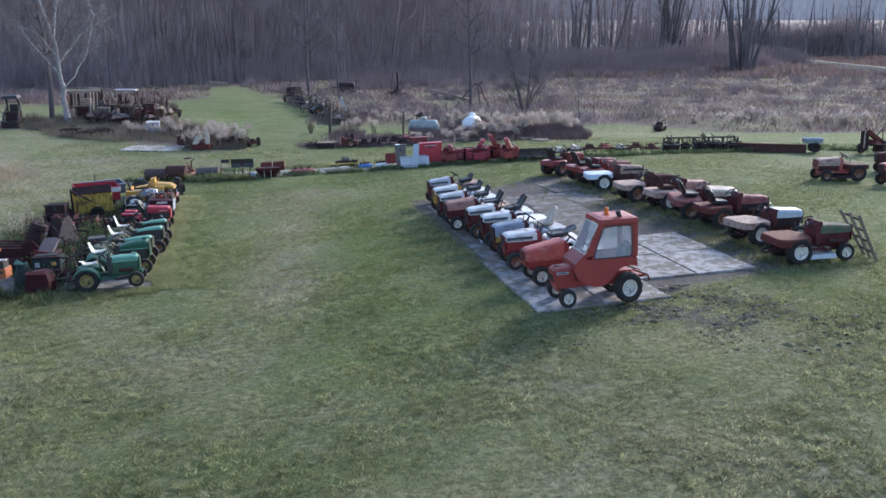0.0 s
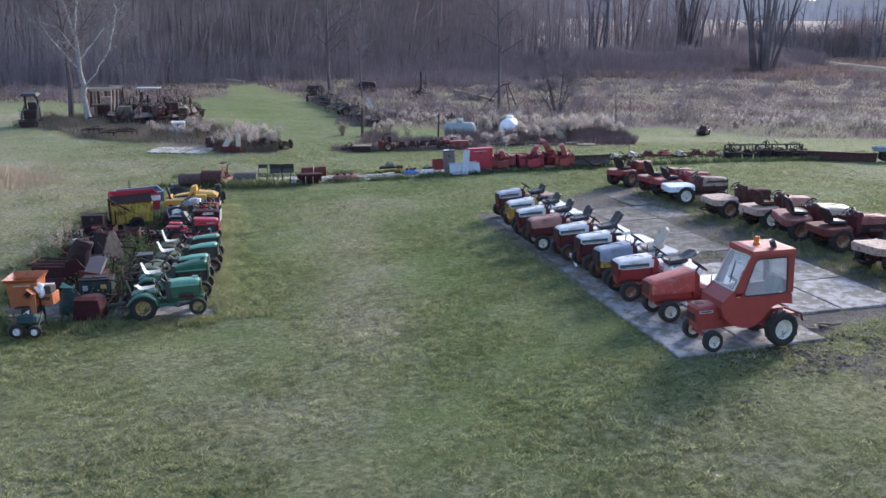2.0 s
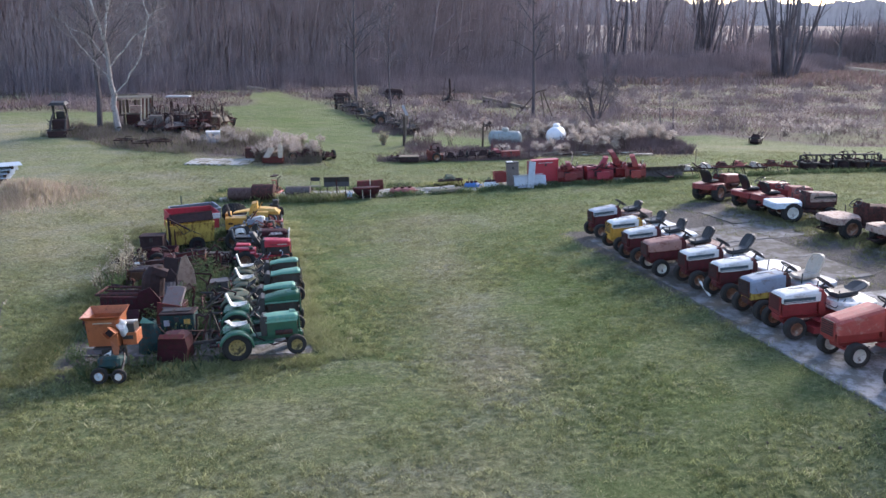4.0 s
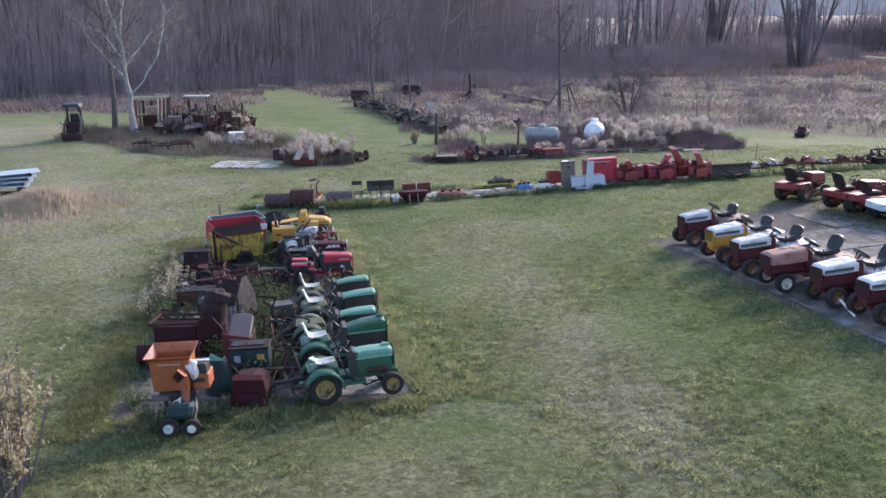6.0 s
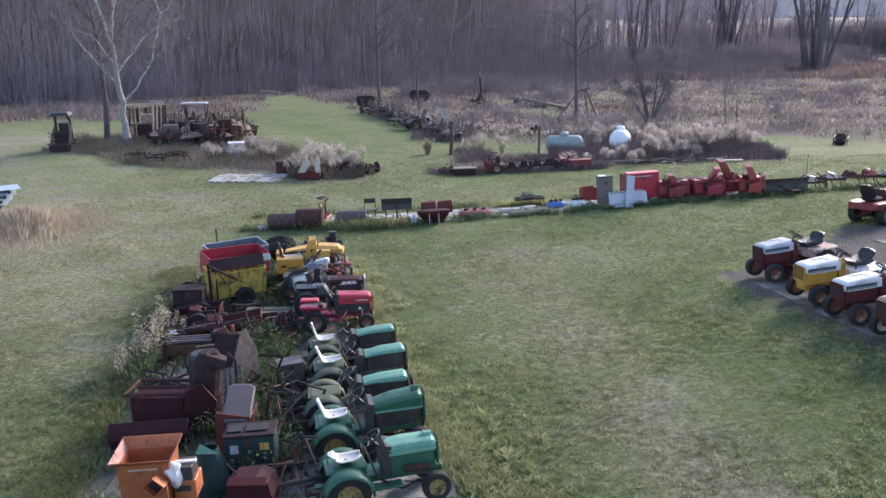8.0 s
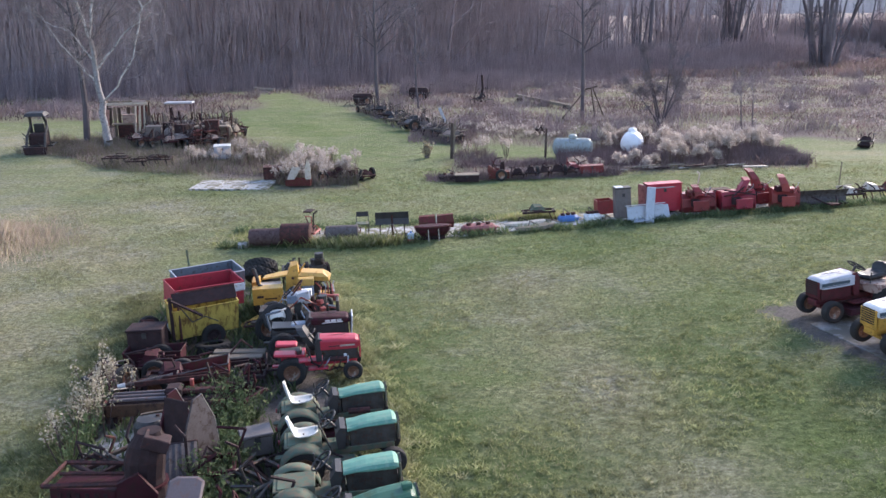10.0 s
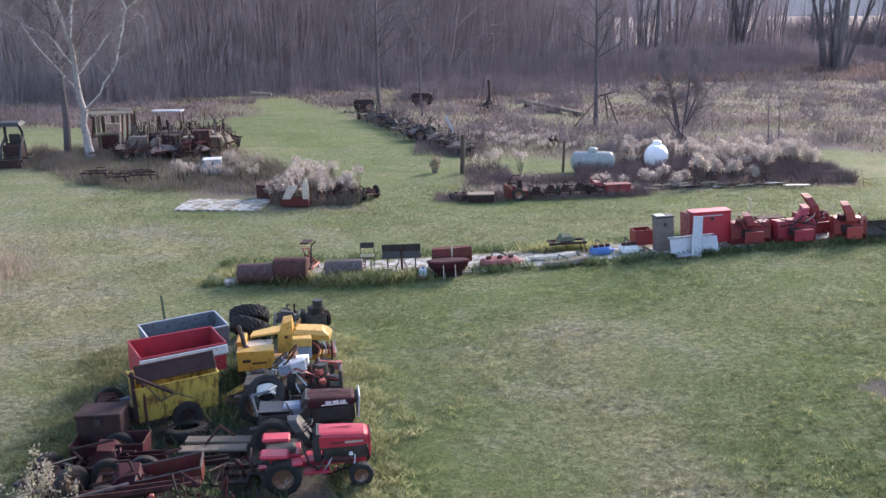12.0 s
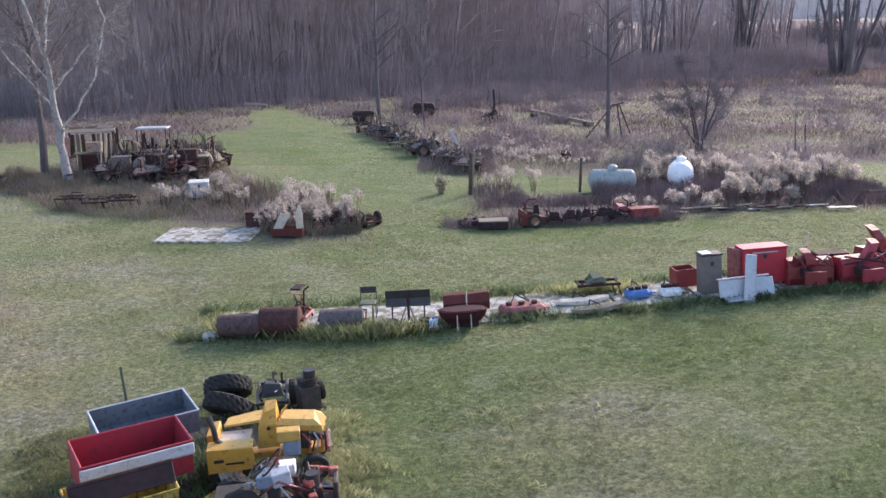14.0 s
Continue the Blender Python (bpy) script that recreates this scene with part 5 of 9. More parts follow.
x, y = scatter(190000, -60, 80, 44, 125, rng, lambda x, y: in_meadow(x, y) & (rng.uniform(0, 1, len(x)) < np.clip(70 / y, 0.3, 1) * np.clip(0.75 + 0.6 * np.sin(x * 0.33 + 1.7 * np.sin(y * 0.19)) * np.sin(y * 0.37 + 1.3 * np.sin(x * 0.21)) + 0.3 * np.sin(x * 0.9 + y * 0.7), 0.12, 1)))
P = at_ground(x, y, -0.02)
clump = 0.5 + 0.5 * np.sin(x * 0.35 + 1.3 * np.sin(y * 0.21)) * np.sin(y * 0.4 + np.sin(x * 0.17))
h = rng.uniform(0.1, 0.3, len(x)) + 0.4 * clump * rng.uniform(0.3, 1, len(x))
V, F = blades(P, h * 0.8, h * rng.uniform(0.2, 0.7, len(x)), rng.uniform(0.008, 0.018, len(x)) * (1 + (y > 70)), rng)
stuff("meadow_weeds", V, F, "weeds", "tall dry brown weeds of the unmown meadow", "weeds")

x, y = scatter(60000, -30, 140, 122, 235, rng, lambda x, y: in_meadow(x, y) & (y < wood_front(x) + 4 + 40 * (x > 60)))
patch = 0.5 + 0.5 * np.sin(x * 0.17 + 1.1 * np.sin(y * 0.11)) * np.sin(y * 0.23 + np.sin(x * 0.09))
h = rng.uniform(0.25, 0.6, len(x)) + 0.7 * patch
V, F = blades(at_ground(x, y, -0.02), h, h * rng.uniform(0.2, 0.7, len(x)), rng.uniform(0.04, 0.09, len(x)), rng)
stuff("far_weeds", V, F, "weeds", "far dry weeds between the meadow and woods", "weeds")

# bands of pale seed heads low over the meadow
P, H = [], []
for i in range(26):
    bx, by, L = rng.uniform(-6, 62), rng.uniform(60, 112), rng.uniform(3, 11)
    k = rng.integers(40, 150)
    P.append(np.column_stack([bx + rng.normal(0, L / 2, k), by + rng.normal(0, 0.8, k)]))
P = np.concatenate(P)
P = P[in_meadow(P[:, 0], P[:, 1])]
n = len(P)
C = np.column_stack([P, gz(P[:, 0], P[:, 1]) + rng.uniform(0.3, 0.75, n)])
C = np.repeat(C, 5, axis=0) + rng.normal(0, 0.09, (5 * n, 3))
d1, d2 = rng.normal(0, 0.05, (5 * n, 3)), rng.normal(0, 0.035, (5 * n, 3))
stuff("meadow_seed_heads", np.stack([C - d1, C + d2, C + d1, C - d2], 1).reshape(-1, 3), np.arange(20 * n).reshape(-1, 4), "meadow_fluff", "bands of pale seed heads over the meadow", "weeds")

# low mauve thickets in the meadow
lst = []
for i in range(760):
    cx, cy = rng.uniform(-40, 75), rng.uniform(58, 130)
    if i > 420:
        cx = rng.uniform(-10, 60)
        cy = wood_front(cx) - rng.uniform(4, 30)
    if not in_meadow(np.array([cx]), np.array([cy]))[0]:
        continue
    hh, rr = rng.uniform(0.5, 1.4) * (1.8 if i > 420 else 1), rng.uniform(0.5, 1.8) * (1.8 if i > 420 else 1)
    for k in range(64):
        a, q = rng.uniform(0, 2 * np.pi), rr * math.sqrt(rng.uniform())
        b = np.array([cx + q * math.cos(a), cy + q * math.sin(a), float(gz(cx, cy)) - 0.05])
        lst.append((b, b + np.array([rng.normal(0, 0.25), rng.normal(0, 0.25), hh * rng.uniform(0.5, 1.0)]), 0.016, 0.006))
sticks("thicket", lst, "brush", "low mauve thickets scattered over the meadow", "brush", 3)


# ---- cab tractor ----
def cab_tractor(x, y, head):
    T = thing("cab_tractor", on_ground(x, y, head, 0.04) @ Matrix.Diagonal((0.95, 1.0, 1.05, 1)), "red tractor with boxy cab, plastic windows and amber beacon", "tractor", ROW_A)
    W = 0.355
    bm = box((0.05, 0, 0.36), (1.5, 0.26, 0.12))
    box((-0.66, 0, 0.4), (0.4, 0.34, 0.3), bm=bm)
    cyl((-0.67, -0.38, 0.285), (-0.67, 0.38, 0.285), 0.045, n=8, bm=bm)
    cyl((0.63, -0.32, 0.18), (0.63, 0.32, 0.18), 0.03, n=8, bm=bm)
    box((-1.02, 0, 0.42), (0.26, 0.4, 0.05), bm=bm)
    box((-1.06, -0.2, 0.34), (0.3, 0.05, 0.05), bevel=0, bm=bm)
    part("frame", bm, "cab_red", T)
    for s in (-1, 1):
        wheel(T, 0.63, s * 0.36, 0.18, 0.14, "rim_white")
        wheel(T, -0.67, s * 0.40, 0.285, 0.21, "rim_white", 12)
    part("hood", loft([hood_ring(0.83, 0.46, 0.69, 0.17), hood_ring(0.80, 0.44, 0.715, 0.185), hood_ring(0.65, 0.44, 0.73, 0.19), hood_ring(0.42, 0.44, 0.735, 0.195)]), "cab_red", T)
    part("lower_panel", box((0.58, 0, 0.39), (0.46, 0.34, 0.16)), "cab_red", T)
    for k in range(3):
        part("vent", box((0.77 - 0.05 * k, 0.0, 0.73), (0.02, 0.14, 0.01), bevel=0), "grille", T)
    g = part("grille", box((0.842, 0, 0.55), (0.03, 0.32, 0.26)), "cab_red", T)
    for s in (-1, 1):
        part("grille_bar", box((0.86, s * 0.08, 0.52), (0.012, 0.12, 0.12), bevel=0), "grille", g)
        part("badge", box((0.67, s * 0.192, 0.62), (0.26, 0.008, 0.045), bevel=0), "grey_white", T)
        part("badge_bar", box((0.67, s * 0.195, 0.622), (0.2, 0.006, 0.018), bevel=0), "grille", T)
    # shell: side skirts with a wheel cut-out, sloping front, posts and roof
    low = [(0.24, 0.98), (0.20, 0.86), (-0.88, 0.84), (-0.90, 0.66), (-0.80, 0.68), (-0.66, 0.69), (-0.52, 0.65), (-0.42, 0.56), (-0.34, 0.46), (-0.22, 0.37), (-0.08, 0.33), (0.10, 0.35), (0.26, 0.41), (0.38, 0.50), (0.45, 0.60), (0.475, 0.70), (0.455, 0.80), (0.36, 0.89)]
    cabs = new("cab")
    cabs.parent = T
    for s in (-1, 1):
        part("side_panel", prism(low, s * W, s * (W - 0.03)), "cab_red", cabs)
        for pil in ([(0.24, 0.93), (-0.07, 1.54), (-0.20, 1.54), (0.06, 0.93)], [(-0.78, 0.86), (-0.76, 1.54), (-0.90, 1.54), (-0.90, 0.86)],
                    [(-0.19, 1.54), (-0.16, 1.46), (-0.77, 1.46), (-0.77, 1.54)], [(0.06, 0.93), (0.10, 0.84), (-0.80, 0.83), (-0.80, 0.87), (0.0, 0.87)]):
            part("window_frame", prism(pil, s * (W - 0.002), s * (W - 0.036)), "cab_red", cabs)
        part("window", prism([(0.08, 0.86), (-0.18, 1.49), (-0.79, 1.49), (-0.81, 0.86)], s * (W - 0.018), s * (W - 0.024)), M["vinyl"], cabs, "clear plastic side window")
        part("window_seal", rods([(x, s * (W + 0.002), z) for x, z in ((0.02, 0.87), (0.055, 0.90), (0.05, 0.95), (-0.13, 1.40), (-0.16, 1.44), (-0.21, 1.46), (-0.70, 1.46), (-0.75, 1.44), (-0.765, 1.39), (-0.775, 0.93), (-0.76, 0.88), (-0.71, 0.86), (0.02, 0.87))], 0.012, 5), "black", cabs)
    bm = loft([[(-0.90, -W - 0.03, 1.52), (-0.06, -W - 0.03, 1.53), (-0.06, W + 0.03, 1.53), (-0.90, W + 0.03, 1.52)],
               [(-0.89, -W - 0.02, 1.585), (-0.07, -W - 0.02, 1.60), (-0.07, W + 0.02, 1.60), (-0.89, W + 0.02, 1.585)],
               [(-0.8, -W + 0.08, 1.61), (-0.16, -W + 0.08, 1.625), (-0.16, W - 0.08, 1.625), (-0.8, W - 0.08, 1.61)]])
    part("roof", bm, "cab_red", cabs)
    part("front_panel", loft([[(px, -W + 0.032, pz), (px, W - 0.032, pz), (px - 0.03, W - 0.032, pz), (px - 0.03, -W + 0.032, pz)] for px, pz in ((0.40, 0.52), (0.47, 0.70), (0.45, 0.80), (0.355, 0.885), (0.235, 0.97))]), "cab_red", cabs)
    part("windshield", loft([[(0.225, -W + 0.05, 0.98), (0.225, W - 0.05, 0.98), (0.218, W - 0.05, 0.98), (0.218, -W + 0.05, 0.98)],
                             [(-0.06, -W + 0.05, 1.5), (-0.06, W - 0.05, 1.5), (-0.067, W - 0.05, 1.5), (-0.067, -W + 0.05, 1.5)]]), M["vinyl"], cabs, "clear plastic windscreen")
    part("windshield_trim", rods([(0.24, -W + 0.04, 0.97), (-0.05, -W + 0.04, 1.5), (-0.05, W - 0.04, 1.5), (0.24, W - 0.04, 0.97), (0.24, -W + 0.04, 0.97)], 0.014, 5), "rim_white", cabs)
    for s in (-1, 1):
        part("rear_post", box((-0.845, s * (W - 0.09), 1.2), (0.03, 0.06, 0.62)), "plastic_white", cabs)
        part("rear_rod", rods([(-0.86, s * 0.18, 0.55), (-1.2, s * 0.2, 0.42), (-1.24, s * 0.2, 0.3)], 0.018, 5), "rust_red", T)
    part("rear_rail", box((-0.845, 0, 1.06), (0.03, 2 * W - 0.16, 0.06)), "plastic_white", cabs)
    part("wiper", rods([(0.19, 0.1, 1.06), (0.02, -0.02, 1.36)], 0.01, 4), "black", cabs)
    part("tie_bar", cyl((0.63, -0.3, 0.22), (0.63, 0.3, 0.22), 0.014, n=6), "black", T)
    part("rear_panel", box((-0.87, 0, 0.95), (0.03, 2 * W - 0.04, 0.3)), "cab_red", cabs)
    part("rear_window", box((-0.84, 0, 1.3), (0.006, 2 * W - 0.1, 0.4), bevel=0), M["vinyl"], cabs)
    b = part("beacon", lathe([(0.001, 0.0), (0.06, 0.0), (0.06, 0.03), (0.045, 0.035), (0.045, 0.11), (0.03, 0.13), (0.001, 0.135)], 12), "amber", T, "amber warning beacon", m=pose(-0.37, 0, 1.62, 90))
    part("work_lamp", cyl((-0.55, 0.25, 1.6), (-0.5, 0.25, 1.72), 0.05, n=10), "black", T)
    seat_on(T, "seat_black", x=-0.5, z=0.62, high=0.36)
    steering(T, x=-0.02, z=1.02)
    part("hitch", box((-1.14, 0, 0.36), (0.2, 0.07, 0.04)), "black", T)


cab_tractor(3.12, 15.97, 191)


# ---- concrete ----
def pads(name, label, poly, ux, uy, w, d, thick, material, keep, seed, sink=0.0):
    """Concrete sheets laid side by side, each a little tilted."""
    S = thing(name, Matrix(), label, "pavement")
    S["kind"] = "structure"
    r = random.Random(seed)
    ox, oy = poly[0]
    n = 0
    first = None
    for i in range(-12, 13):
        for j in range(-3, 16):
            x = ox + (i + 0.5) * w * ux[0] + (j + 0.5) * d * uy[0]
            y = oy + (i + 0.5) * w * ux[1] + (j + 0.5) * d * uy[1]
            if not inside(np.array([x]), np.array([y]), poly)[0] or r.random() > keep(x, y):
                continue
            m = on_ground(x, y, math.degrees(math.atan2(ux[1], ux[0])) + r.uniform(-0.8, 0.8), r.uniform(0.0, 0.014) - sink) @ pose(0, 0, 0, r.uniform(-0.5, 0.5), r.uniform(-0.5, 0.5))
            if first is None:
                first = box((0, 0, 0), (w - 0.03, d - 0.03, thick), bevel=0.012)
                ob = part("slab", first, material, S, m=m)
                first = ob.data
            else:
                ob = new("slab", first)
                ob.parent, ob.matrix_basis = S, m
    return S


DR = (-0.213, 0.977)
pads("concrete_pad", "weathered grey concrete sheets under the parked tractors", SLAB_R, (0.977, 0.213), DR, 1.4, 2.05, 0.07, "concrete",
     lambda x, y: 1.0 if (x - 2.0) * 0.977 + (y - 15.33) * 0.213 < 2.8 and y < 19.6 else 0.0, 5)
pads("concrete_pad", "broken pale concrete sheets beside the cab tractor", [(4.31, 17.16), (7.24, 17.8), (6.5, 21.6), (3.5, 21.2)], (0.977, 0.213), DR, 1.46, 1.9, 0.06, "concrete", lambda x, y: 1.0, 15)
pads("dirt_shade_pad", "dirt-covered concrete sheets between the tractor rows", SLAB_R, (0.977, 0.213), (-0.183, 0.983), 1.5, 2.05, 0.05, "dirt_shade_concrete",
     lambda x, y: 0.0 if y < 19.6 or (x > 3.3 and y < 21.9) else (0.0 if x < 1.6 and y > 28.2 else 0.45) if y > 27 else (0.9 if (x - 2.05 + 0.213 * (y - 15.2)) < 1.1 else 0.6), 5, 0.018)
pads("concrete_pad", "grey concrete sheets under the green tractors", [(-6.75, 19.52), (-9.2, 32.6), (-13.6, 32.2), (-11.6, 19.2)], (-0.99, 0.05), (-0.21, 0.977), 1.6, 1.35, 0.05, "concrete", lambda x, y: 1.0 if y < 20.6 and x > -8.4 else 0.0, 6, 0.01)
# darker sheets here paint the shade that lies between the machines
pads("dirt_shade_pad", "concrete sheets under the scrap, darkened for the shade between machines", [(-6.75, 19.52), (-9.2, 32.6), (-13.6, 32.2), (-11.6, 19.2)], (-0.99, 0.05), (-0.21, 0.977), 1.6, 1.35, 0.05, "dirt_shade_concrete", lambda x, y: (0.0 if x > -8.4 else 1.0) if y < 20.6 else (0.15 if x < -8.8 - 0.21 * (y - 21) else 0.0), 6, 0.012)
pads("concrete_pad", "stained concrete sheets showing among the scrap", [(-12.3, 23.9), (-10.1, 23.7), (-10.3, 24.95), (-12.4, 25.0)], (-0.99, 0.05), (-0.21, 0.977), 0.95, 0.9, 0.05, "concrete", lambda x, y: 1.0, 9)
pads("concrete_pad", "pale empty concrete sheets in front of dry weeds", [(-16.9, 45.45), (-13.65, 45.3), (-14.55, 47.3), (-17.25, 47.4)], (0.99, -0.05), (-0.1, 0.99), 1.06, 1.9, 0.08, "pale_concrete", lambda x, y: 1.0, 7)
STRIP = [(-12.9, -11.2, 37.35), (-11.15, -9.4, 37.4), (-9.35, -7.6, 37.45), (-7.55, -5.7, 37.6), (-5.65, -3.8, 37.85), (-3.75, -1.9, 38.05), (-1.85, 0.0, 38.25), (0.05, 1.9, 38.5), (1.95, 3.8, 38.75)]
S = thing("concrete_strip", Matrix(), "narrow strip of stained concrete sheets under implements", "pavement")
S["kind"] = "structure"
for x0, x1, yc in STRIP:
    xm = (x0 + x1) / 2
    part("slab", box((0, 0, 0), (x1 - x0, 1.75, 0.06)), "pale_concrete", S, m=on_ground(xm, yc + 0.25, 5, 0.01))


# ---- scrap and implements ----
def roller(x, y, head, L, R, material, label):
    T = thing("lawn_roller", on_ground(x, y, head, 0.05), label, "roller", "steel rollers on the strip")
    part("drum", lathe([(0.001, -L / 2), (R * 0.9, -L / 2), (R, -L / 2 + 0.02), (R, L / 2 - 0.02), (R * 0.9, L / 2), (0.001, L / 2)], 24), material, T, m=pose(0, 0, R, 0, 0, 90))
    part("axle", cyl((-L / 2 - 0.06, 0, R), (L / 2 + 0.06, 0, R), 0.025), "rust", T)
    part("drawbar", rods([(-L / 2 - 0.05, 0, R), (-L / 2 - 0.05, 0.45, R + 0.06), (0, 0.75, R + 0.02), (L / 2 + 0.05, 0.45, R + 0.06), (L / 2 + 0.05, 0, R)], 0.02), "rust", T)


def tub(x, y, head, w, d, h, outer, inner, label, rim="galv", z0=0.0, flare=0.0, tilt=(0, 0), wheels=True, name="dump_cart", cat="cart", wheel_r=0.24, group=""):
    """Open-topped box of sheet metal with a rolled rim, on wheels with a drawbar if it is a cart."""
    T = thing(name, on_ground(x, y, head, 0.04), label, cat, group)
    body = new("bed")
    body.parent = T
    body.matrix_basis = pose(0, 0, z0, tilt[0], tilt[1], 0)
    t = 0.02
    W, D = w / 2, d / 2
    for s in (-1, 1):
        part("side_wall", loft([[(s * W, -D, 0), (s * W, D, 0), (s * (W - t), D, 0), (s * (W - t), -D, 0)],
                                [(s * (W + flare), -D - flare, h), (s * (W + flare), D + flare, h), (s * (W + flare - t), D + flare, h), (s * (W + flare - t), -D - flare, h)]]), outer, body)
        part("end_wall", loft([[(-W + t, s * D, 0), (W - t, s * D, 0), (W - t, s * (D - t), 0), (-W + t, s * (D - t), 0)],
                               [(-W - flare + t, s * (D + flare), h), (W + flare - t, s * (D + flare), h), (W + flare - t, s * (D + flare - t), h), (-W - flare + t, s * (D + flare - t), h)]]), outer, body)
    part("liner", loft([[(-W + t, -D + t, 0.01), (W - t, -D + t, 0.01), (W - t, D - t, 0.01), (-W + t, D - t, 0.01)],
                        [(-W + t, -D + t, 0.03), (W - t, -D + t, 0.03), (W - t, D - t, 0.03), (-W + t, D - t, 0.03)]]), inner, body)
    if rim:
        e = flare
        part("rim", rods([(-W - e, -D - e, h), (W + e, -D - e, h), (W + e, D + e, h), (-W - e, D + e, h), (-W - e, -D - e, h)], 0.015, 6), rim, body)
    if wheels:
        for s in (-1, 1):
            wheel(T, 0.1, s * W * 0.55, wheel_r, 0.13, "dark_rust")
        part("axle", cyl((0.1, -W * 0.5, wheel_r), (0.1, W * 0.5, wheel_r), 0.03), "black", T)
        part("underframe", box((0, 0, max(0.12, z0 - 0.05)), (0.12, d * 0.9, 0.08)), "rust", T)
    return T


def scrap(x, y, head, seed, label, mats=("rust", "dark_rust", "maroon"), size=1.0, tall=0.9, name="scrap_implement", wheels=2, disks=0, seat=None, dz=0.0, group="", cat="implement", tines=6, cover=True):
    """An old pull-behind implement: beams, braces, tines, levers, discs, wheels; each differs by its seed."""
    r = random.Random(seed)
    T = thing(name, on_ground(x, y, head, dz), label, cat, group)
    L, Wd = size * r.uniform(0.9, 1.3), size * r.uniform(0.5, 0.8)
    zf = size * r.uniform(0.3, 0.45)
    bm = box((0, -Wd / 2, zf), (L, 0.06, 0.06))
    box((0, Wd / 2, zf), (L, 0.06, 0.06), bm=bm)
    for k in (-0.45, 0.0, 0.45):
        box((L * k, 0, zf), (0.05, Wd, 0.05), bevel=0, bm=bm)
    part("frame", bm, mats[0], T)
    for k in range(tines):
        px, py = r.uniform(-L / 2, L / 2), r.choice((-1, 1)) * Wd / 2
        part("tine", rods([(px, py, zf), (px + 0.05, py, zf * 0.5), (px + 0.12, py + r.uniform(-0.05, 0.05), 0.0)], 0.018, 5), mats[1], T)
    for k in range(r.randint(2, 4)):
        px, py = r.uniform(-L / 2, L / 2), r.uniform(-Wd / 2, Wd / 2)
        part("lever", rods([(px, py, zf), (px + r.uniform(-0.2, 0.2), py, zf + tall * size * r.uniform(0.4, 0.8)), (px + r.uniform(-0.4, 0.4), py + r.uniform(-0.15, 0.15), zf + tall * size * r.uniform(0.5, 1.0))], 0.02, 5), mats[k % len(mats)], T)
    for k in range(3):
        a, b = r.uniform(-L / 2, L / 2), r.uniform(-L / 2, L / 2)
        part("brace", rods([(a, -Wd / 2, zf), (b, r.uniform(-0.2, 0.2), zf + tall * size * r.uniform(0.15, 0.5)), (r.uniform(-L / 2, L / 2), Wd / 2, zf)], 0.016, 4), mats[(k + 1) % len(mats)], T)
    if cover:
        part("cover", loft([[(-L * 0.28, -Wd * 0.4, zf + 0.03), (L * 0.2, -Wd * 0.4, zf + 0.03), (L * 0.2, Wd * 0.4, zf + 0.03), (-L * 0.28, Wd * 0.4, zf + 0.03)],
                            [(-L * 0.12, -Wd * 0.3, zf + 0.14 + 0.2 * tall * r.random()), (L * 0.12, -Wd * 0.2, zf + 0.16), (L * 0.1, Wd * 0.25, zf + 0.2), (-L * 0.16, Wd * 0.2, zf + 0.24)]]), mats[2 % len(mats)], T)
    for k in range(wheels):
        s = 1 if k % 2 else -1
        wheel(T, L * r.uniform(-0.3, 0.3), s * (Wd / 2 + 0.1), 0.24 * (1 if size < 1.3 else 1.5), 0.12, "rim_rust")
    for k in range(disks):
        px = -L / 2 + L * (k + 0.5) / disks
        part("disc", lathe([(0.001, 0.03), (0.1, 0.02), (0.21, -0.03), (0.22, -0.025), (0.1, 0.03), (0.001, 0.04)], 16), mats[1], T, m=pose(px, 0, 0.2, 0, 0, 75))
    if seat:
        p = part("seat_post", rods([(0, 0, zf), (-0.15, 0, zf + 0.35)], 0.025), mats[1], T)
        part("seat", box((-0.18, 0, zf + 0.38), (0.38, 0.4, 0.06), (0, -8, 0)), seat, p)
    return T


def crate(x, y, head, w, d, h, material, label, z0=0.0, lid=None, name="metal_box", cat="box", dz=0.03):
    """Sheet-metal box with a lipped lid and corner feet."""
    T = thing(name, on_ground(x, y, head, dz), label, cat)
    part("body", box((0, 0, z0 + h / 2), (w, d, h), bevel=0.02), material, T)
    part("lid", box((0, 0, z0 + h + 0.015), (w + 0.04, d + 0.04, 0.04)), lid or material, T)
    if z0 > 0.05:
        for sx in (-1, 1):
            for sy in (-1, 1):
                part("leg", box((sx * (w / 2 - 0.05), sy * (d / 2 - 0.05), z0 / 2), (0.05, 0.05, z0), bevel=0), "dark_rust", T)
    part("hasp", box((0, -d / 2 - 0.012, z0 + h * 0.8), (0.08, 0.02, 0.1), bevel=0), "black", T)
    return T


def plough_blade(x, y, head, L, h, material, label, dz=0.02):
    T = thing("plough_blade", on_ground(x, y, head, dz), label, "blade")
    prof = []
    for k in range(7):
        a = k / 6
        prof.append((0.16 * math.sin(a * math.pi) * -1, a * h))
    ring = prof + [(p + 0.02, z) for p, z in prof[::-1]]
    part("mouldboard", prism(ring, -L / 2, L / 2), material, T)
    for s in (-1, 1):
        part("brace", rods([(-0.02, s * L * 0.25, h * 0.6), (0.5, s * L * 0.1, 0.15)], 0.025), "dark_rust", T)
    part("cutting_edge", box((0.01, 0, 0.04), (0.03, L, 0.08), bevel=0), "dark_rust", T)
    part("push_frame", box((0.55, 0, 0.15), (0.3, 0.3, 0.06)), "rust", T)


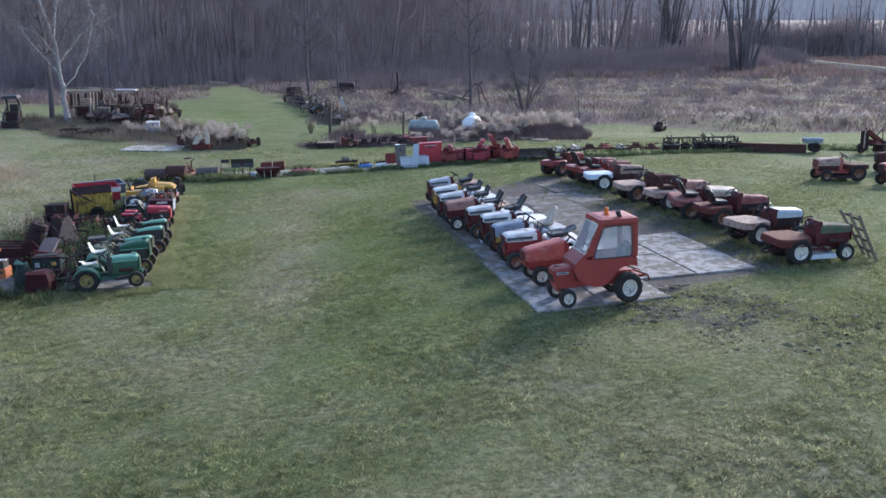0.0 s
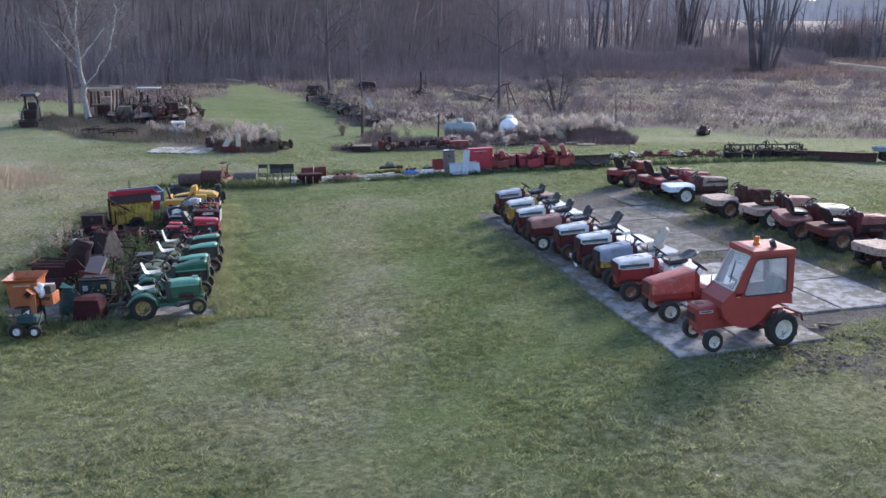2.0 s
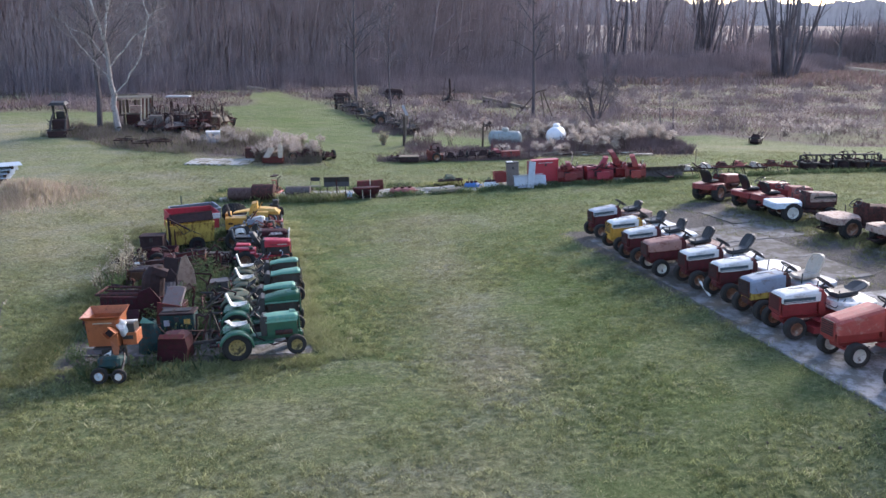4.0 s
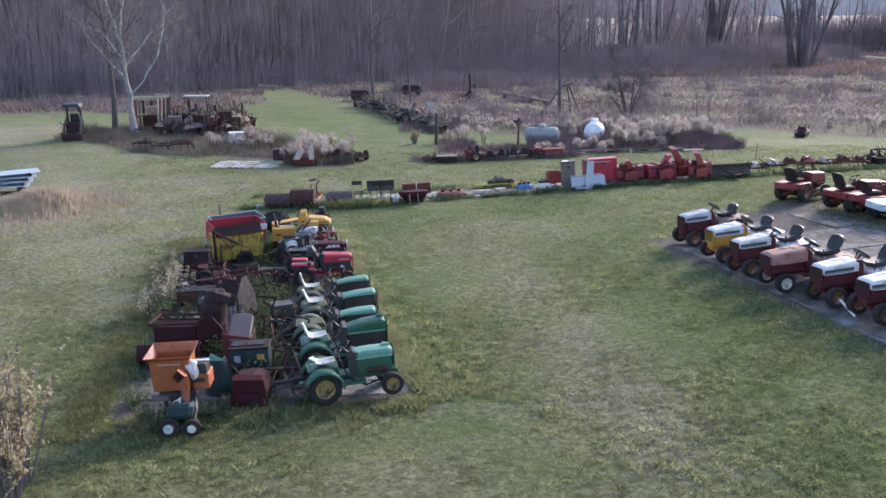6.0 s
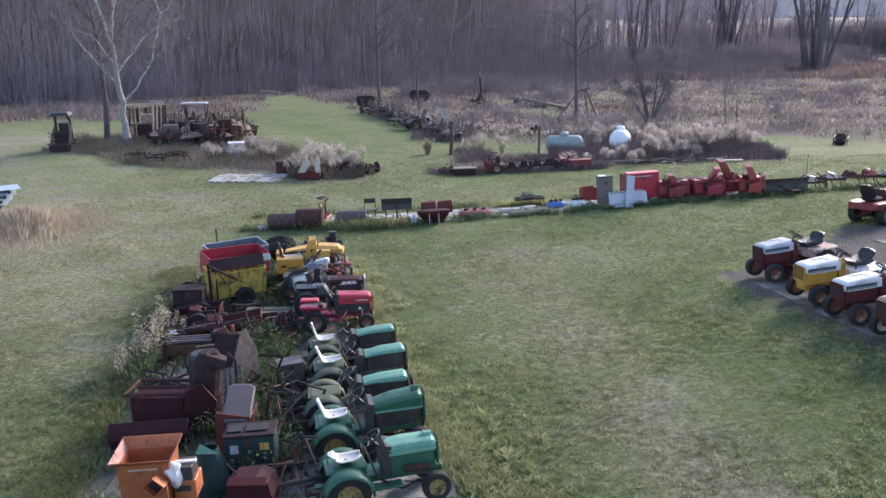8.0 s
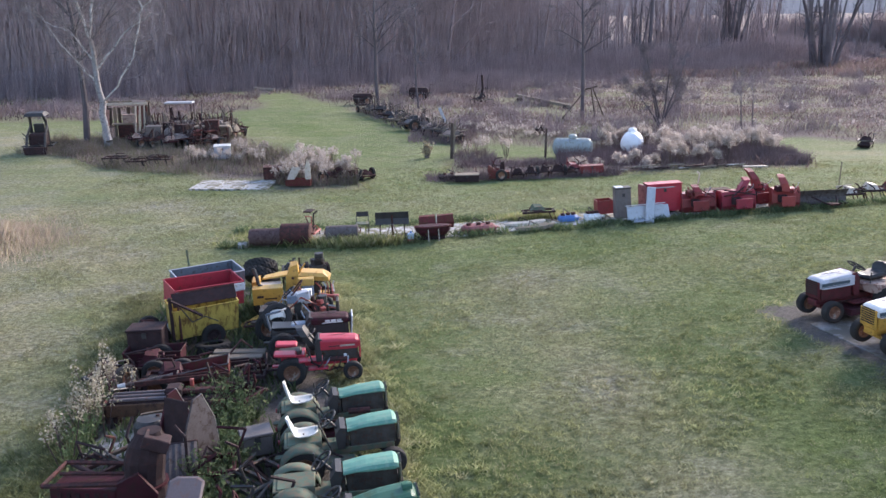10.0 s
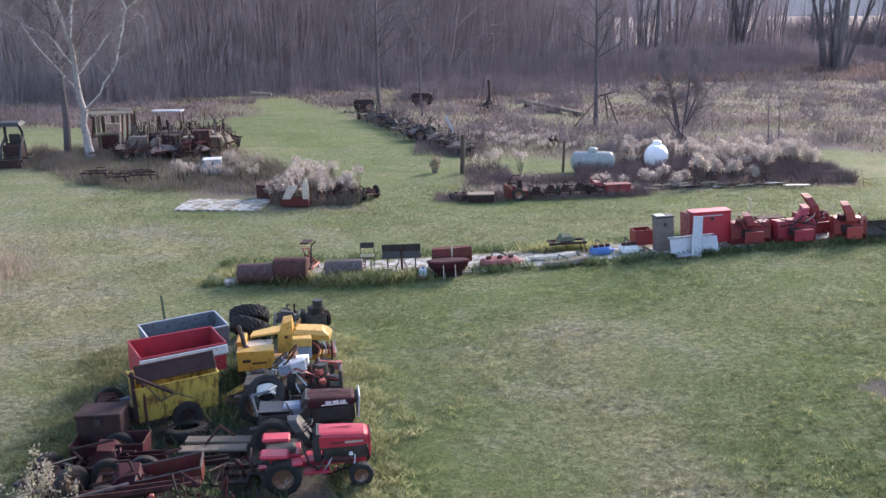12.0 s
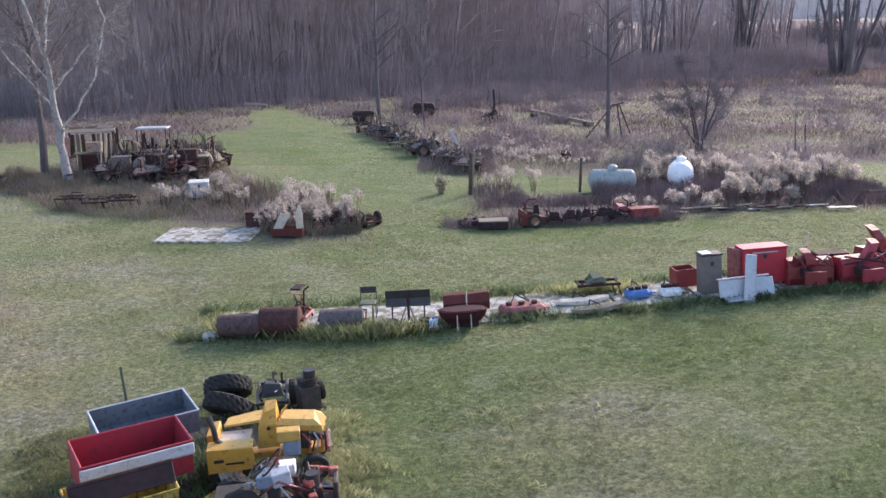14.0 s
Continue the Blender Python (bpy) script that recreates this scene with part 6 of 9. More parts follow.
def snow_blower(x, y, head, w, seed, label, material="red", chute_lean=20, ch=1.0):
    """Single-stage snow thrower head with a discharge chute."""
    r = random.Random(seed)
    T = thing("snow_blower", on_ground(x, y, head, 0.02), label, "snow blower", "red snow blowers on the strip")
    shell = [(0.28, 0.02), (0.28, 0.08), (0.1, 0.12), (-0.02, 0.3), (0.05, 0.52), (0.3, 0.58), (0.3, 0.62), (0.0, 0.6), (-0.12, 0.45), (-0.14, 0.2), (-0.05, 0.02)]
    part("housing", prism(shell, -w / 2, w / 2), material, T)
    for s in (-1, 1):
        part("end_plate", prism([(0.34, 0.0), (0.36, 0.4), (0.3, 0.62), (0, 0.64), (-0.14, 0.5), (-0.16, 0.1), (-0.05, 0)], s * w / 2, s * (w / 2 + 0.03)), material, T)
    bm = cyl((0.12, -w / 2, 0.3), (0.12, w / 2, 0.3), 0.03)
    for k in range(10):
        a = k * 0.9
        box((0.12 + 0.1 * math.cos(a), -w / 2 + w * (k + 0.5) / 10, 0.3 + 0.1 * math.sin(a)), (0.16, 0.03, 0.04), (0, -math.degrees(a), 20), bevel=0, bm=bm)
    part("auger", bm, material, T)
    t = math.tan(radians(chute_lean))
    bm = loft([[(-0.12 + dx, dy, 0.55) for dx, dy in ((-0.11, -0.12), (0.11, -0.12), (0.11, 0.12), (-0.11, 0.12))],
               [(-0.12 + dx, dy + 0.25 * t, 0.55 + 0.30 * ch) for dx, dy in ((-0.1, -0.11), (0.08, -0.11), (0.08, 0.11), (-0.1, 0.11))],
               [(-0.05 + dx, dy + 0.55 * t, 0.55 + 0.53 * ch) for dx, dy in ((-0.09, -0.1), (0.06, -0.1), (0.06, 0.1), (-0.09, 0.1))],
               [(0.1 + dx, dy + 0.6 * t, 0.55 + 0.61 * ch) for dx, dy in ((-0.05, -0.1), (0.05, -0.1), (0.05, 0.1), (-0.05, 0.1))]])
    part("chute", bm, material, T)
    part("gearbox", box((-0.25, 0.12, 0.35), (0.26, 0.24, 0.2)), "dark_rust", T)
    bm = box((-0.42, 0, 0.2), (0.5, 0.06, 0.06))
    box((-0.5, 0, 0.3), (0.08, w * 0.5, 0.3), bm=bm)
    part("mounting_frame", bm, material, T)
    for k in range(4):
        part("lift_bar", rods([(-0.1 - 0.1 * k, r.uniform(-w / 2, w / 2), 0.5), (-0.3 + r.uniform(-0.1, 0.25), r.uniform(-w / 2, w / 2), r.uniform(0.55, 0.78))], 0.022, 5), r.choice(["rust_red", material, "dark_rust"]), T)
    part("bearing_box", box((-0.1, r.uniform(-0.3, 0.3), 0.64), (0.2, 0.26, 0.16), (0, r.uniform(-15, 15), 20)), r.choice(["rust_red", "maroon"]), T)
    part("crank", rods([(-0.1, -0.2, 0.55), (-0.5, -0.25, 0.8), (-0.55, -0.25, 0.88)], 0.012, 5), "galv", T)


def mower_deck(x, y, head, w, d, material, label, engine=True):
    T = thing("mower_deck", on_ground(x, y, head, 0.05), label, "mower deck", "mower decks on the strip")
    pts = [(-w / 2, -d * 0.3), (-w * 0.3, -d / 2), (w * 0.3, -d / 2), (w / 2, -d * 0.3), (w / 2, d * 0.3), (w * 0.3, d / 2), (-w * 0.3, d / 2), (-w / 2, d * 0.3)]
    part("shell", loft([[(a, b, 0.02) for a, b in pts], [(a * 0.98, b * 0.98, 0.12) for a, b in pts], [(a * 0.82, b * 0.78, 0.18) for a, b in pts]]), material, T)
    for s in (-1, 0, 1):
        part("pulley", cyl((s * w * 0.28, 0, 0.17), (s * w * 0.28, 0, 0.25), 0.07, n=12), "rust", T)
    part("discharge", box((w * 0.52, 0, 0.08), (0.2, d * 0.4, 0.03), (0, 12, 0)), material, T)
    part("hanger", rods([(-w * 0.2, d * 0.3, 0.18), (-w * 0.1, d * 0.5, 0.34), (w * 0.2, d * 0.3, 0.18)], 0.015), "black", T)


# left block, first the corner by the aisle
T = tub(-10.57, 19.04, 4, 0.56, 0.44, 0.5, "orange", "orange", "orange sheet-metal hopper with flared rim and pale hubs", rim=None, z0=0.49, flare=0.02, wheels=False, name="spreader_hopper", cat="hopper")
part("front_lip", loft([[(-0.31, -0.23, 0.985), (0.31, -0.23, 0.985), (0.31, -0.22, 0.985), (-0.31, -0.22, 0.985)], [(-0.34, -0.35, 1.075), (0.34, -0.35, 1.075), (0.34, -0.34, 1.08), (-0.34, -0.34, 1.08)]]), "orange", T)
part("back_lip", loft([[(-0.3, 0.22, 0.98), (0.3, 0.22, 0.98), (0.3, 0.235, 0.98), (-0.3, 0.235, 0.98)], [(-0.36, 0.29, 1.12), (0.36, 0.29, 1.12), (0.36, 0.30, 1.12), (-0.36, 0.30, 1.12)]]), "orange", T)
for s in (-1, 1):
    part("side_lip", loft([[(s * 0.3, -0.23, 0.985), (s * 0.3, 0.22, 0.985), (s * 0.29, 0.22, 0.985), (s * 0.29, -0.23, 0.985)], [(s * 0.36, -0.34, 1.07), (s * 0.36, 0.28, 1.11), (s * 0.35, 0.28, 1.11), (s * 0.35, -0.34, 1.07)]]), "blush" if s < 0 else "orange", T)
# square duct set on edge, with a bent leg under it
part("chute", loft([[(cx + q * dx, yy, cz + q * dz) for dx, dz in ((-1, 0), (0, -1), (1, 0), (0, 1))] + [(cx + q * 0.86 * dx, yy, cz + q * 0.86 * dz) for dx, dz in ((0, 1), (1, 0), (0, -1), (-1, 0))] for cx, cz, yy, q in ((0.17, 0.76, -0.24, 0.12), (0.16, 0.80, -0.46, 0.125))]), "orange", T, "orange sheet-metal chute")
part("chute_throat", box((0.17, -0.33, 0.77), (0.15, 0.02, 0.15), (0, 45, 0), bevel=0), "dark_rust", T)
part("chute_leg", loft([[(0.16, -0.4, 0.68), (0.3, -0.4, 0.78), (0.3, -0.36, 0.78), (0.16, -0.36, 0.68)], [(0.2, -0.44, 0.48), (0.31, -0.42, 0.5), (0.31, -0.39, 0.5), (0.2, -0.4, 0.48)], [(0.26, -0.5, 0.24), (0.29, -0.5, 0.24), (0.29, -0.47, 0.24), (0.26, -0.47, 0.24)]]), "orange", T)
for px, rr, hub in ((0.06, 0.15, "pale_blue"), (0.40, 0.13, "white")):
    wheel(T, px, -0.84, rr, 0.1, "rim_rust", lean=pose(px, -0.84, rr, 0, 0, 12))
    part("hub_cap", cyl((px, -0.895, rr), (px, -0.905, rr), rr * 0.5, rr * 0.4, n=14), hub, T)
part("axle", cyl((0.0, -0.8, 0.14), (0.46, -0.8, 0.14), 0.02), "black", T)
part("undercarriage", box((0.05, -0.1, 0.42), (0.5, 0.4, 0.12)), "black", T)
# dark teal box added for the shadowy mass between hopper and wheels
part("gear_case", box((0.2, -0.5, 0.29), (0.4, 0.5, 0.22), (-14, 0, 0), bevel=0.05), "teal", T)
for px in (0.02, 0.42):
    part("strut", rods([(px * 0.8, -0.2, 0.42), (px, -0.55, 0.3), (px, -0.8, 0.14)], 0.022, 5), "black", T)
for sx in (-0.2, 0.26):
    part("leg", box((sx, 0.1, 0.2), (0.05, 0.05, 0.42), bevel=0), "black", T)
part("guard_plate", box((-0.17, -0.3, 0.42), (0.26, 0.02, 0.1), (-20, 0, 0), bevel=0), "seat_grey", T)
part("tag", prism([(-0.08, 0.0), (0.08, 0.1), (0.06, -0.04), (0.02, 0.04)], -0.004, 0.004), "white", T, m=pose(0.12, -0.5, 0.4, 0, 0, 0))
part("engine_box", box((0.44, 0.0, 0.6), (0.26, 0.36, 0.24)), "orange", T)
part("engine_top", box((0.43, -0.02, 0.8), (0.22, 0.3, 0.18)), "black", T)
part("engine_rim", box((0.44, -0.02, 0.9), (0.25, 0.06, 0.02), bevel=0), "white", T)
part("cowl_slot", box((0.42, -0.185, 0.63), (0.18, 0.012, 0.07), bevel=0), "black", T)
part("label_plate", box((0.0, -0.236, 0.93), (0.34, 0.012, 0.02), (-3, 0, 0), bevel=0), "cream", T)
bm = bmesh.new()
bmesh.ops.create_icosphere(bm, subdivisions=3, radius=0.1)
for v in bm.verts:
    v.co *= 1 + 0.5 * noise.noise(v.co * 14)
    v.co.z *= 1.5
T = thing("plastic_bag", on_ground(-10.24, 18.92, 0, 0.86), "crumpled white plastic bag hanging on the hopper", "bag")
part("film", bm, "plastic_white", T)
T = thing("auger_housing", on_ground(-9.47, 19.45, -4, 0.02) @ Matrix.Diagonal((0.86, 0.86, 0.9, 1)), "dark maroon boxy auger hood with bent skirts", "machine")
part("hood", prism([(-0.3, 0.04), (0.3, 0.04), (0.34, 0.3), (0.3, 0.52), (0.12, 0.6), (-0.24, 0.56), (-0.32, 0.34)], -0.2, 0.22), "maroon", T)
part("skirt", prism([(-0.36, 0.02), (-0.32, 0.24), (-0.1, 0.3), (0.24, 0.26), (0.38, 0.02)], -0.27, -0.24), "maroon", T)
part("bent_lip", box((0.02, -0.24, 0.57), (0.56, 0.14, 0.02), (24, 0, 0)), "rust_red", T)
part("belt_cover", box((-0.34, 0.02, 0.3), (0.05, 0.34, 0.4), (0, 8, 0)), "dark_rust", T)
part("handle", rods([(-0.2, 0.0, 0.55), (-0.34, -0.05, 0.76), (-0.22, -0.1, 0.82)], 0.016, 5), "dark_rust", T)
T = crate(-9.67, 20.41, 4, 0.66, 0.42, 0.46, "teal", "dark teal machine housing with pale label plates", z0=0.18, lid="dark_rust", name="machine_housing", cat="machine")
part("label_plate", box((-0.2, -0.22, 0.48), (0.11, 0.012, 0.12), bevel=0), "grey_white", T)
part("label_plate", box((0.2, -0.22, 0.5), (0.12, 0.012, 0.1), bevel=0), "light_yellow", T)
part("opening", box((0.1, 0, 0.69), (0.3, 0.22, 0.012), bevel=0), "grille", T)
part("opening", box((-0.2, 0, 0.69), (0.2, 0.22, 0.012), bevel=0), "grille", T)
T = thing("discharge_cone", on_ground(-10.13, 19.99, 10, 0.03), "dull teal sheet-metal cone on the concrete", "cone")
part("cone", lathe([(0.26, 0.0), (0.24, 0.2), (0.12, 0.62), (0.11, 0.62), (0.22, 0.2), (0.24, 0.0)], 14), "teal", T, m=pose(0, 0, 0, 90))
part("flap", prism([(-0.16, 0.0), (0.14, -0.03), (-0.1, 0.13)], -0.012, 0.0), "pale_green", T, m=pose(0, -0.12, 0.6, -40, 0, 0))
T = thing("tilted_hopper", on_ground(-10.05, 21.18, 4, 0.03), "mauve-grey tilted panel on a dark red machine", "machine")
part("panel", loft([[(px * k, py * k, z) for px, py in ((-0.2, -0.3), (-0.15, -0.35), (0.15, -0.35), (0.2, -0.3), (0.2, 0.3), (0.12, 0.36), (-0.12, 0.36), (-0.2, 0.3))] for z, k in ((-0.02, 1.0), (0.02, 1.0), (0.035, 0.9))]), "seat_grey", T, m=pose(0.05, 0, 0.72, 26, 4, 0))
part("body", box((0, 0.1, 0.34), (0.5, 0.5, 0.5)), "maroon", T)
part("side_plate", prism([(-0.3, 0.05), (0.3, 0.05), (0.24, 0.62), (-0.22, 0.72)], -0.3, -0.27), "rust_red", T)
T = thing("blower_housing", on_ground(-10.78, 22.11, 12, 0.03), "tall black-brown rounded steel blower housing", "machine")
part("shell", loft([[(0.36 * w * math.cos(a) + dx, 0.34 * w * math.sin(a), z) for a in [2 * math.pi * i / 14 for i in range(14)]] for z, w, dx in ((0.02, 0.7, 0), (0.3, 0.8, 0), (0.6, 0.66, 0.02), (0.85, 0.7, 0.05), (1.05, 0.62, 0.1), (1.2, 0.4, 0.14))]), "dark_rust", T)
part("spout", box((0.22, -0.1, 1.08), (0.32, 0.24, 0.16), (0, 24, 0)), "dark_rust", T)
part("flange", lathe([(0.26, 0), (0.3, 0), (0.3, 0.03), (0.26, 0.03)], 18), "maroon", T, m=pose(0, 0, 0.5, 90))
part("belt_guard", prism([(-0.34, 0.05), (0.1, 0.05), (0.2, 0.5), (0.0, 0.8), (-0.25, 0.7)], -0.33, -0.28), "maroon", T)
T = thing("blower_housing", on_ground(-10.62, 23.42, 62, 0.03), "open grey steel chute with bright worn edges", "machine")
for s in (-1, 1):
    part("side_plate", prism([(-0.3, 0.05), (0.36, 0.05), (0.3, 0.7), (0.1, 1.12), (-0.06, 1.1), (-0.3, 0.6)], s * 0.25, s * 0.22), ("dusty", "maroon")[s > 0], T)
    part("worn_edge", rods([(0.36, s * 0.235, 0.06), (0.3, s * 0.235, 0.7), (0.1, s * 0.235, 1.12)], 0.018, 5), "cream", T)
part("back_plate", box((-0.2, 0, 0.6), (0.03, 0.44, 1.0), (0, 8, 0)), "dark_rust", T)
part("auger", cyl((-0.1, -0.22, 0.3), (-0.1, 0.22, 0.3), 0.12, n=12), "rust", T)
crate(-9.73, 23.65, 20, 0.42, 0.34, 0.3, "grey_panel", "small grey sheet-metal box among weeds", z0=0.1)
T = thing("angle_iron_frame", on_ground(-11.45, 22.15, -6, 0.02), "rusty angle-iron frame over a dark red box", "frame")
part("rim", rods([(-0.48, -0.28, 0.62), (0.48, -0.2, 0.62), (0.46, 0.3, 0.64), (-0.46, 0.26, 0.66), (-0.48, -0.28, 0.62)], 0.03, 5), "rust", T)
part("rail", rods([(-0.4, 0.0, 0.64), (0.42, 0.06, 0.63)], 0.025, 5), "rust", T)
part("body", box((0, 0, 0.36), (0.86, 0.46, 0.4)), "maroon", T)
for k in range(6):
    part("slot", box((-0.3 + 0.12 * k, -0.235, 0.46), (0.05, 0.012, 0.1), bevel=0), "dark_rust", T)
plough_blade(-11.44, 21.43, 97, 1.15, 0.4, "maroon", "dark red curved plough blade")
T = thing("grader_blade", on_ground(-11.47, 25.15, 4, 0.02), "long brown steel grader beam with rails", "blade")
part("beam", box((0, -0.18, 0.26), (1.84, 0.05, 0.2)), "ochre_rust", T)
part("top_plate", box((-0.05, 0.0, 0.365), (1.8, 0.34, 0.02)), "dark_rust", T)
for k, yy in enumerate((-0.12, 0.02, 0.15)):
    part("rail", box((-0.42, yy, 0.41), (0.9, 0.055, 0.05)), "seat_grey", T)
part("rail", box((0.5, 0.06, 0.43), (0.8, 0.12, 0.07)), "rust", T)
part("gear_box", box((0.12, 0.02, 0.46), (0.26, 0.3, 0.18), bevel=0.04), "dark_rust", T)
for k in (-0.8, -0.1, 0.75):
    part("stand", box((k, -0.05, 0.13), (0.07, 0.2, 0.28), bevel=0), "dark_rust", T)
part("end_cap", box((-0.93, -0.1, 0.3), (0.03, 0.2, 0.24)), "rust", T)
part("reflector", box((0.36, 0.2, 0.5), (0.06, 0.06, 0.16)), "hood_orange", T, "orange plastic reflector")
tub(-11.16, 26.3, 10, 0.8, 0.34, 0.26, "rust_red", "maroon", "dull red steel trough among the scrap", rim="dusty", z0=0.2, flare=0.03, tilt=(4, -7), wheels=False, name="steel_trough", cat="trough")
tub(-12.36, 27.25, 3, 1.0, 0.4, 0.3, "maroon", "dark_rust", "dark maroon steel trough before the rusty box", rim="rust", z0=0.12, flare=0.02, wheels=False, name="steel_trough", cat="trough")
T = thing("steel_drum", on_ground(-11.38, 24.1, 0, 0.02), "soot-black rounded steel drum among the scrap", "drum")
part("drum", lathe([(0.001, 0.0), (0.2, 0.0), (0.245, 0.06), (0.255, 0.25), (0.24, 0.42), (0.19, 0.5), (0.001, 0.51)], 20), "black", T, m=pose(0, 0, 0, 90))
part("bung", cyl((0.1, 0.05, 0.5), (0.1, 0.05, 0.53), 0.03, n=8), "dark_rust", T)
scrap(-11.71, 26.26, 10, 41, "dark red frame implement with levers on the concrete", size=0.95, tall=0.5, tines=3)
scrap(-10.95, 24.02, 20, 42, "rusted cultivator frame with wheel among weeds", size=0.9, tall=0.6, wheels=1)
r3 = random.Random(77)
for i, (px, py) in enumerate([(-11.9, 23.3), (-11.2, 23.4), (-10.5, 25.4), (-10.4, 26.5), (-12.3, 25.5), (-10.2, 22.9), (-9.0, 19.9), (-9.3, 21.5), (-9.5, 22.6)]):
    scrap(px, py, r3.uniform(0, 180), 300 + i, "dark maroon rusted linkage tangled among machines", mats=r3.choice([("maroon", "dark_rust", "maroon"), ("dark_rust", "black", "maroon"), ("engine", "dark_rust", "rust")]), size=r3.uniform(0.5, 0.85), tall=r3.uniform(0.5, 1.0), wheels=r3.randint(0, 1), tines=3, cover=False, group="tangled linkages in the left block", dz=0.03)
r7 = random.Random(91)
for i, (px, py, L, hd, z) in enumerate([(-11.4, 25.75, 1.5, 12, 0.42), (-11.2, 26.6, 1.4, 12, 0.3), (-12.0, 26.9, 1.1, 4, 0.3), (-11.0, 23.4, 1.0, 100, 0.3)]):
    T = thing("steel_channel", on_ground(px, py, hd, 0.02), "long rusty steel channel lying across the scrap", "beam", "steel channels on the scrap")
    part("web", box((0, 0, z), (L, 0.13, 0.02), (r7.uniform(-8, 8), r7.uniform(-3, 3), 0), bevel=0), ("rust", "dark_rust", "maroon")[i % 3], T)
    for sd in (-1, 1):
        part("flange", box((0, sd * 0.065, z + 0.03), (L, 0.015, 0.07), bevel=0), ("rust", "dark_rust", "maroon")[i % 3], T)
        part("prop", box((sd * L * 0.4, 0, z / 2), (0.06, 0.06, z), bevel=0), "dark_rust", T)
T = thing("corrugated_sheet", on_ground(-10.55, 22.75, 14, 0.03), "dull grey corrugated sheet leaning among machines", "sheet")
wave = [(-0.24 + 0.04 * j, 0.014 * (j % 2)) for j in range(13)]
part("panel", loft([[(yy, e, zz) for yy, zz in wave] + [(yy, e, zz - 0.006) for yy, zz in wave[::-1]] for e in (-0.3, 0.3)]), "dusty", T, m=pose(0, 0, 0.42, 34, 0, 0))
part("back_rail", box((0, 0.28, 0.3), (0.5, 0.05, 0.6)), "dark_rust", T)
T = thing("steel_pipe", on_ground(-12.00, 25.63, 14, 0.45), "short white-ended pipe lying on rusty rails", "pipe")
part("pipe", cyl((-0.3, 0, 0), (0.45, 0.1, 0.05), 0.03, n=10), "dusty", T)
part("end_cap", cyl((-0.42, -0.015, -0.01), (-0.3, 0, 0), 0.045, n=10), "plastic_white", T)
crate(-12.61, 27.65, 4, 0.64, 0.45, 0.42, "dark_rust", "brown rusty sheet-metal box with flat lid", z0=0.28, lid="dark_rust")
scrap(-12.31, 27.00, 5, 43, "dark red machine with wheels and frame", size=0.9, tall=0.4)
scrap(-12.92, 26.45, 60, 44, "black tangled implement wheels beside weeds", mats=("black", "dark_rust", "dark_rust"), size=0.7, tall=0.4, wheels=3)
T = thing("loose_tyre", on_ground(-11.54, 27.92, 0, 0.0), "black tyre lying flat before the yellow cart", "tyre")
part("tread", tyre_bm(0.34, 0.2, 12), "rubber", T, m=pose(0.02, 0.15, 0.14, 82, 0, 8))
T = thing("plank_ramp", on_ground(-10.95, 27.54, 4, 0.03), "grey weathered ramp planks on steel blocks", "ramp")
for k in range(2):
    part("plank", box((0.02 + 0.04 * k, -0.16 + 0.28 * k, 0.16), (1.0, 0.2, 0.045), (0, 2, -3 * k)), "wood", T)
part("block", box((-0.3, 0, 0.07), (0.14, 0.5, 0.13)), "dark_rust", T)
part("block", box((0.35, 0, 0.07), (0.14, 0.5, 0.13)), "dark_rust", T)
part("jack_handle", rods([(-0.1, -0.1, 0.2), (0.1, 0.1, 0.4), (0.3, 0.1, 0.22)], 0.02), "rust", T)
CARTS = "dump carts in a line"
T = tub(-11.84, 28.63, 30, 1.24, 0.6, 0.60, "old_yellow", "dark_rust", "stained yellow steel dump cart with dark inside", rim="old_yellow", z0=0.32, tilt=(8, 0), group=CARTS, flare=0.02)
part("upper_plate", box((0.02, -0.26, 1.04), (1.24, 0.03, 0.26), (-30, 0, 0)), "dark_rust", T, "dark rusted upper plate")
part("plate_edge", box((0.02, -0.19, 1.165), (1.24, 0.035, 0.03), (-30, 0, 0), bevel=0), "rust", T)
part("tailgate_bar", rods([(-0.7, -0.34, 1.12), (-0.1, -0.46, 0.72)], 0.03, 5), "dark_rust", T)
part("latch_chain", rods([(-0.5, -0.42, 0.95), (-0.3, -0.44, 0.62), (-0.05, -0.46, 0.7), (0.2, -0.45, 0.55)], 0.01, 4), "black", T)
part("side_stake", box((-0.66, -0.33, 0.72), (0.06, 0.08, 0.85)), "dark_rust", T)
part("side_stake", box((-0.52, -0.36, 0.62), (0.04, 0.05, 0.7)), "rust", T)
tub(-12.12, 29.77, 34, 1.46, 0.78, 0.5, "cart_red", "cart_red", "red open dump cart with galvanised front rim", rim="cart_red", z0=0.5, tilt=(6, 2), group=CARTS)
T = thing("galvanised_board", on_ground(-11.86, 29.38, 34, 0.55), "galvanised front board of the red cart", "board")
part("sheet", box((0, 0, 0.35), (1.5, 0.03, 0.15), (-8, 2, 0)), "grey_white", T)
part("lower_edge", box((0, 0.01, 0.27), (1.48, 0.02, 0.03), (-8, 2, 0)), "galv", T)
tub(-12.38, 31.06, 32, 1.45, 0.85, 0.36, "slate", "slate", "blue-grey open dump cart with galvanised rim", rim="galv", z0=0.5, tilt=(4, 0), group=CARTS)
T = thing("fence_post", on_ground(-13.30, 32.71, 0, -0.02, 1), "dark green steel fence post", "post")
part("post", box((0, 0, 0.5), (0.05, 0.035, 1.0), (0, -3, 0)), "dusty_green", T)
part("spade", box((0, 0, 0.1), (0.14, 0.02, 0.18), bevel=0), "dusty_green", T)
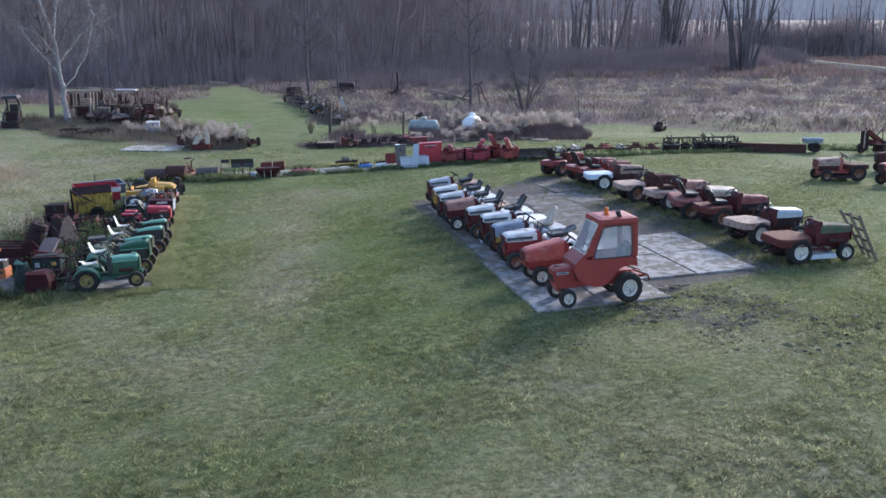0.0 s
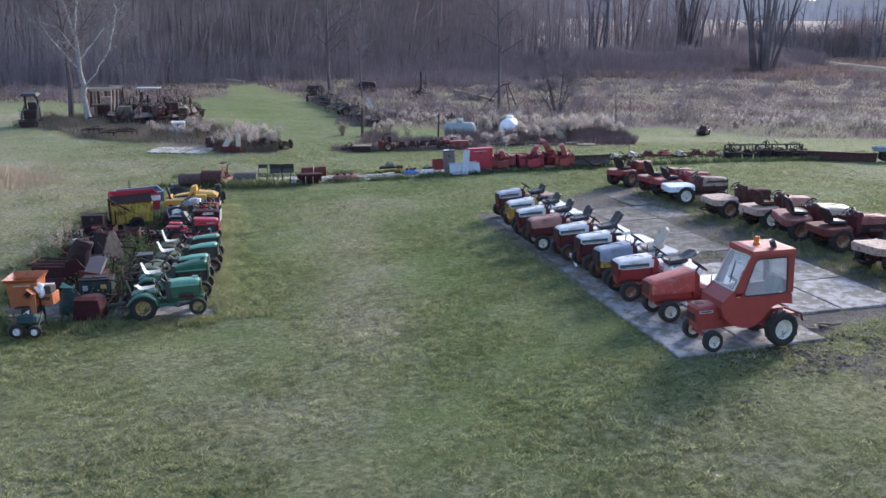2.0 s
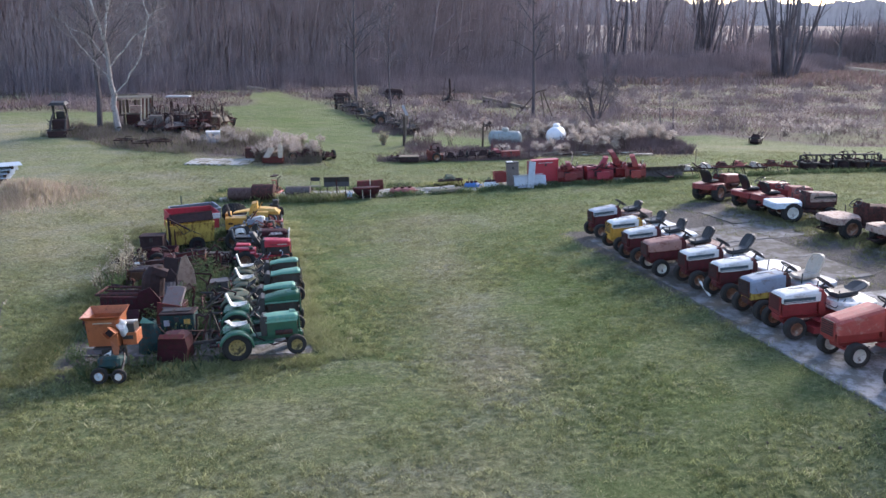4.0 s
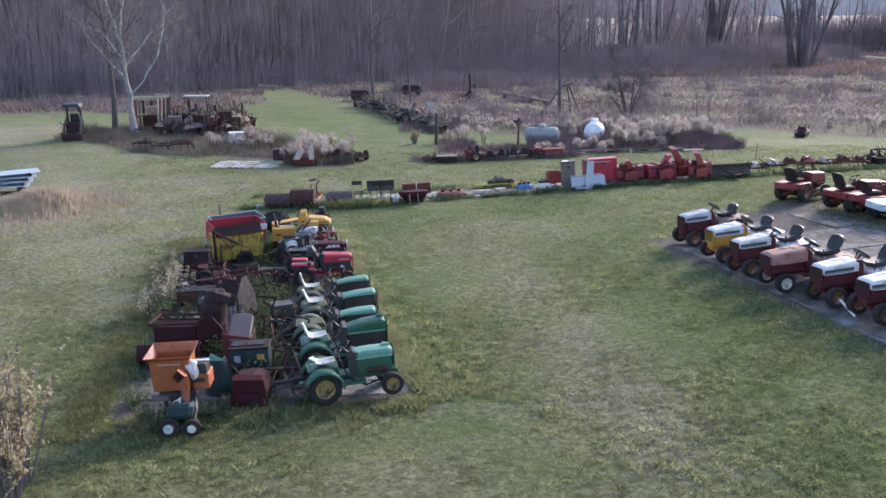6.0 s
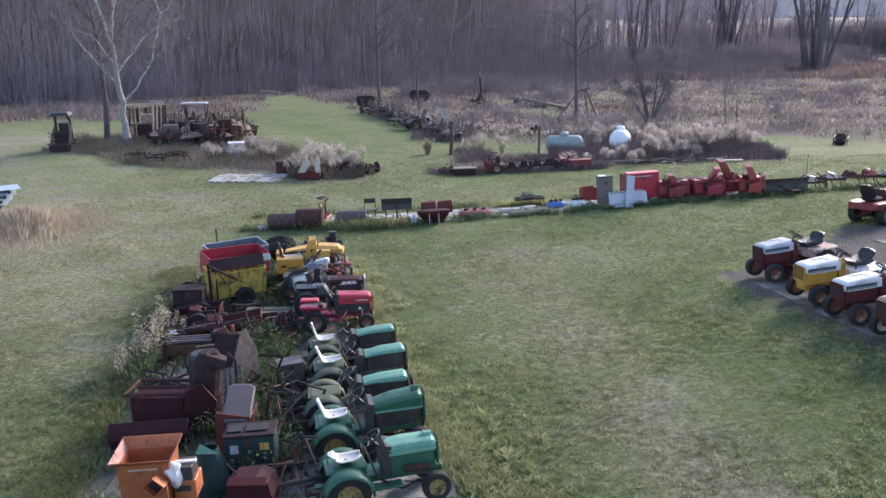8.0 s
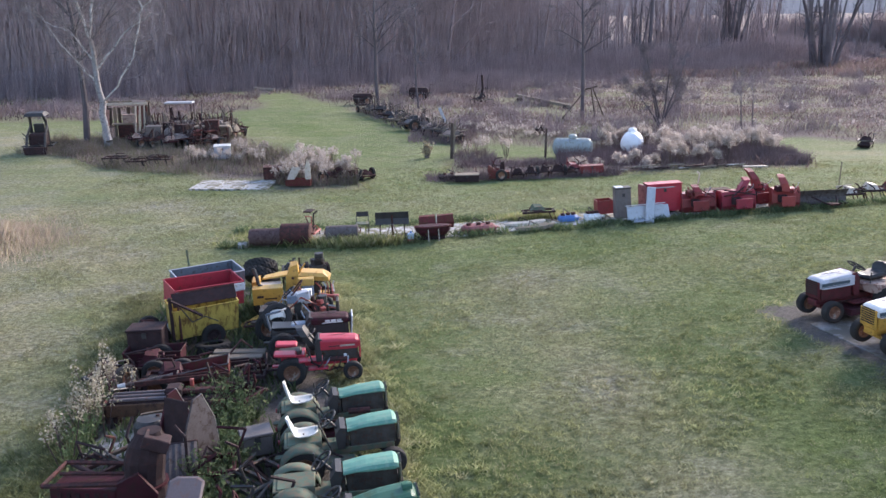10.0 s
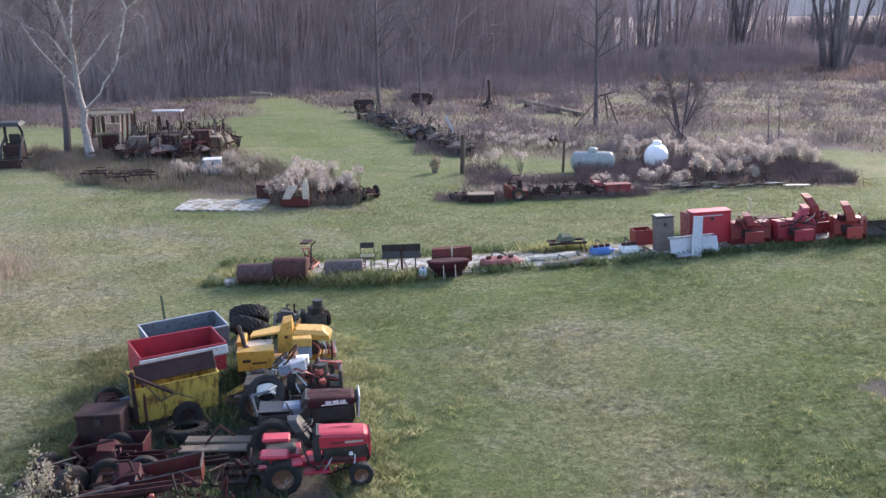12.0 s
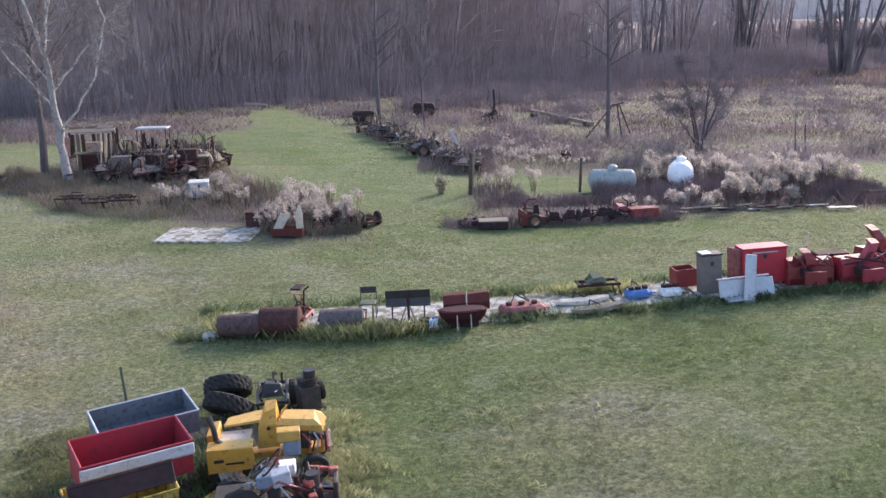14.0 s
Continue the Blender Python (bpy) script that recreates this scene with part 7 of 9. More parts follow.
scrap(-12.96, 28.81, 30, 45, "grey and brown frame behind the carts", mats=("grey_paint", "dark_rust", "rust"), size=0.8, tall=0.4)

# yellow loader tractor, stripped chassis, tyres, engine
T = thing("loader_tractor", on_ground(-10.35, 30.55, 8, 0.04), "yellow tractor taken apart, tilted pale hood over bare engine", "tractor")
bm = box((0.05, 0, 0.34), (1.5, 0.24, 0.1))
box((-0.55, 0, 0.4), (0.4, 0.32, 0.26), bm=bm)
cyl((-0.55, -0.38, 0.3), (-0.55, 0.38, 0.3), 0.04, n=8, bm=bm)
cyl((0.66, -0.34, 0.21), (0.66, 0.34, 0.21), 0.03, n=8, bm=bm)
part("frame", bm, "yellow", T)
for sd in (-1, 1):
    wheel(T, 0.66, sd * 0.38, 0.205, 0.15, "rim_rust")
    wheel(T, -0.55, sd * 0.36, 0.295, 0.21, "rim_white", 12)
p = part("side_panel", loft([[(-0.84, yy, 0.34), (-0.18, yy, 0.36), (-0.2, yy, 0.68), (-0.84, yy, 0.70)] for yy in (-0.52, -0.47)]), "yellow", T)
part("panel_return", box((-0.52, -0.38, 0.69), (0.64, 0.22, 0.025), (6, 0, 0)), "light_yellow", p)
part("writing_bar", box((-0.68, -0.524, 0.52), (0.14, 0.006, 0.05), bevel=0), "dark_rust", p)
part("writing_bar", box((-0.46, -0.524, 0.47), (0.26, 0.006, 0.03), bevel=0), "dark_rust", p)
part("far_fender", loft([[(-0.66, 0.2, z), (0.0, 0.12, z + 0.08), (0.06, 0.42, z + 0.1), (-0.2, 0.5, z + 0.06), (-0.62, 0.48, z)] for z in (0.70, 0.735)]), "light_yellow", T)
part("rear_cover", box((-0.78, 0.05, 0.66), (0.16, 0.5, 0.24), (0, -6, 0)), "yellow", T)
part("seat_pan", box((-0.48, -0.05, 0.64), (0.46, 0.42, 0.05)), "cream", T)
arm = [(-0.44, -0.3, 0.66), (-0.62, -0.3, 0.66), (-0.72, -0.29, 0.74), (-0.74, -0.27, 0.9), (-0.80, -0.24, 1.1)]
part("seat_frame", rods(arm, 0.04, 8), "seat_black", T)
d = part("dash_tower", loft([[(-0.16, -0.2, 0.5), (0.16, -0.2, 0.5), (0.18, 0.2, 0.5), (-0.14, 0.2, 0.5)], [(-0.12, -0.18, 0.84), (0.14, -0.18, 0.86), (0.16, 0.18, 0.88), (-0.1, 0.18, 0.86)],
                             [(-0.02, -0.15, 1.04), (0.14, -0.13, 1.08), (0.14, 0.15, 1.1), (-0.02, 0.17, 1.08)]]), "yellow", T)
part("dash_bolt", cyl((0.02, -0.19, 0.8), (0.02, -0.21, 0.8), 0.03, n=8), "rust", d)
part("lever", rods([(0.14, -0.1, 0.86), (0.3, -0.06, 1.08)], 0.016, 5), "yellow", T)
part("hood", loft([[(0.16, -0.16, 0.74), (0.80, -0.18, 0.66), (0.80, 0.24, 0.66), (0.16, 0.22, 0.74)], [(0.14, -0.19, 0.84), (0.78, -0.2, 0.76), (0.86, 0.03, 0.78), (0.78, 0.26, 0.78), (0.14, 0.24, 0.86)][:4] ,
                   [(0.2, -0.12, 0.90), (0.68, -0.13, 0.84), (0.68, 0.18, 0.86), (0.2, 0.16, 0.92)]]), "light_yellow", T, "pale yellow hood set loosely on the engine")
part("battery_cover", box((0.3, -0.32, 0.74), (0.34, 0.2, 0.16), (0, 3, 4)), "light_yellow", T)
engine_on(T, 0.42, 0.5)
part("blower_pack", box((0.34, -0.3, 0.54), (0.24, 0.2, 0.26), bevel=0.03), "grey_paint", T)
for k in range(6):
    part("pipe", rods([(0.55 + 0.07 * k, -0.3 + 0.03 * k, 0.4), (0.62 + 0.05 * k, -0.36 + 0.05 * k, 0.58), (0.5 + 0.08 * k, -0.2, 0.66)], 0.014, 5), ("hood_orange", "rust", "galv")[k % 3], T)
part("bumper", box((0.86, 0, 0.42), (0.05, 0.6, 0.1)), "hood_orange", T)
part("ramp_board", box((-0.72, -0.75, 0.16), (0.9, 0.16, 0.04), (0, -14, 32)), "old_yellow", T)
T = tractor(-9.95, 29.0, 6, body="engine", label="stripped tractor chassis with bare engine and wheels", has_hood=False, bare=True, has_seat=False, rim="rim_rust", name="stripped_tractor")
part("battery_box", box((0.15, 0.1, 0.8), (0.22, 0.2, 0.16)), "plastic_white", T)
part("fuel_tank", box((-0.1, -0.08, 0.78), (0.24, 0.3, 0.16)), "grey_paint", T)
for k in range(5):
    part("hose", rods([(0.5 - 0.2 * k, -0.2 + 0.08 * k, 0.55), (0.42 - 0.18 * k, 0.1 - 0.1 * k, 0.85 + 0.04 * (k % 2)), (0.3 - 0.2 * k, 0.28, 0.5)], 0.014, 5), ("black", "galv", "rust")[k % 3], T)
part("steering_hoop", ring_tube((-0.02, -0.05, 0.98), 0.19, 0.015, -50), "rust", T)
part("spare_wheel", tyre_bm(0.29, 0.2, 12), "rubber", T, m=pose(-0.42, -0.42, 0.5, -42, 0, 10))
part("spare_rim", rim_bm(0.29, 0.2), "rim_white", T, m=pose(-0.42, -0.42, 0.5, -42, 0, 190))
part("air_cleaner", box((0.1, -0.24, 0.86), (0.24, 0.2, 0.18), (0, -8, 12)), "grey_white", T)
r5 = random.Random(55)
for k in range(9):
    part("engine_part", box((r5.uniform(0.2, 0.75), r5.uniform(-0.32, 0.3), r5.uniform(0.45, 0.72)), (r5.uniform(0.08, 0.2), r5.uniform(0.06, 0.16), r5.uniform(0.06, 0.16)), (r5.uniform(-20, 20), r5.uniform(-20, 20), r5.uniform(0, 90))), r5.choice(["rust", "hood_orange", "engine", "dark_rust"]), T)
for k in range(6):
    part("linkage", rods([(r5.uniform(-0.4, 0.6), r5.uniform(-0.4, 0.2), 0.4), (r5.uniform(-0.4, 0.7), r5.uniform(-0.4, 0.2), r5.uniform(0.6, 0.95)), (r5.uniform(-0.2, 0.8), r5.uniform(-0.4, 0.1), 0.5)], 0.014, 5), r5.choice(["galv", "rust", "hood_orange"]), T)
part("orange_bracket", box((0.55, 0.2, 0.7), (0.36, 0.05, 0.06), (0, 15, 10)), "hood_orange", T)
for i, (tx, ty, a) in enumerate([(-11.65, 33.25, 20), (-11.45, 32.45, -10)]):
    T = thing("loose_tyre", on_ground(tx, ty, a, 0.0), "large black tractor tyre lying tilted on the ground", "tyre", "loose tractor tyres")
    part("tread", tyre_bm(0.42, 0.3, 14), "rubber", T, m=pose(0, 0, 0.3, 52, 10, 0))
T = thing("engine_block", on_ground(-10.12, 32.74, 30, 0.0), "black greasy engine block standing on the ground", "engine")
part("block", box((0, 0, 0.3), (0.36, 0.3, 0.4)), "engine", T)
for k in range(5):
    part("fin", box((0, 0, 0.5 + 0.035 * k), (0.3, 0.26, 0.012), bevel=0), "engine", T)
part("air_filter", cyl((0.05, 0, 0.66), (0.05, 0, 0.78), 0.11, n=14), "black", T)
part("flywheel", cyl((0.2, 0, 0.35), (0.26, 0, 0.35), 0.17, n=16), "dark_rust", T)
part("foot", box((0, 0, 0.05), (0.5, 0.34, 0.1)), "dark_rust", T)
scrap(-10.78, 32.93, 100, 46, "black implement linkage beside the tyres", mats=("black", "dark_rust", "black"), size=0.8, tall=0.4, wheels=1)
scrap(-9.36, 28.48, 90, 47, "rusted front linkage and bracket", size=0.7, tall=0.3, wheels=0)
scrap(-8.75, 25.00, 95, 48, "dark linkage with chrome rod before the red tractor", mats=("engine", "rust", "rust"), size=0.55, tall=0.45, wheels=1, tines=3)

# ---- row of implements on the concrete strip ----
roller(-12.22, 36.68, 2, 0.92, 0.25, "roller_brown", "dusty mauve-brown steel lawn roller drum")
roller(-11.32, 36.72, -2, 0.88, 0.31, "rust", "reddish-brown steel lawn roller drum")
roller(-9.98, 36.81, 2, 0.95, 0.25, "dusty", "grey weathered steel roller among grass")
T = thing("concrete_block", on_ground(-12.88, 36.58, 15, 0.0), "pale broken concrete block at the strip's end", "block")
part("block", box((0, 0, 0.08), (0.28, 0.24, 0.18), bevel=0.03), "pale_concrete", T)
T = scrap(-11.04, 37.67, 80, 51, "orange-red upright gear stand behind the rollers", mats=("hood_orange", "rust", "dark_rust"), size=0.6, tall=1.1, wheels=0, tines=2)
part("top_plate", box((-0.05, 0, 0.85), (0.4, 0.25, 0.04)), "dark_rust", T)
T = thing("metal_chair", on_ground(-9.47, 37.75, -90, 0.03) @ Matrix.Diagonal((0.85, 0.85, 0.76, 1)), "old metal chair with dark seat and bent frame", "chair")
for s in (-1, 1):
    part("leg", rods([(0.2, s * 0.22, 0), (0.18, s * 0.22, 0.45), (-0.2, s * 0.22, 0.45), (-0.26, s * 0.21, 0.88)], 0.014, 6), "black", T)
    part("leg", rods([(-0.22, s * 0.22, 0), (-0.2, s * 0.22, 0.45)], 0.014, 6), "black", T)
part("seat", box((0, 0, 0.46), (0.42, 0.44, 0.04)), "dusty_green", T)
part("backrest", box((-0.25, 0, 0.78), (0.03, 0.4, 0.2), (0, -8, 0)), "grille", T)
T = thing("rear_blade", on_ground(-8.51, 37.02, -90, 0.03), "black rear scraper blade on an A-frame", "blade")
part("blade", prism([(-0.1, 0.42), (-0.16, 0.6), (-0.1, 0.8), (-0.08, 0.8), (-0.13, 0.6), (-0.07, 0.42)], -0.5, 0.5), "black", T)
for s in (-1, 1):
    part("a_frame", rods([(0.05, s * 0.04, 0.46), (0.25, s * 0.22, 0.02)], 0.018, 6), "wood", T)
    part("gauge_wheel", ring_tube((0.05, s * 0.36, 0.14), 0.12, 0.022, axis_y=False), "dusty", T)
    part("hanger", rods([(-0.1, s * 0.36, 0.45), (0.05, s * 0.36, 0.14)], 0.018, 5), "dark_rust", T)
part("crossbar", rods([(0.22, -0.2, 0.06), (0.22, 0.2, 0.06)], 0.016, 6), "dark_rust", T)
part("mast", rods([(-0.1, 0, 0.1), (-0.1, 0, 0.7)], 0.03, 6), "rust", T)
T = thing("grass_catcher", on_ground(-7.2, 37.35, 3, 0.03), "rust-red steel catcher in two panels with pale bar", "catcher", "red catchers on the strip")
for sx in (-0.27, 0.27):
    part("panel", loft([[(sx - 0.25, -0.14, 0.22), (sx + 0.25, -0.14, 0.22), (sx + 0.25, 0.16, 0.22), (sx - 0.25, 0.16, 0.22)], [(sx - 0.255, -0.17, 0.4), (sx + 0.255, -0.17, 0.4), (sx + 0.25, 0.17, 0.42), (sx - 0.25, 0.17, 0.42)], [(sx - 0.24, -0.08, 0.58), (sx + 0.24, -0.08, 0.58 + 0.03 * (sx > 0)), (sx + 0.24, 0.12, 0.6), (sx - 0.24, 0.12, 0.58)]]), "rust_red", T)
    part("leg", box((sx, 0, 0.11), (0.04, 0.26, 0.24), bevel=0), "rust", T)
part("bar", rods([(0.0, -0.19, 0.2), (0.0, -0.19, 0.44), (0.01, -0.1, 0.66)], 0.016, 6), "cream", T)
T = thing("spreader", on_ground(-7.3, 36.7, 3, 0.03), "maroon steel drop spreader with rounded hopper and pale legs", "spreader", "red catchers on the strip")
part("hopper", loft([[(w * math.cos(q), d * math.sin(q), z) for q in [0.35 + k * math.pi / 7 for k in range(14)]] for w, d, z in ((0.38, 0.1, 0.14), (0.5, 0.2, 0.26), (0.54, 0.24, 0.40), (0.5, 0.22, 0.44))]), "maroon", T)
part("rim", rods([(0.55 * math.cos(q), 0.25 * math.sin(q), 0.42) for q in [k * math.pi / 9 for k in range(19)]], 0.012, 5), "rust_red", T)
for sx in (-0.14, 0.16):
    part("leg", rods([(sx, -0.24, 0.36), (sx, -0.28, 0.02)], 0.015, 6), "cream", T)
part("foot", box((0.0, 0.05, 0.08), (0.7, 0.12, 0.16)), "dark_rust", T)
T = thing("plastic_jug", on_ground(-7.95, 36.61, 0, 0.05), "small blue and white plastic jug", "jug")
part("jug", box((0, 0, 0.12), (0.2, 0.14, 0.24), bevel=0.03), "pale_blue", T)
part("band", box((0, -0.072, 0.04), (0.2, 0.01, 0.05), bevel=0), "hood_orange", T)
part("cap", cyl((0, 0, 0.24), (0, 0, 0.29), 0.03), "blue", T)
mower_deck(-5.93, 37.48, 4, 1.05, 0.6, "pink", "faded red mower deck on the concrete")
for px, py, head, L, material, label in ((-4.5, 37.85, 6, 1.3, "cream", "long cream sheet-metal shroud lying on the concrete"), (-4.25, 37.2, 12, 1.25, "wood", "long flat weathered pan at the grass edge")):
    T = thing("sheet_shroud", on_ground(px, py, head, 0.04), label, "sheet metal", "shrouds lying on the strip")
    part("shell", loft([[(e * L / 2, w * yy, 0.01 + zz * hh + 0.05 * e * e) for yy, zz in ((-1, 0), (-0.8, 0.75), (0, 1), (0.8, 0.75), (1, 0), (0.7, 0.5), (0, 0.75), (-0.7, 0.5))] for e, w, hh in ((-1, 0.05, 0.05), (-0.7, 0.15, 0.1), (0, 0.2, 0.11), (0.6, 0.17, 0.12), (1, 0.08, 0.08))]), material, T)
    part("hanger", rods([(-0.15 * L, 0.05, 0.1), (-0.1 * L, 0.12, 0.24), (0.1 * L, 0.08, 0.1)], 0.014, 5), "dark_rust", T)
mower_deck(-3.14, 38.01, 10, 0.6, 0.45, "blue", "blue mower deck with dark pulleys")
mower_deck(-2.40, 37.98, 0, 0.5, 0.5, "white", "white mower deck on the concrete")
scrap(-4.0, 38.45, 0, 52, "dark grassy heap of mower parts", mats=("dark_rust", "rust", "dusty_green"), size=0.8, tall=0.15, wheels=0, tines=3)
tub(-1.97, 38.40, 5, 0.5, 0.45, 0.42, "red", "rust_red", "orange-red small steel bin", rim=None, z0=0.1, wheels=False, name="steel_bin", cat="bin")
T = crate(-1.48, 37.96, 4, 0.48, 0.36, 0.92, "grey_panel", "taupe upright sheet-metal cabinet with dark top", z0=0.0, lid="black", name="metal_cabinet", cat="cabinet")
part("top_opening", box((-0.1, 0, 0.97), (0.22, 0.3, 0.012), bevel=0), "plastic_white", T)
T = thing("galvanised_scraps", on_ground(-0.80, 37.31, 4, 0.02) @ Matrix.Diagonal((1.2, 1.1, 1.15, 1)), "pale galvanised sheet pieces leaning together", "sheet metal")
part("sheet", box((-0.1, 0, 0.24), (0.95, 0.04, 0.34), (-14, 0, 3)), "galv", T)
part("flange", box((-0.1, 0.04, 0.43), (1.0, 0.12, 0.02), (-10, 0, 3)), "galv", T)
part("upright", box((0.0, -0.1, 0.42), (0.22, 0.03, 0.95), (-16, 9, 0)), "galv", T)
part("sheet", box((0.3, 0.02, 0.2), (0.4, 0.03, 0.36), (-18, -6, -8)), "galv", T)
part("sheet", box((-0.25, -0.16, 0.06), (0.5, 0.24, 0.02), (10, 0, 0)), "galv", T)
T = crate(-0.13, 38.36, 2, 1.05, 0.5, 0.84, "bright_red", "large bright red sheet-metal hood box", z0=0.06, name="red_box", cat="box")
part("side_return", box((-0.58, 0.1, 0.48), (0.12, 0.5, 0.8), (0, 0, 12)), "pink", T)
part("stripe", box((0.0, -0.258, 0.82), (0.6, 0.01, 0.03), bevel=0), "grey_white", T)
snow_blower(0.84, 37.95, 84.0, 0.95, 1, "red snow thrower head with frame and chute", "red", 10, 0.5)
T = scrap(0.74, 38.31, 5, 53, "red lift frame with upright bars", mats=("red", "rust_red", "red"), size=0.7, tall=0.9, wheels=0, tines=2)
part("pale_lever", rods([(0.2, 0.1, 0.5), (0.3, 0.1, 1.15), (0.22, 0.1, 1.22)], 0.02, 5), "cream", T)
snow_blower(2.00, 37.87, 96.0, 1.0, 2, "red snow thrower with bent-over chute", "cart_red", -24, 0.75)
snow_blower(2.84, 38.70, 100.0, 0.8, 3, "red snow thrower with tall chute behind", "red", 22)
snow_blower(3.44, 37.83, 80.0, 0.75, 4, "orange-red snow thrower with upright chute", "cab_red", 14, 0.8)
crate(1.62, 38.62, 0, 0.7, 0.4, 0.55, "rust", "brown rusted box behind the snow throwers")
plough_blade(4.64, 37.86, -86, 1.55, 0.5, "dusty", "long grey steel snow blade", dz=0.03)
for i in range(7):
    px = 5.8 + i * 0.76
    scrap(px, 38.65 + 0.18 * i, random.uniform(-20, 20), 60 + i, "low rusty cultivator with orange and cream parts", mats=random.choice([("rust", "dark_rust", "hood_orange"), ("dark_rust", "rust", "cream"), ("rust_red", "black", "rust")]), size=0.75, tall=0.35, wheels=0, tines=4, group="low cultivators on the strip")
for i in range(5):
    scrap(11.4 + i * 0.78, 40.3 + 0.12 * i, 80 + random.uniform(-10, 10), 70 + i, "dark disc cultivator with upright levers", mats=("black", "dark_rust", "dark_rust"), size=1.0, tall=0.5, wheels=1, disks=5, cover=False, group="dark disc cultivators")
T = thing("toolbar", on_ground(12.95, 40.55, 8, 0.0), "long black toolbar on legs over disc cultivators", "implement")
part("beam", box((0, 0, 0.66), (3.6, 0.09, 0.07)), "black", T)
for k in range(6):
    part("leg", box((-1.9 + 0.76 * k, 0, 0.33), (0.07, 0.08, 0.66), (0, 4 - 2 * (k % 3), 0), bevel=0), "black", T)
    part("shank", rods([(-1.7 + 0.68 * k, 0, 0.68), (-1.6 + 0.68 * k, -0.2, 0.4), (-1.72 + 0.68 * k, -0.3, 0.1)], 0.03, 5), "dark_rust", T)
T = thing("steel_beam", on_ground(16.07, 39.79, -22, 0.0), "long dark red-brown steel beam in grass", "beam")
part("web", box((0, 0, 0.2), (3.1, 0.08, 0.36)), "rust", T)
part("flange", box((0, 0, 0.4), (3.1, 0.2, 0.03)), "rust_red", T)
part("flange", box((0, 0, 0.02), (3.1, 0.2, 0.03)), "rust", T)
tub(17.85, 39.35, -10, 0.75, 0.5, 0.2, "grey_paint", "pale_blue", "small blue-grey garden cart on a dark frame", rim="pale_blue", z0=0.45, flare=0.05)
T = scrap(20.52, 38.86, 20, 80, "dark rusted backhoe arm folded on its frame", mats=("dark_rust", "rust", "rust_red"), size=1.1, tall=0.8, wheels=2)
part("boom", loft([[(-0.6 + dx, yy, z) for dx, yy in ((-0.12, -0.12), (0.12, -0.12), (0.12, 0.12), (-0.12, 0.12))] for z in (0.2, 1.1)]), "dark_rust", T)
part("dipper", loft([[(-0.6, -0.1, 1.0), (-0.5, -0.1, 1.2), (-0.5, 0.1, 1.2), (-0.6, 0.1, 1.0)], [(0.35, -0.08, 0.5), (0.42, -0.08, 0.66), (0.42, 0.08, 0.66), (0.35, 0.08, 0.5)]]), "rust_red", T)
part("bucket", prism([(0.2, 0.1), (0.6, 0.1), (0.66, 0.5), (0.42, 0.62), (0.24, 0.4)], -0.24, 0.24), "dark_rust", T)
part("worn_edge", rods([(-0.73, -0.13, 0.3), (-0.73, -0.13, 1.1), (-0.52, -0.11, 1.2)], 0.03, 5), "tan", T)
T = thing("marker_post", on_ground(7.15, 42.23, 0, 0, 1), "thin grey marker stake in the lawn", "post")
part("post", cyl((0, 0, -0.1), (0.02, 0, 0.75), 0.018, n=6), "wood", T)
part("cap", cyl((0.02, 0, 0.75), (0.02, 0, 0.79), 0.024, n=6), "black", T)

# by the gravel
T = thing("leaning_ladder", on_ground(9.92, 18.62, 4, 0.0), "grey wooden ladder sections leaning on a tractor", "ladder")
for k in range(3):
    part("rail", cyl((0.12 + 0.05 * k, -0.35 + 0.34 * k, 0.0), (-0.42 - 0.03 * k, -0.35 + 0.34 * k, 1.08), 0.04, n=5), "wood", T)
for k in range(4):
    part("rung", cyl((0.05 - 0.14 * k, -0.37, 0.18 + 0.26 * k), (0.08 - 0.14 * k, 0.35, 0.2 + 0.26 * k), 0.025, n=5), "dark_wood", T)
T = thing("white_stake", on_ground(1.21, 21.47, 100, 0.04), "short white wooden stake beside the concrete", "stake")
part("stake", box((0, 0, 0.12), (0.5, 0.05, 0.04), (0, -24, 0)), "plastic_white", T)
part("point", box((0.26, 0, 0.235), (0.08, 0.03, 0.03), (0, -24, 0), bevel=0), "wood", T)
T = thing("scrap_wood", on_ground(4.99, 16.52, 20, 0.02), "splintered wood and stones at the concrete's edge", "debris")
for k in range(5):
    part("piece", box((0.12 * k - 0.3, 0.1 * (k % 2), 0.03), (0.22, 0.05, 0.04), (0, 10, 40 * k)), "wood", T)

# ---- left bed ----
T = thing("lean_to_shed", on_ground(-23.71, 57.86, 14, 0.0, 1) @ Matrix.Diagonal((0.84, 0.9, 0.9, 1)), "open rusty lean-to with pale roof edge and slatted side", "shed")
for sx, sy in ((-1.25, -0.8), (1.25, -0.8), (-1.25, 0.9), (1.25, 0.9)):
    part("post", box((sx, sy, 1.15), (0.1, 0.1, 2.3)), "dark_wood", T)
for k in range(4):
    part("rafter", box((-1.25 + 0.83 * k, 0.05, 2.28), (0.07, 2.0, 0.09), bevel=0), "dark_wood", T)
part("rear_beam", box((0, 0.95, 2.3), (2.7, 0.07, 0.1)), "wood", T)
part("roof_sheet", box((0.75, 0.3, 2.35), (0.8, 1.3, 0.02), (1, 2, 3)), "dusty", T)
part("fascia", box((0, -1.02, 2.30), (2.75, 0.04, 0.14)), "cream", T)
for k in range(9):
    if k not in (3, 6):
        part("back_board", box((-1.15 + 0.28 * k, 0.95, 1.0), (0.2, 0.04, 1.9), (0, 2 - k % 3, 0)), ("dark_wood", "wood")[k % 2], T)
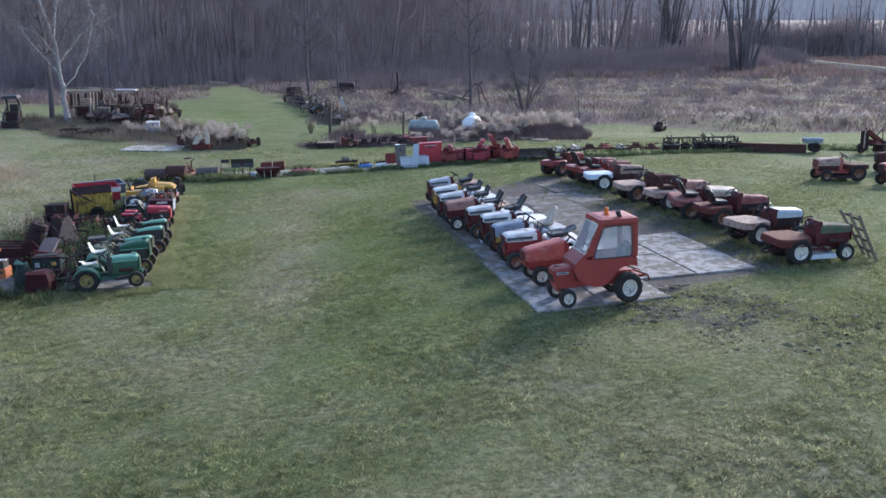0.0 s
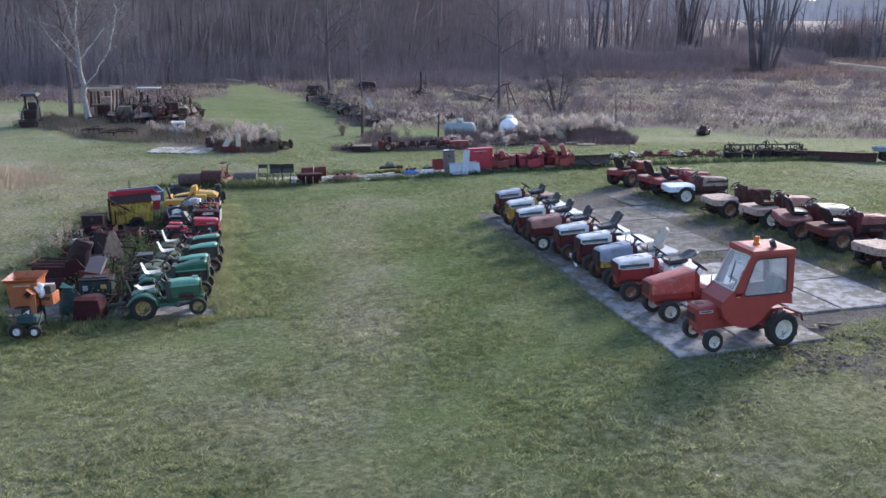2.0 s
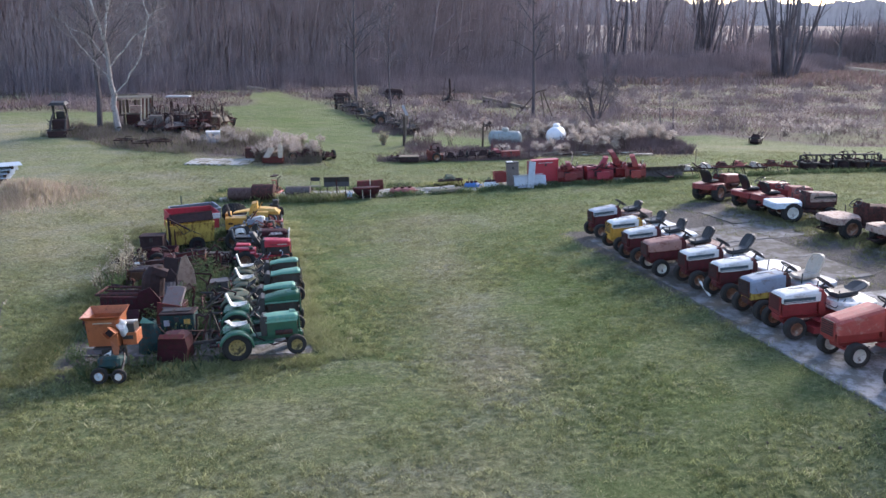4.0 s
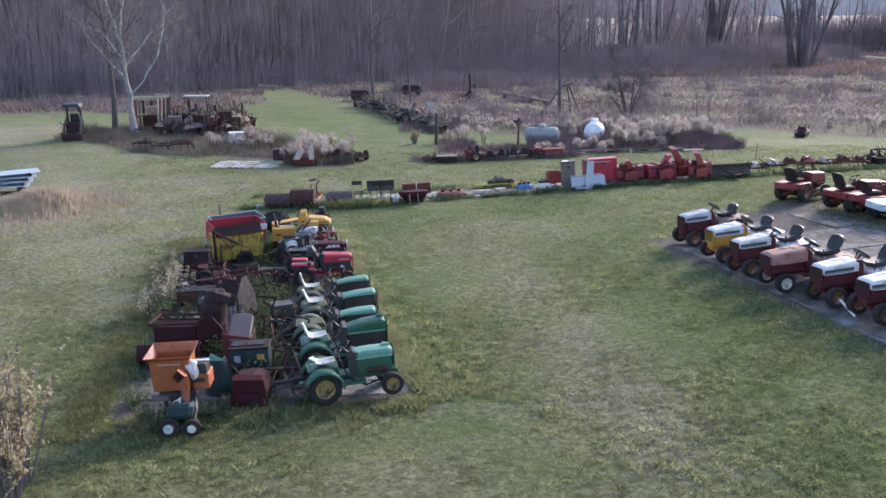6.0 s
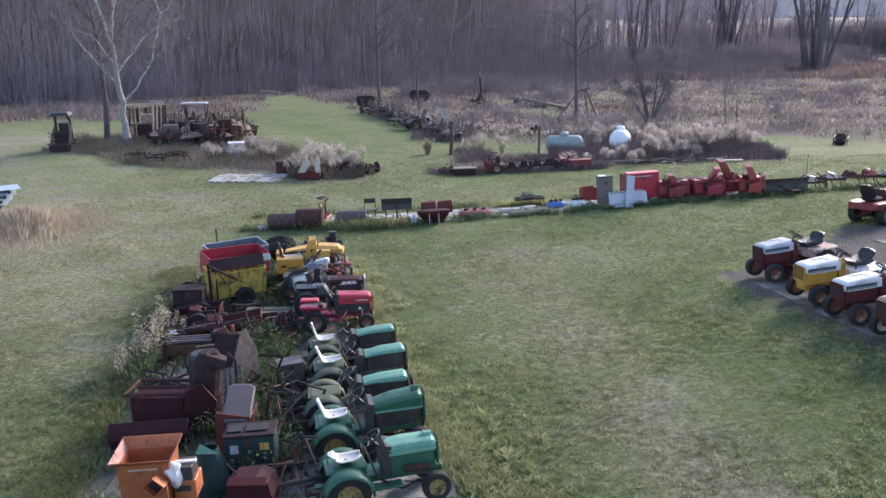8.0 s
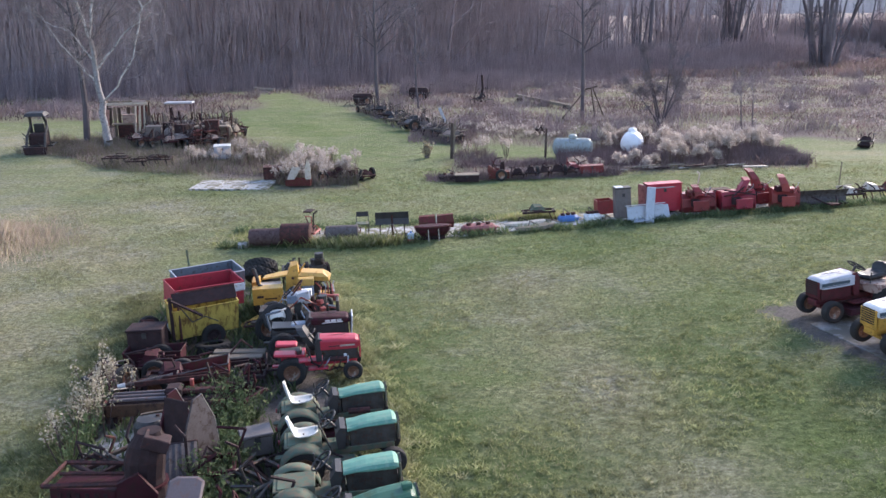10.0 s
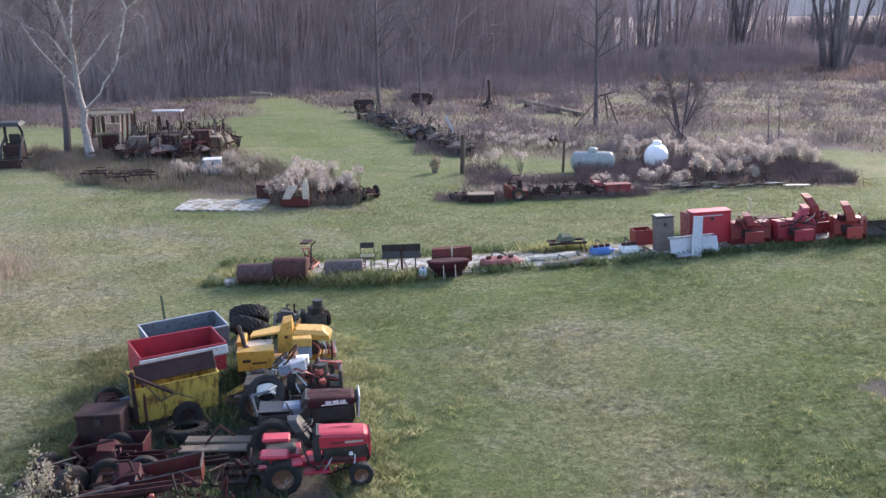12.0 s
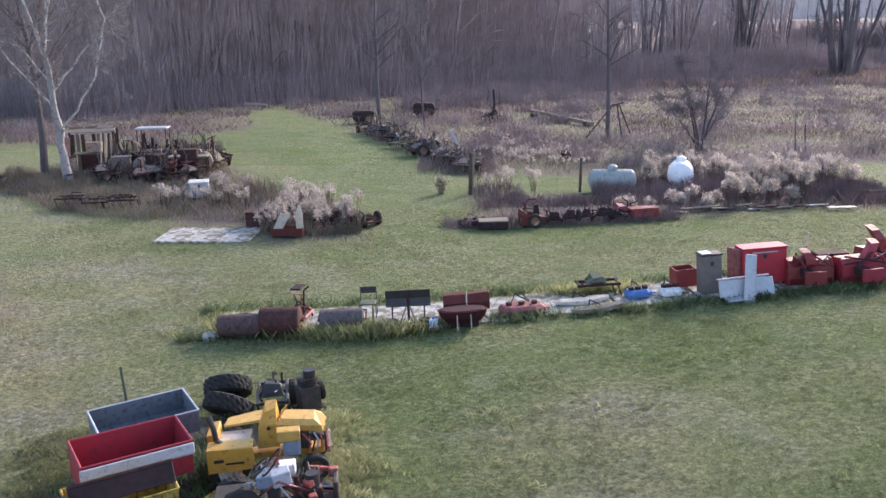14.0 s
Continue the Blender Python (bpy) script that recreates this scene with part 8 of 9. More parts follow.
for k in range(6):
    part("slat", box((0.55 + 0.13 * k, -0.86, 1.3), (0.08, 0.03, 1.7), (0, 5, 0)), ("cream", "rust_red")[k % 2], T)
part("shelf", box((-0.2, 0.2, 1.05), (1.6, 0.9, 0.06)), "wood", T)
part("side_sheet", box((-1.2, -0.84, 1.35), (0.42, 0.03, 1.3), (0, 6, 0)), "blush", T, "pinkish faded side sheet")
part("stored_box", box((-0.1, 0.1, 0.6), (1.0, 0.7, 0.8)), "rust", T)
part("stored_box", box((0.1, 0.1, 1.36), (0.8, 0.5, 0.5)), "tan", T)
T = thing("oil_drum", on_ground(-24.46, 57.05, 0, 0.0), "tan rusty drum standing before the lean-to", "drum")
part("drum", lathe([(0.001, 0), (0.29, 0), (0.3, 0.02), (0.29, 0.3), (0.3, 0.32), (0.29, 0.6), (0.3, 0.62), (0.29, 0.9), (0.001, 0.9)], 18), "tan", T, m=pose(0, 0, 0, 90))
part("rim", lathe([(0.3, 0.88), (0.31, 0.88), (0.31, 0.92), (0.29, 0.92)], 18), "rust", T, m=pose(0, 0, 0, 90))
T = thing("canopy_frame", on_ground(-21.13, 58.69, 5, 0.0, 1) @ Matrix.Diagonal((0.72, 0.8, 0.98, 1)), "pipe frame with a pale sheet top over machines", "frame")
for sx, sy in ((-0.9, -0.5), (0.9, -0.5), (-0.9, 0.5), (0.9, 0.5)):
    part("post", cyl((sx, sy, 0), (sx, sy, 2.0), 0.03, n=6), "dark_rust", T)
part("top", box((0, 0, 2.03), (2.0, 1.1, 0.08)), "grey_white", T)
r0 = random.Random(8)
for i in range(46):
    px, py = -22.4 + (i % 9) * 0.47 + r0.uniform(-0.25, 0.25), 55.6 + (i // 9) * 1.15 + r0.uniform(-0.3, 0.3)
    scrap(px, py, r0.uniform(0, 180), 100 + i, "rusted farm implement in a dense scrap row", size=r0.uniform(0.9, 1.2), tall=r0.uniform(0.5, 1.1), cover=r0.random() < 0.75, wheels=r0.randint(0, 2), seat=r0.choice([None, None, "rust_red"]), group="rusted implements by the lean-to",
          mats=r0.choice([("dusty", "dark_rust", "rust"), ("rust", "dusty", "grey_panel"), ("dark_rust", "wood", "maroon"), ("maroon", "dusty", "tan"), ("dark_rust", "rust", "dusty")]))
for i in range(7):
    crate(-21.8 + 0.5 * i, 56.2 + 0.7 * (i % 3), r0.uniform(-20, 20), r0.uniform(0.5, 0.9), r0.uniform(0.4, 0.6), r0.uniform(0.4, 0.8), r0.choice(["dark_rust", "grey_panel", "maroon", "rust"]), "dented dark steel housing in the scrap row", z0=r0.uniform(0.1, 0.5), name="machine_housing", cat="machine")
for i in range(16):
    px, py = r0.uniform(-22.3, -18.0), r0.uniform(56.2, 60.0)
    scrap(px, py, r0.uniform(0, 180), 400 + i, "tall weathered implement frame in the scrap row", size=r0.uniform(0.9, 1.2), tall=r0.uniform(0.9, 1.35), cover=r0.random() < 0.6, wheels=r0.randint(0, 1), tines=2, group="rusted implements by the lean-to",
          mats=r0.choice([("dark_rust", "wood", "rust"), ("dusty", "rust", "maroon"), ("rust", "black", "wood"), ("grey_panel", "dark_rust", "tan")]))
for i in range(34):
    T = thing("scrap_machine", on_ground(r0.uniform(-22.5, -18.3), r0.uniform(56.0, 60.2), r0.uniform(0, 180), 0.0), "weathered grey-brown machine casing in the scrap row", "machine", "casings in the scrap row")
    w, d, h, z = r0.uniform(0.25, 0.5), r0.uniform(0.2, 0.4), r0.uniform(0.35, 0.8), r0.uniform(0.15, 0.5)
    rings = []
    for zz, k in ((0, 0.7), (0.25 * h, 1.0), (0.7 * h, 0.95), (h, 0.55)):
        rings.append([(w * k * math.cos(a) + r0.uniform(-0.05, 0.05), d * k * math.sin(a) + r0.uniform(-0.05, 0.05), z + zz) for a in (0.5, 1.2, 1.9, 2.7, 3.6, 4.3, 5.0, 5.8)])
    part("casing", loft(rings), r0.choice(["dusty", "dark_rust", "rust", "grey_panel", "maroon", "wood", "tan"]), T)
    for sx in (-1, 1):
        part("leg", box((sx * w * 0.6, 0, z / 2 + 0.05), (0.07, d, z + 0.1), bevel=0), "dark_rust", T)
    part("pipe", rods([(0, 0, z + h * 0.8), (r0.uniform(-0.3, 0.3), r0.uniform(-0.2, 0.2), z + h + r0.uniform(0.15, 0.5))], 0.03, 6), r0.choice(["dark_rust", "dusty", "rust"]), T)
for i in range(7):
    T = thing("steel_upright", on_ground(r0.uniform(-22.6, -18.2), r0.uniform(56.5, 60.0), r0.uniform(0, 180), -0.02), "dark flat machine part standing on end in scrap", "machine part", "parts standing in the scrap row")
    hgt = r0.uniform(1.2, 1.9)
    part("plate", prism([(-0.14, 0), (0.16, 0), (0.12, hgt * 0.6), (0.05, hgt), (-0.08, hgt * 0.95), (-0.12, hgt * 0.5)], -0.03, 0.03), r0.choice(["dark_rust", "maroon", "dusty", "wood"]), T)
    part("strut", rods([(0.0, 0.03, hgt * 0.7), (0.35, 0.3, 0.0)], 0.025, 5), "dark_rust", T)
T = thing("workbench", on_ground(-18.88, 56.32, 8, 0.0), "long rusted steel rack with wooden top", "rack")
part("top", box((0, 0, 0.95), (1.7, 0.6, 0.08)), "wood", T)
part("shelf", box((0, 0, 0.5), (1.6, 0.55, 0.05)), "rust", T)
for sx in (-0.8, 0.8):
    for sy in (-0.25, 0.25):
        part("leg", box((sx, sy, 0.46), (0.07, 0.07, 0.92), bevel=0), "rust", T)
T = crate(-17.34, 52.26, 12, 0.75, 0.6, 0.62, "grey_white", "pale blue-white sheet-metal appliance box among weeds", z0=0.0, lid="white", name="appliance_box")
for i in range(3):
    scrap(-21.9 + i * 1.1, 50.9 - 0.25 * i, 5, 130 + i, "low dark harrow section lying in dry grass", size=0.95, tall=0.25, wheels=0, tines=8, group="harrow sections", cover=False, mats=("dark_rust", "black", "rust"))
T = tub(-12.75, 45.98, 0, 1.0, 0.4, 0.26, "rust_red", "dark_rust", "rust-red trough with pale upright fins", rim=None, z0=0.02, wheels=False, name="steel_trough", cat="trough")
part("fin", loft([[(0.28, -0.05, 0.2), (0.5, -0.05, 0.2), (0.5, 0, 0.2), (0.28, 0, 0.2)], [(0.26, -0.02, 0.7), (0.5, -0.02, 0.7), (0.5, 0.03, 0.7), (0.26, 0.03, 0.7)], [(0.36, 0.02, 1.0), (0.42, 0.02, 1.0), (0.42, 0.05, 1.0), (0.36, 0.05, 1.0)]]), "cream", T)
part("fin", loft([[(-0.5, -0.05, 0.2), (-0.2, -0.05, 0.2), (-0.2, 0, 0.2), (-0.5, 0, 0.2)], [(-0.25, 0.1, 0.72), (0.1, 0.1, 0.72), (0.1, 0.13, 0.72), (-0.25, 0.13, 0.72)]]), "cream", T)
crate(-14.07, 47.46, 3, 0.7, 0.5, 0.5, "rust", "dark red-brown rusted box beside the pad")
for i in range(4):
    scrap(-11.7 + i * 0.5, 46.9 + 0.4 * (i % 2), 40 * i, 140 + i, "brown rusted implement half hidden in weeds", size=0.7, tall=0.5, wheels=1, group="implements hidden in weeds")
T = scrap(-26.95, 54.50, 10, 150, "dark skeleton loader frame standing on the lawn", mats=("black", "dark_rust", "black"), size=1.2, tall=0.6, wheels=3, cat="loader", name="old_loader")
for s in (-1, 1):
    part("mast", rods([(s * 0.38, 0.3, 0.3), (s * 0.36, 0.25, 1.5), (s * 0.3, 0.05, 1.85)], 0.07, 7), "black", T)
    part("lift_arm", rods([(s * 0.38, 0.3, 1.3), (s * 0.42, -0.4, 0.9), (s * 0.42, -0.8, 0.3)], 0.06, 6), "black", T)
part("canopy", loft([[(-0.5, -0.35, 1.82), (0.5, -0.35, 1.82), (0.5, 0.5, 1.86), (-0.5, 0.5, 1.86)], [(-0.38, -0.25, 1.98), (0.38, -0.25, 1.98), (0.38, 0.4, 2.0), (-0.38, 0.4, 2.0)]]), "black", T)
part("body", box((0, 0.1, 0.62), (0.8, 0.9, 0.7), bevel=0.06), "dark_rust", T)
part("seat", box((0, 0.35, 1.15), (0.5, 0.16, 0.5), (8, 0, 0), bevel=0.04), "black", T)
part("bucket", prism([(-0.5, 0.05), (0.5, 0.05), (0.55, 0.4), (-0.55, 0.4)], -0.95, -0.75), "dark_rust", T)
for k in range(4):
    T = thing("metal_sheet", on_ground(-24.2 + 0.1 * k, 40.2 + 0.1 * k, 20 + 4 * k, 0.3 + 0.16 * k), "pale blue-grey roofing sheet stacked on blocks", "sheet", "stacked roofing sheets")
    wave = [(-0.55 + 0.07 * j, 0.015 * (j % 2)) for j in range(17)]
    bm = loft([[(e, yy, zz) for yy, zz in wave] + [(e, yy, zz - 0.006) for yy, zz in wave[::-1]] for e in (-1.2, 1.2)])
    part("panel", bm, "pale_blue", T)
    for s in (-1, 1):
        part("batten", box((s * 0.8, 0, -0.09), (0.1, 1.0, 0.13)), "dark_wood", T)
T = thing("timber_stack", on_ground(-24.02, 39.97, 20, 0.0), "dark timber bearers under roofing sheets", "timber")
for s in (-1, 1):
    part("bearer", box((s * 0.8, 0.05, 0.08), (0.16, 1.2, 0.2)), "dark_wood", T)

# ---- right bed and meadow ----
T = thing("gate_pole", on_ground(-6.51, 52.70, 0, -0.05, 1), "forked dark wooden pole with a pale streak", "pole")
part("pole", cyl((0, 0, 0), (0.02, 0, 1.75), 0.09, 0.07, n=8), "dark_wood", T)
part("board", box((0.12, -0.02, 1.1), (0.07, 0.04, 1.5), (0, 3, 0)), "wood", T)
T = crate(-5.99, 46.51, 0, 0.95, 0.55, 0.26, "dark_rust", "low dark steel mower box with pale rim", lid="wood")
mower_deck(-6.59, 47.04, 15, 1.1, 0.6, "dark_rust", "dark rusty mower deck in dry grass")
T = scrap(-4.68, 46.75, 0, 160, "rust-red reel mower with upright handle", mats=("rust_red", "dark_rust", "rust_red"), size=0.8, tall=0.7, wheels=1)
part("hood", loft([[(-0.42, -0.3, 0.1), (0.4, -0.3, 0.1), (0.4, 0.2, 0.1), (-0.42, 0.2, 0.1)], [(-0.45, -0.3, 0.46), (0.42, -0.28, 0.36), (0.42, 0.2, 0.36), (-0.45, 0.2, 0.46)], [(-0.42, -0.2, 0.62), (-0.1, -0.2, 0.42), (-0.1, 0.15, 0.42), (-0.42, 0.15, 0.62)]]), "rust_red", T)
part("chute", loft([[(0.05, -0.1, 0.4), (0.25, -0.1, 0.4), (0.25, 0.1, 0.4), (0.05, 0.1, 0.4)], [(0.08, -0.06, 0.72), (0.22, -0.08, 0.74), (0.22, 0.06, 0.74), (0.08, 0.06, 0.72)]]), "dark_rust", T)
part("handle", rods([(-0.3, 0.1, 0.5), (-0.1, 0.3, 0.85), (0.2, 0.32, 0.86)], 0.02, 5), "dark_rust", T)
T = scrap(-1.54, 47.34, 5, 161, "red implement with pinkish cover in front of weeds", mats=("maroon", "rust_red", "red"), size=0.9, tall=0.45, wheels=0)
T = crate(-0.85, 47.09, 5, 0.95, 0.5, 0.28, "red", "faded red box with sun-bleached pinkish lid", z0=0.08, lid="pink")
for i in range(5):
    scrap(-3.9 + i * 0.55, 46.9 + 0.1 * (i % 2), 90, 162 + i, "row of small dark tine cultivators in grass", mats=("dark_rust", "rust", "dark_rust"), size=0.62, tall=0.5, wheels=i % 2, tines=5, group="small tine cultivators")


def gas_tank(x, y, head, R, L, material, label):
    T = thing("storage_tank", on_ground(x, y, head, 0.0, 1), label, "tank")
    prof = [(0.001, -L / 2)] + [(R * math.sin(k * math.pi / 12), -L / 2 + R * 0.6 * (1 - math.cos(k * math.pi / 12))) for k in range(1, 7)]
    prof += [(r, -y) for r, y in prof[::-1]]
    R0, R = R, R + 0.16
    ob = part("shell", lathe(prof, 26), material, T, m=pose(0, 0, R - 0.08))
    for p in ob.data.polygons:
        p.use_smooth = True
    part("valve_dome", lathe([(0.001, 0), (0.2, 0), (0.21, 0.04), (0.2, 0.14), (0.14, 0.2), (0.001, 0.21)], 16), material, T, m=pose(0, 0, R + R0 - 0.1, 90))
    for s in (-1, 1):
        part("saddle", box((0, s * L * 0.28, 0.12), (R0 * 1.5, 0.1, 0.34)), "dark_rust", T)
        part("weld_band", lathe([(R0 + 0.002, -0.02), (R0 + 0.012, -0.02), (R0 + 0.012, 0.02), (R0 + 0.002, 0.02)], 26), material, T, m=pose(0, s * L * 0.2, R - 0.08))


gas_tank(2.45, 54.3, -16, 0.53, 1.7, "tank_white", "white rounded gas tank with valve dome in weeds")
gas_tank(-0.65, 53.3, 84, 0.43, 1.95, "tank_grey", "grey-green horizontal tank lying in weeds")
T = thing("wooden_post", on_ground(-1.95, 53.4, 0, 0, 1), "dark leaning wooden post beside the grey tank", "post")
part("post", cyl((0, 0, -0.1), (0.03, 0, 1.4), 0.06, 0.05, n=8), "dark_wood", T)
part("wire_clip", cyl((0.03, -0.05, 1.2), (0.03, 0.05, 1.2), 0.015, n=5), "black", T)
r6 = random.Random(66)
for i in range(13):
    T = thing("plank", on_ground(0.5 + 5.3 * (i + r6.random()) / 13, 47.75 + r6.uniform(-0.3, 0.45), r6.uniform(-28, 24), 0.02 + 0.05 * (i % 3)), "weathered plank lying in grass by the weeds", "plank", "planks lying in grass")
    part("board", box((0, 0, 0.05), (r6.uniform(0.4, 1.1), r6.uniform(0.1, 0.24), 0.05), (0, r6.uniform(-4, 4), 0)), r6.choice(["wood", "dark_wood", "dark_rust", "rust", "pale_concrete"]), T)
    part("batten", box((0.1, 0, 0.03), (0.06, 0.3, 0.05), bevel=0), "dark_wood", T)
T = thing("white_board", on_ground(5.99, 47.24, -3, 0.03), "pale board lying at the edge of the weeds", "board")
part("board", box((0, 0, 0.08), (0.95, 0.3, 0.05)), "cream", T)
part("batten", box((0.2, 0, 0.04), (0.08, 0.26, 0.05), bevel=0), "dark_wood", T)
T = thing("timber_stack", on_ground(8.0, 50.6, -10, 0.0) @ Matrix.Diagonal((0.6, 0.7, 0.8, 1)), "dark heap of old timbers at the weeds' end", "timber")
r1 = random.Random(4)
for k in range(14):
    part("timber", box((r1.uniform(-0.3, 0.3), -0.7 + 0.22 * (k % 7), 0.1 + 0.17 * (k // 7)), (3.0 + r1.uniform(-0.4, 0.4), 0.2, 0.16), (0, r1.uniform(-3, 3), r1.uniform(-6, 6))), "dark_wood", T)
r2 = random.Random(21)
for i in range(30):
    k = i / 29
    px, py = -12.4 + 6.3 * k + r2.uniform(-0.5, 0.7), 74.5 - 16.5 * k + r2.uniform(-0.6, 0.6)
    scrap(px, py, r2.uniform(0, 180), 200 + i, "grey weathered implement in a line beside the path", size=r2.uniform(1.1, 1.5), tall=r2.uniform(0.5, 1.0), cover=r2.random() < 0.5, wheels=r2.randint(0, 2), group="implements along the grass path",
          mats=r2.choice([("grey_panel", "dark_rust", "dusty"), ("dark_rust", "dusty", "black"), ("dusty", "wood", "grey_panel"), ("wood", "dusty", "tan")]))
T = thing("leaning_board", on_ground(-6.9, 64.5, 20, 0.3), "white board leaning on the scrap row", "board")
part("board", box((0, 0, 0.55), (0.2, 0.06, 1.1), (0, -28, 0)), "grey_white", T)
part("edge", box((0.11, 0, 0.55), (0.03, 0.07, 1.1), (0, -28, 0)), "wood", T)
for i, (px, py, s) in enumerate([(-8.9, 86.5, 1.9), (-13.2, 80.5, 1.6), (-3.6, 82.8, 1.5), (15.2, 56.5, 1.1), (-1.0, 64.0, 1.0)]):
    T = scrap(px, py, 20 * i, 220 + i, "dark old farm machine standing in dry meadow", mats=("black", "dark_rust", "dark_rust"), size=s, tall=(0.5, 0.6, 2.0, 0.4, 0.3)[i], wheels=(2, 1, 0, 0, 0)[i], group="old machines in the meadow")
    if i < 2:
        part("body", loft([[(w * s * px, d * s * py, z * s) for px, py in ((-1, -1), (1, -1), (1, 1), (-1, 1))] for w, d, z in ((0.3, 0.2, 0.05), (0.42, 0.28, 0.2), (0.44, 0.26, 0.48), (0.34, 0.2, 0.58))]), "dark_rust", T)
    elif i == 2:
        part("mast", rods([(-0.1, 0, 0.3), (0.05, 0, 1.5), (-0.05, 0.05, 2.5)], 0.09, 6), "dark_rust", T)
        part("boom", rods([(-0.5, 0, 0.5), (0.0, 0, 1.1), (0.5, 0.1, 0.7)], 0.07, 6), "black", T)
    else:
        part("body", loft([[(w * s * px, d * s * py, z * s) for px, py in ((-1, -0.8), (0.9, -1), (1, 0.9), (-0.8, 1))] for w, d, z in ((0.4, 0.2, 0.02), (0.55, 0.3, 0.16), (0.4, 0.2, 0.3))]), "dark_rust", T)
T = thing("timber_beam", on_ground(1.6, 84.3, -68, 0.0), "long pale weathered beam lying on props", "beam")
part("beam", box((0, 0, 0.35), (9.5, 0.25, 0.25), (0, 1.5, 0)), "wood", T)
for s in (-1, 1):
    part("prop", box((s * 4.0, 0, 0.15), (0.3, 0.6, 0.3)), "dark_wood", T)
T = thing("fallen_log", on_ground(-24.0, 95.0, -15, 0.0), "pale fallen log at the end of the path", "log")
part("log", cyl((-1.0, 0, 0.35), (1.0, 0.2, 0.22), 0.2, 0.15, n=9), "wood", T)
part("stub", cyl((0.3, 0.1, 0.3), (0.5, 0.3, 0.65), 0.06, 0.03, n=6), "wood", T)


# ---- single trees ----
def tree(name, x, y, h, r, material, label, seed, limbs=16, twigs=7, low=0.25, lean=0.04, spread=0.34, extra=(), segs=6, fine=6):
    rg = np.random.default_rng(seed)
    T = thing(name, on_ground(x, y, 0, 0.0, 1), label, "tree")
    lst = tree_sticks(0, 0, 0, h, r, rg, limbs=limbs, twigs=twigs, low=low, lean=lean, segs=segs, spread=spread)
    for dx, dy, ang, hh, rr, *up in extra:
        more = tree_sticks(dx, dy, 0, hh, rr, rg, limbs=limbs // 2, twigs=twigs, low=low, lean=0.02, segs=segs, spread=spread)
        R = np.array(Matrix.Rotation(radians(ang), 3, "Y"))
        lift = np.array([0, 0, up[0] if up else 0.0])
        lst += [(R @ a + lift, R @ b + lift, c, d) for a, b, c, d in more]
    big = [s for s in lst if s[2] > 0.035]
    tips = [s for s in lst if s[2] <= 0.035]
    tw = []
    for a, b, c, d in tips:
        tw.append((a, b, c, d))
        for _ in range(fine):
            q = a + (b - a) * rg.uniform(0.2, 1)
            tw.append((q, q + (b - a) * rg.uniform(0.15, 0.45) + rg.normal(0, 0.18, 3), 0.012, 0.005))
    for nm, l, mt, n in (("trunk", big, material, 8), ("crown", tw, "birch" if material == "birch" else "twigs", 3)):
        if not l:
            continue
        V, F = cones([s[0] for s in l], [s[1] for s in l], [s[2] for s in l], [s[3] for s in l], n)
        me = bpy.data.meshes.new(nm)
        me.from_pydata(V.tolist(), [], F.tolist())
        me.materials.append(M[mt])
        ob = new(nm, me)
        ob.parent = T
    return T


M["twigs_pale"] = mat("pale_twigs", (0.25, 0.22, 0.222), 0.95, var=0.25, scale=1.5, bump=0, rnd=0)
M["twigs"] = mat("grey_twigs", (0.20, 0.168, 0.175), 0.95, var=0.25, scale=1.5, bump=0, rnd=0.1)


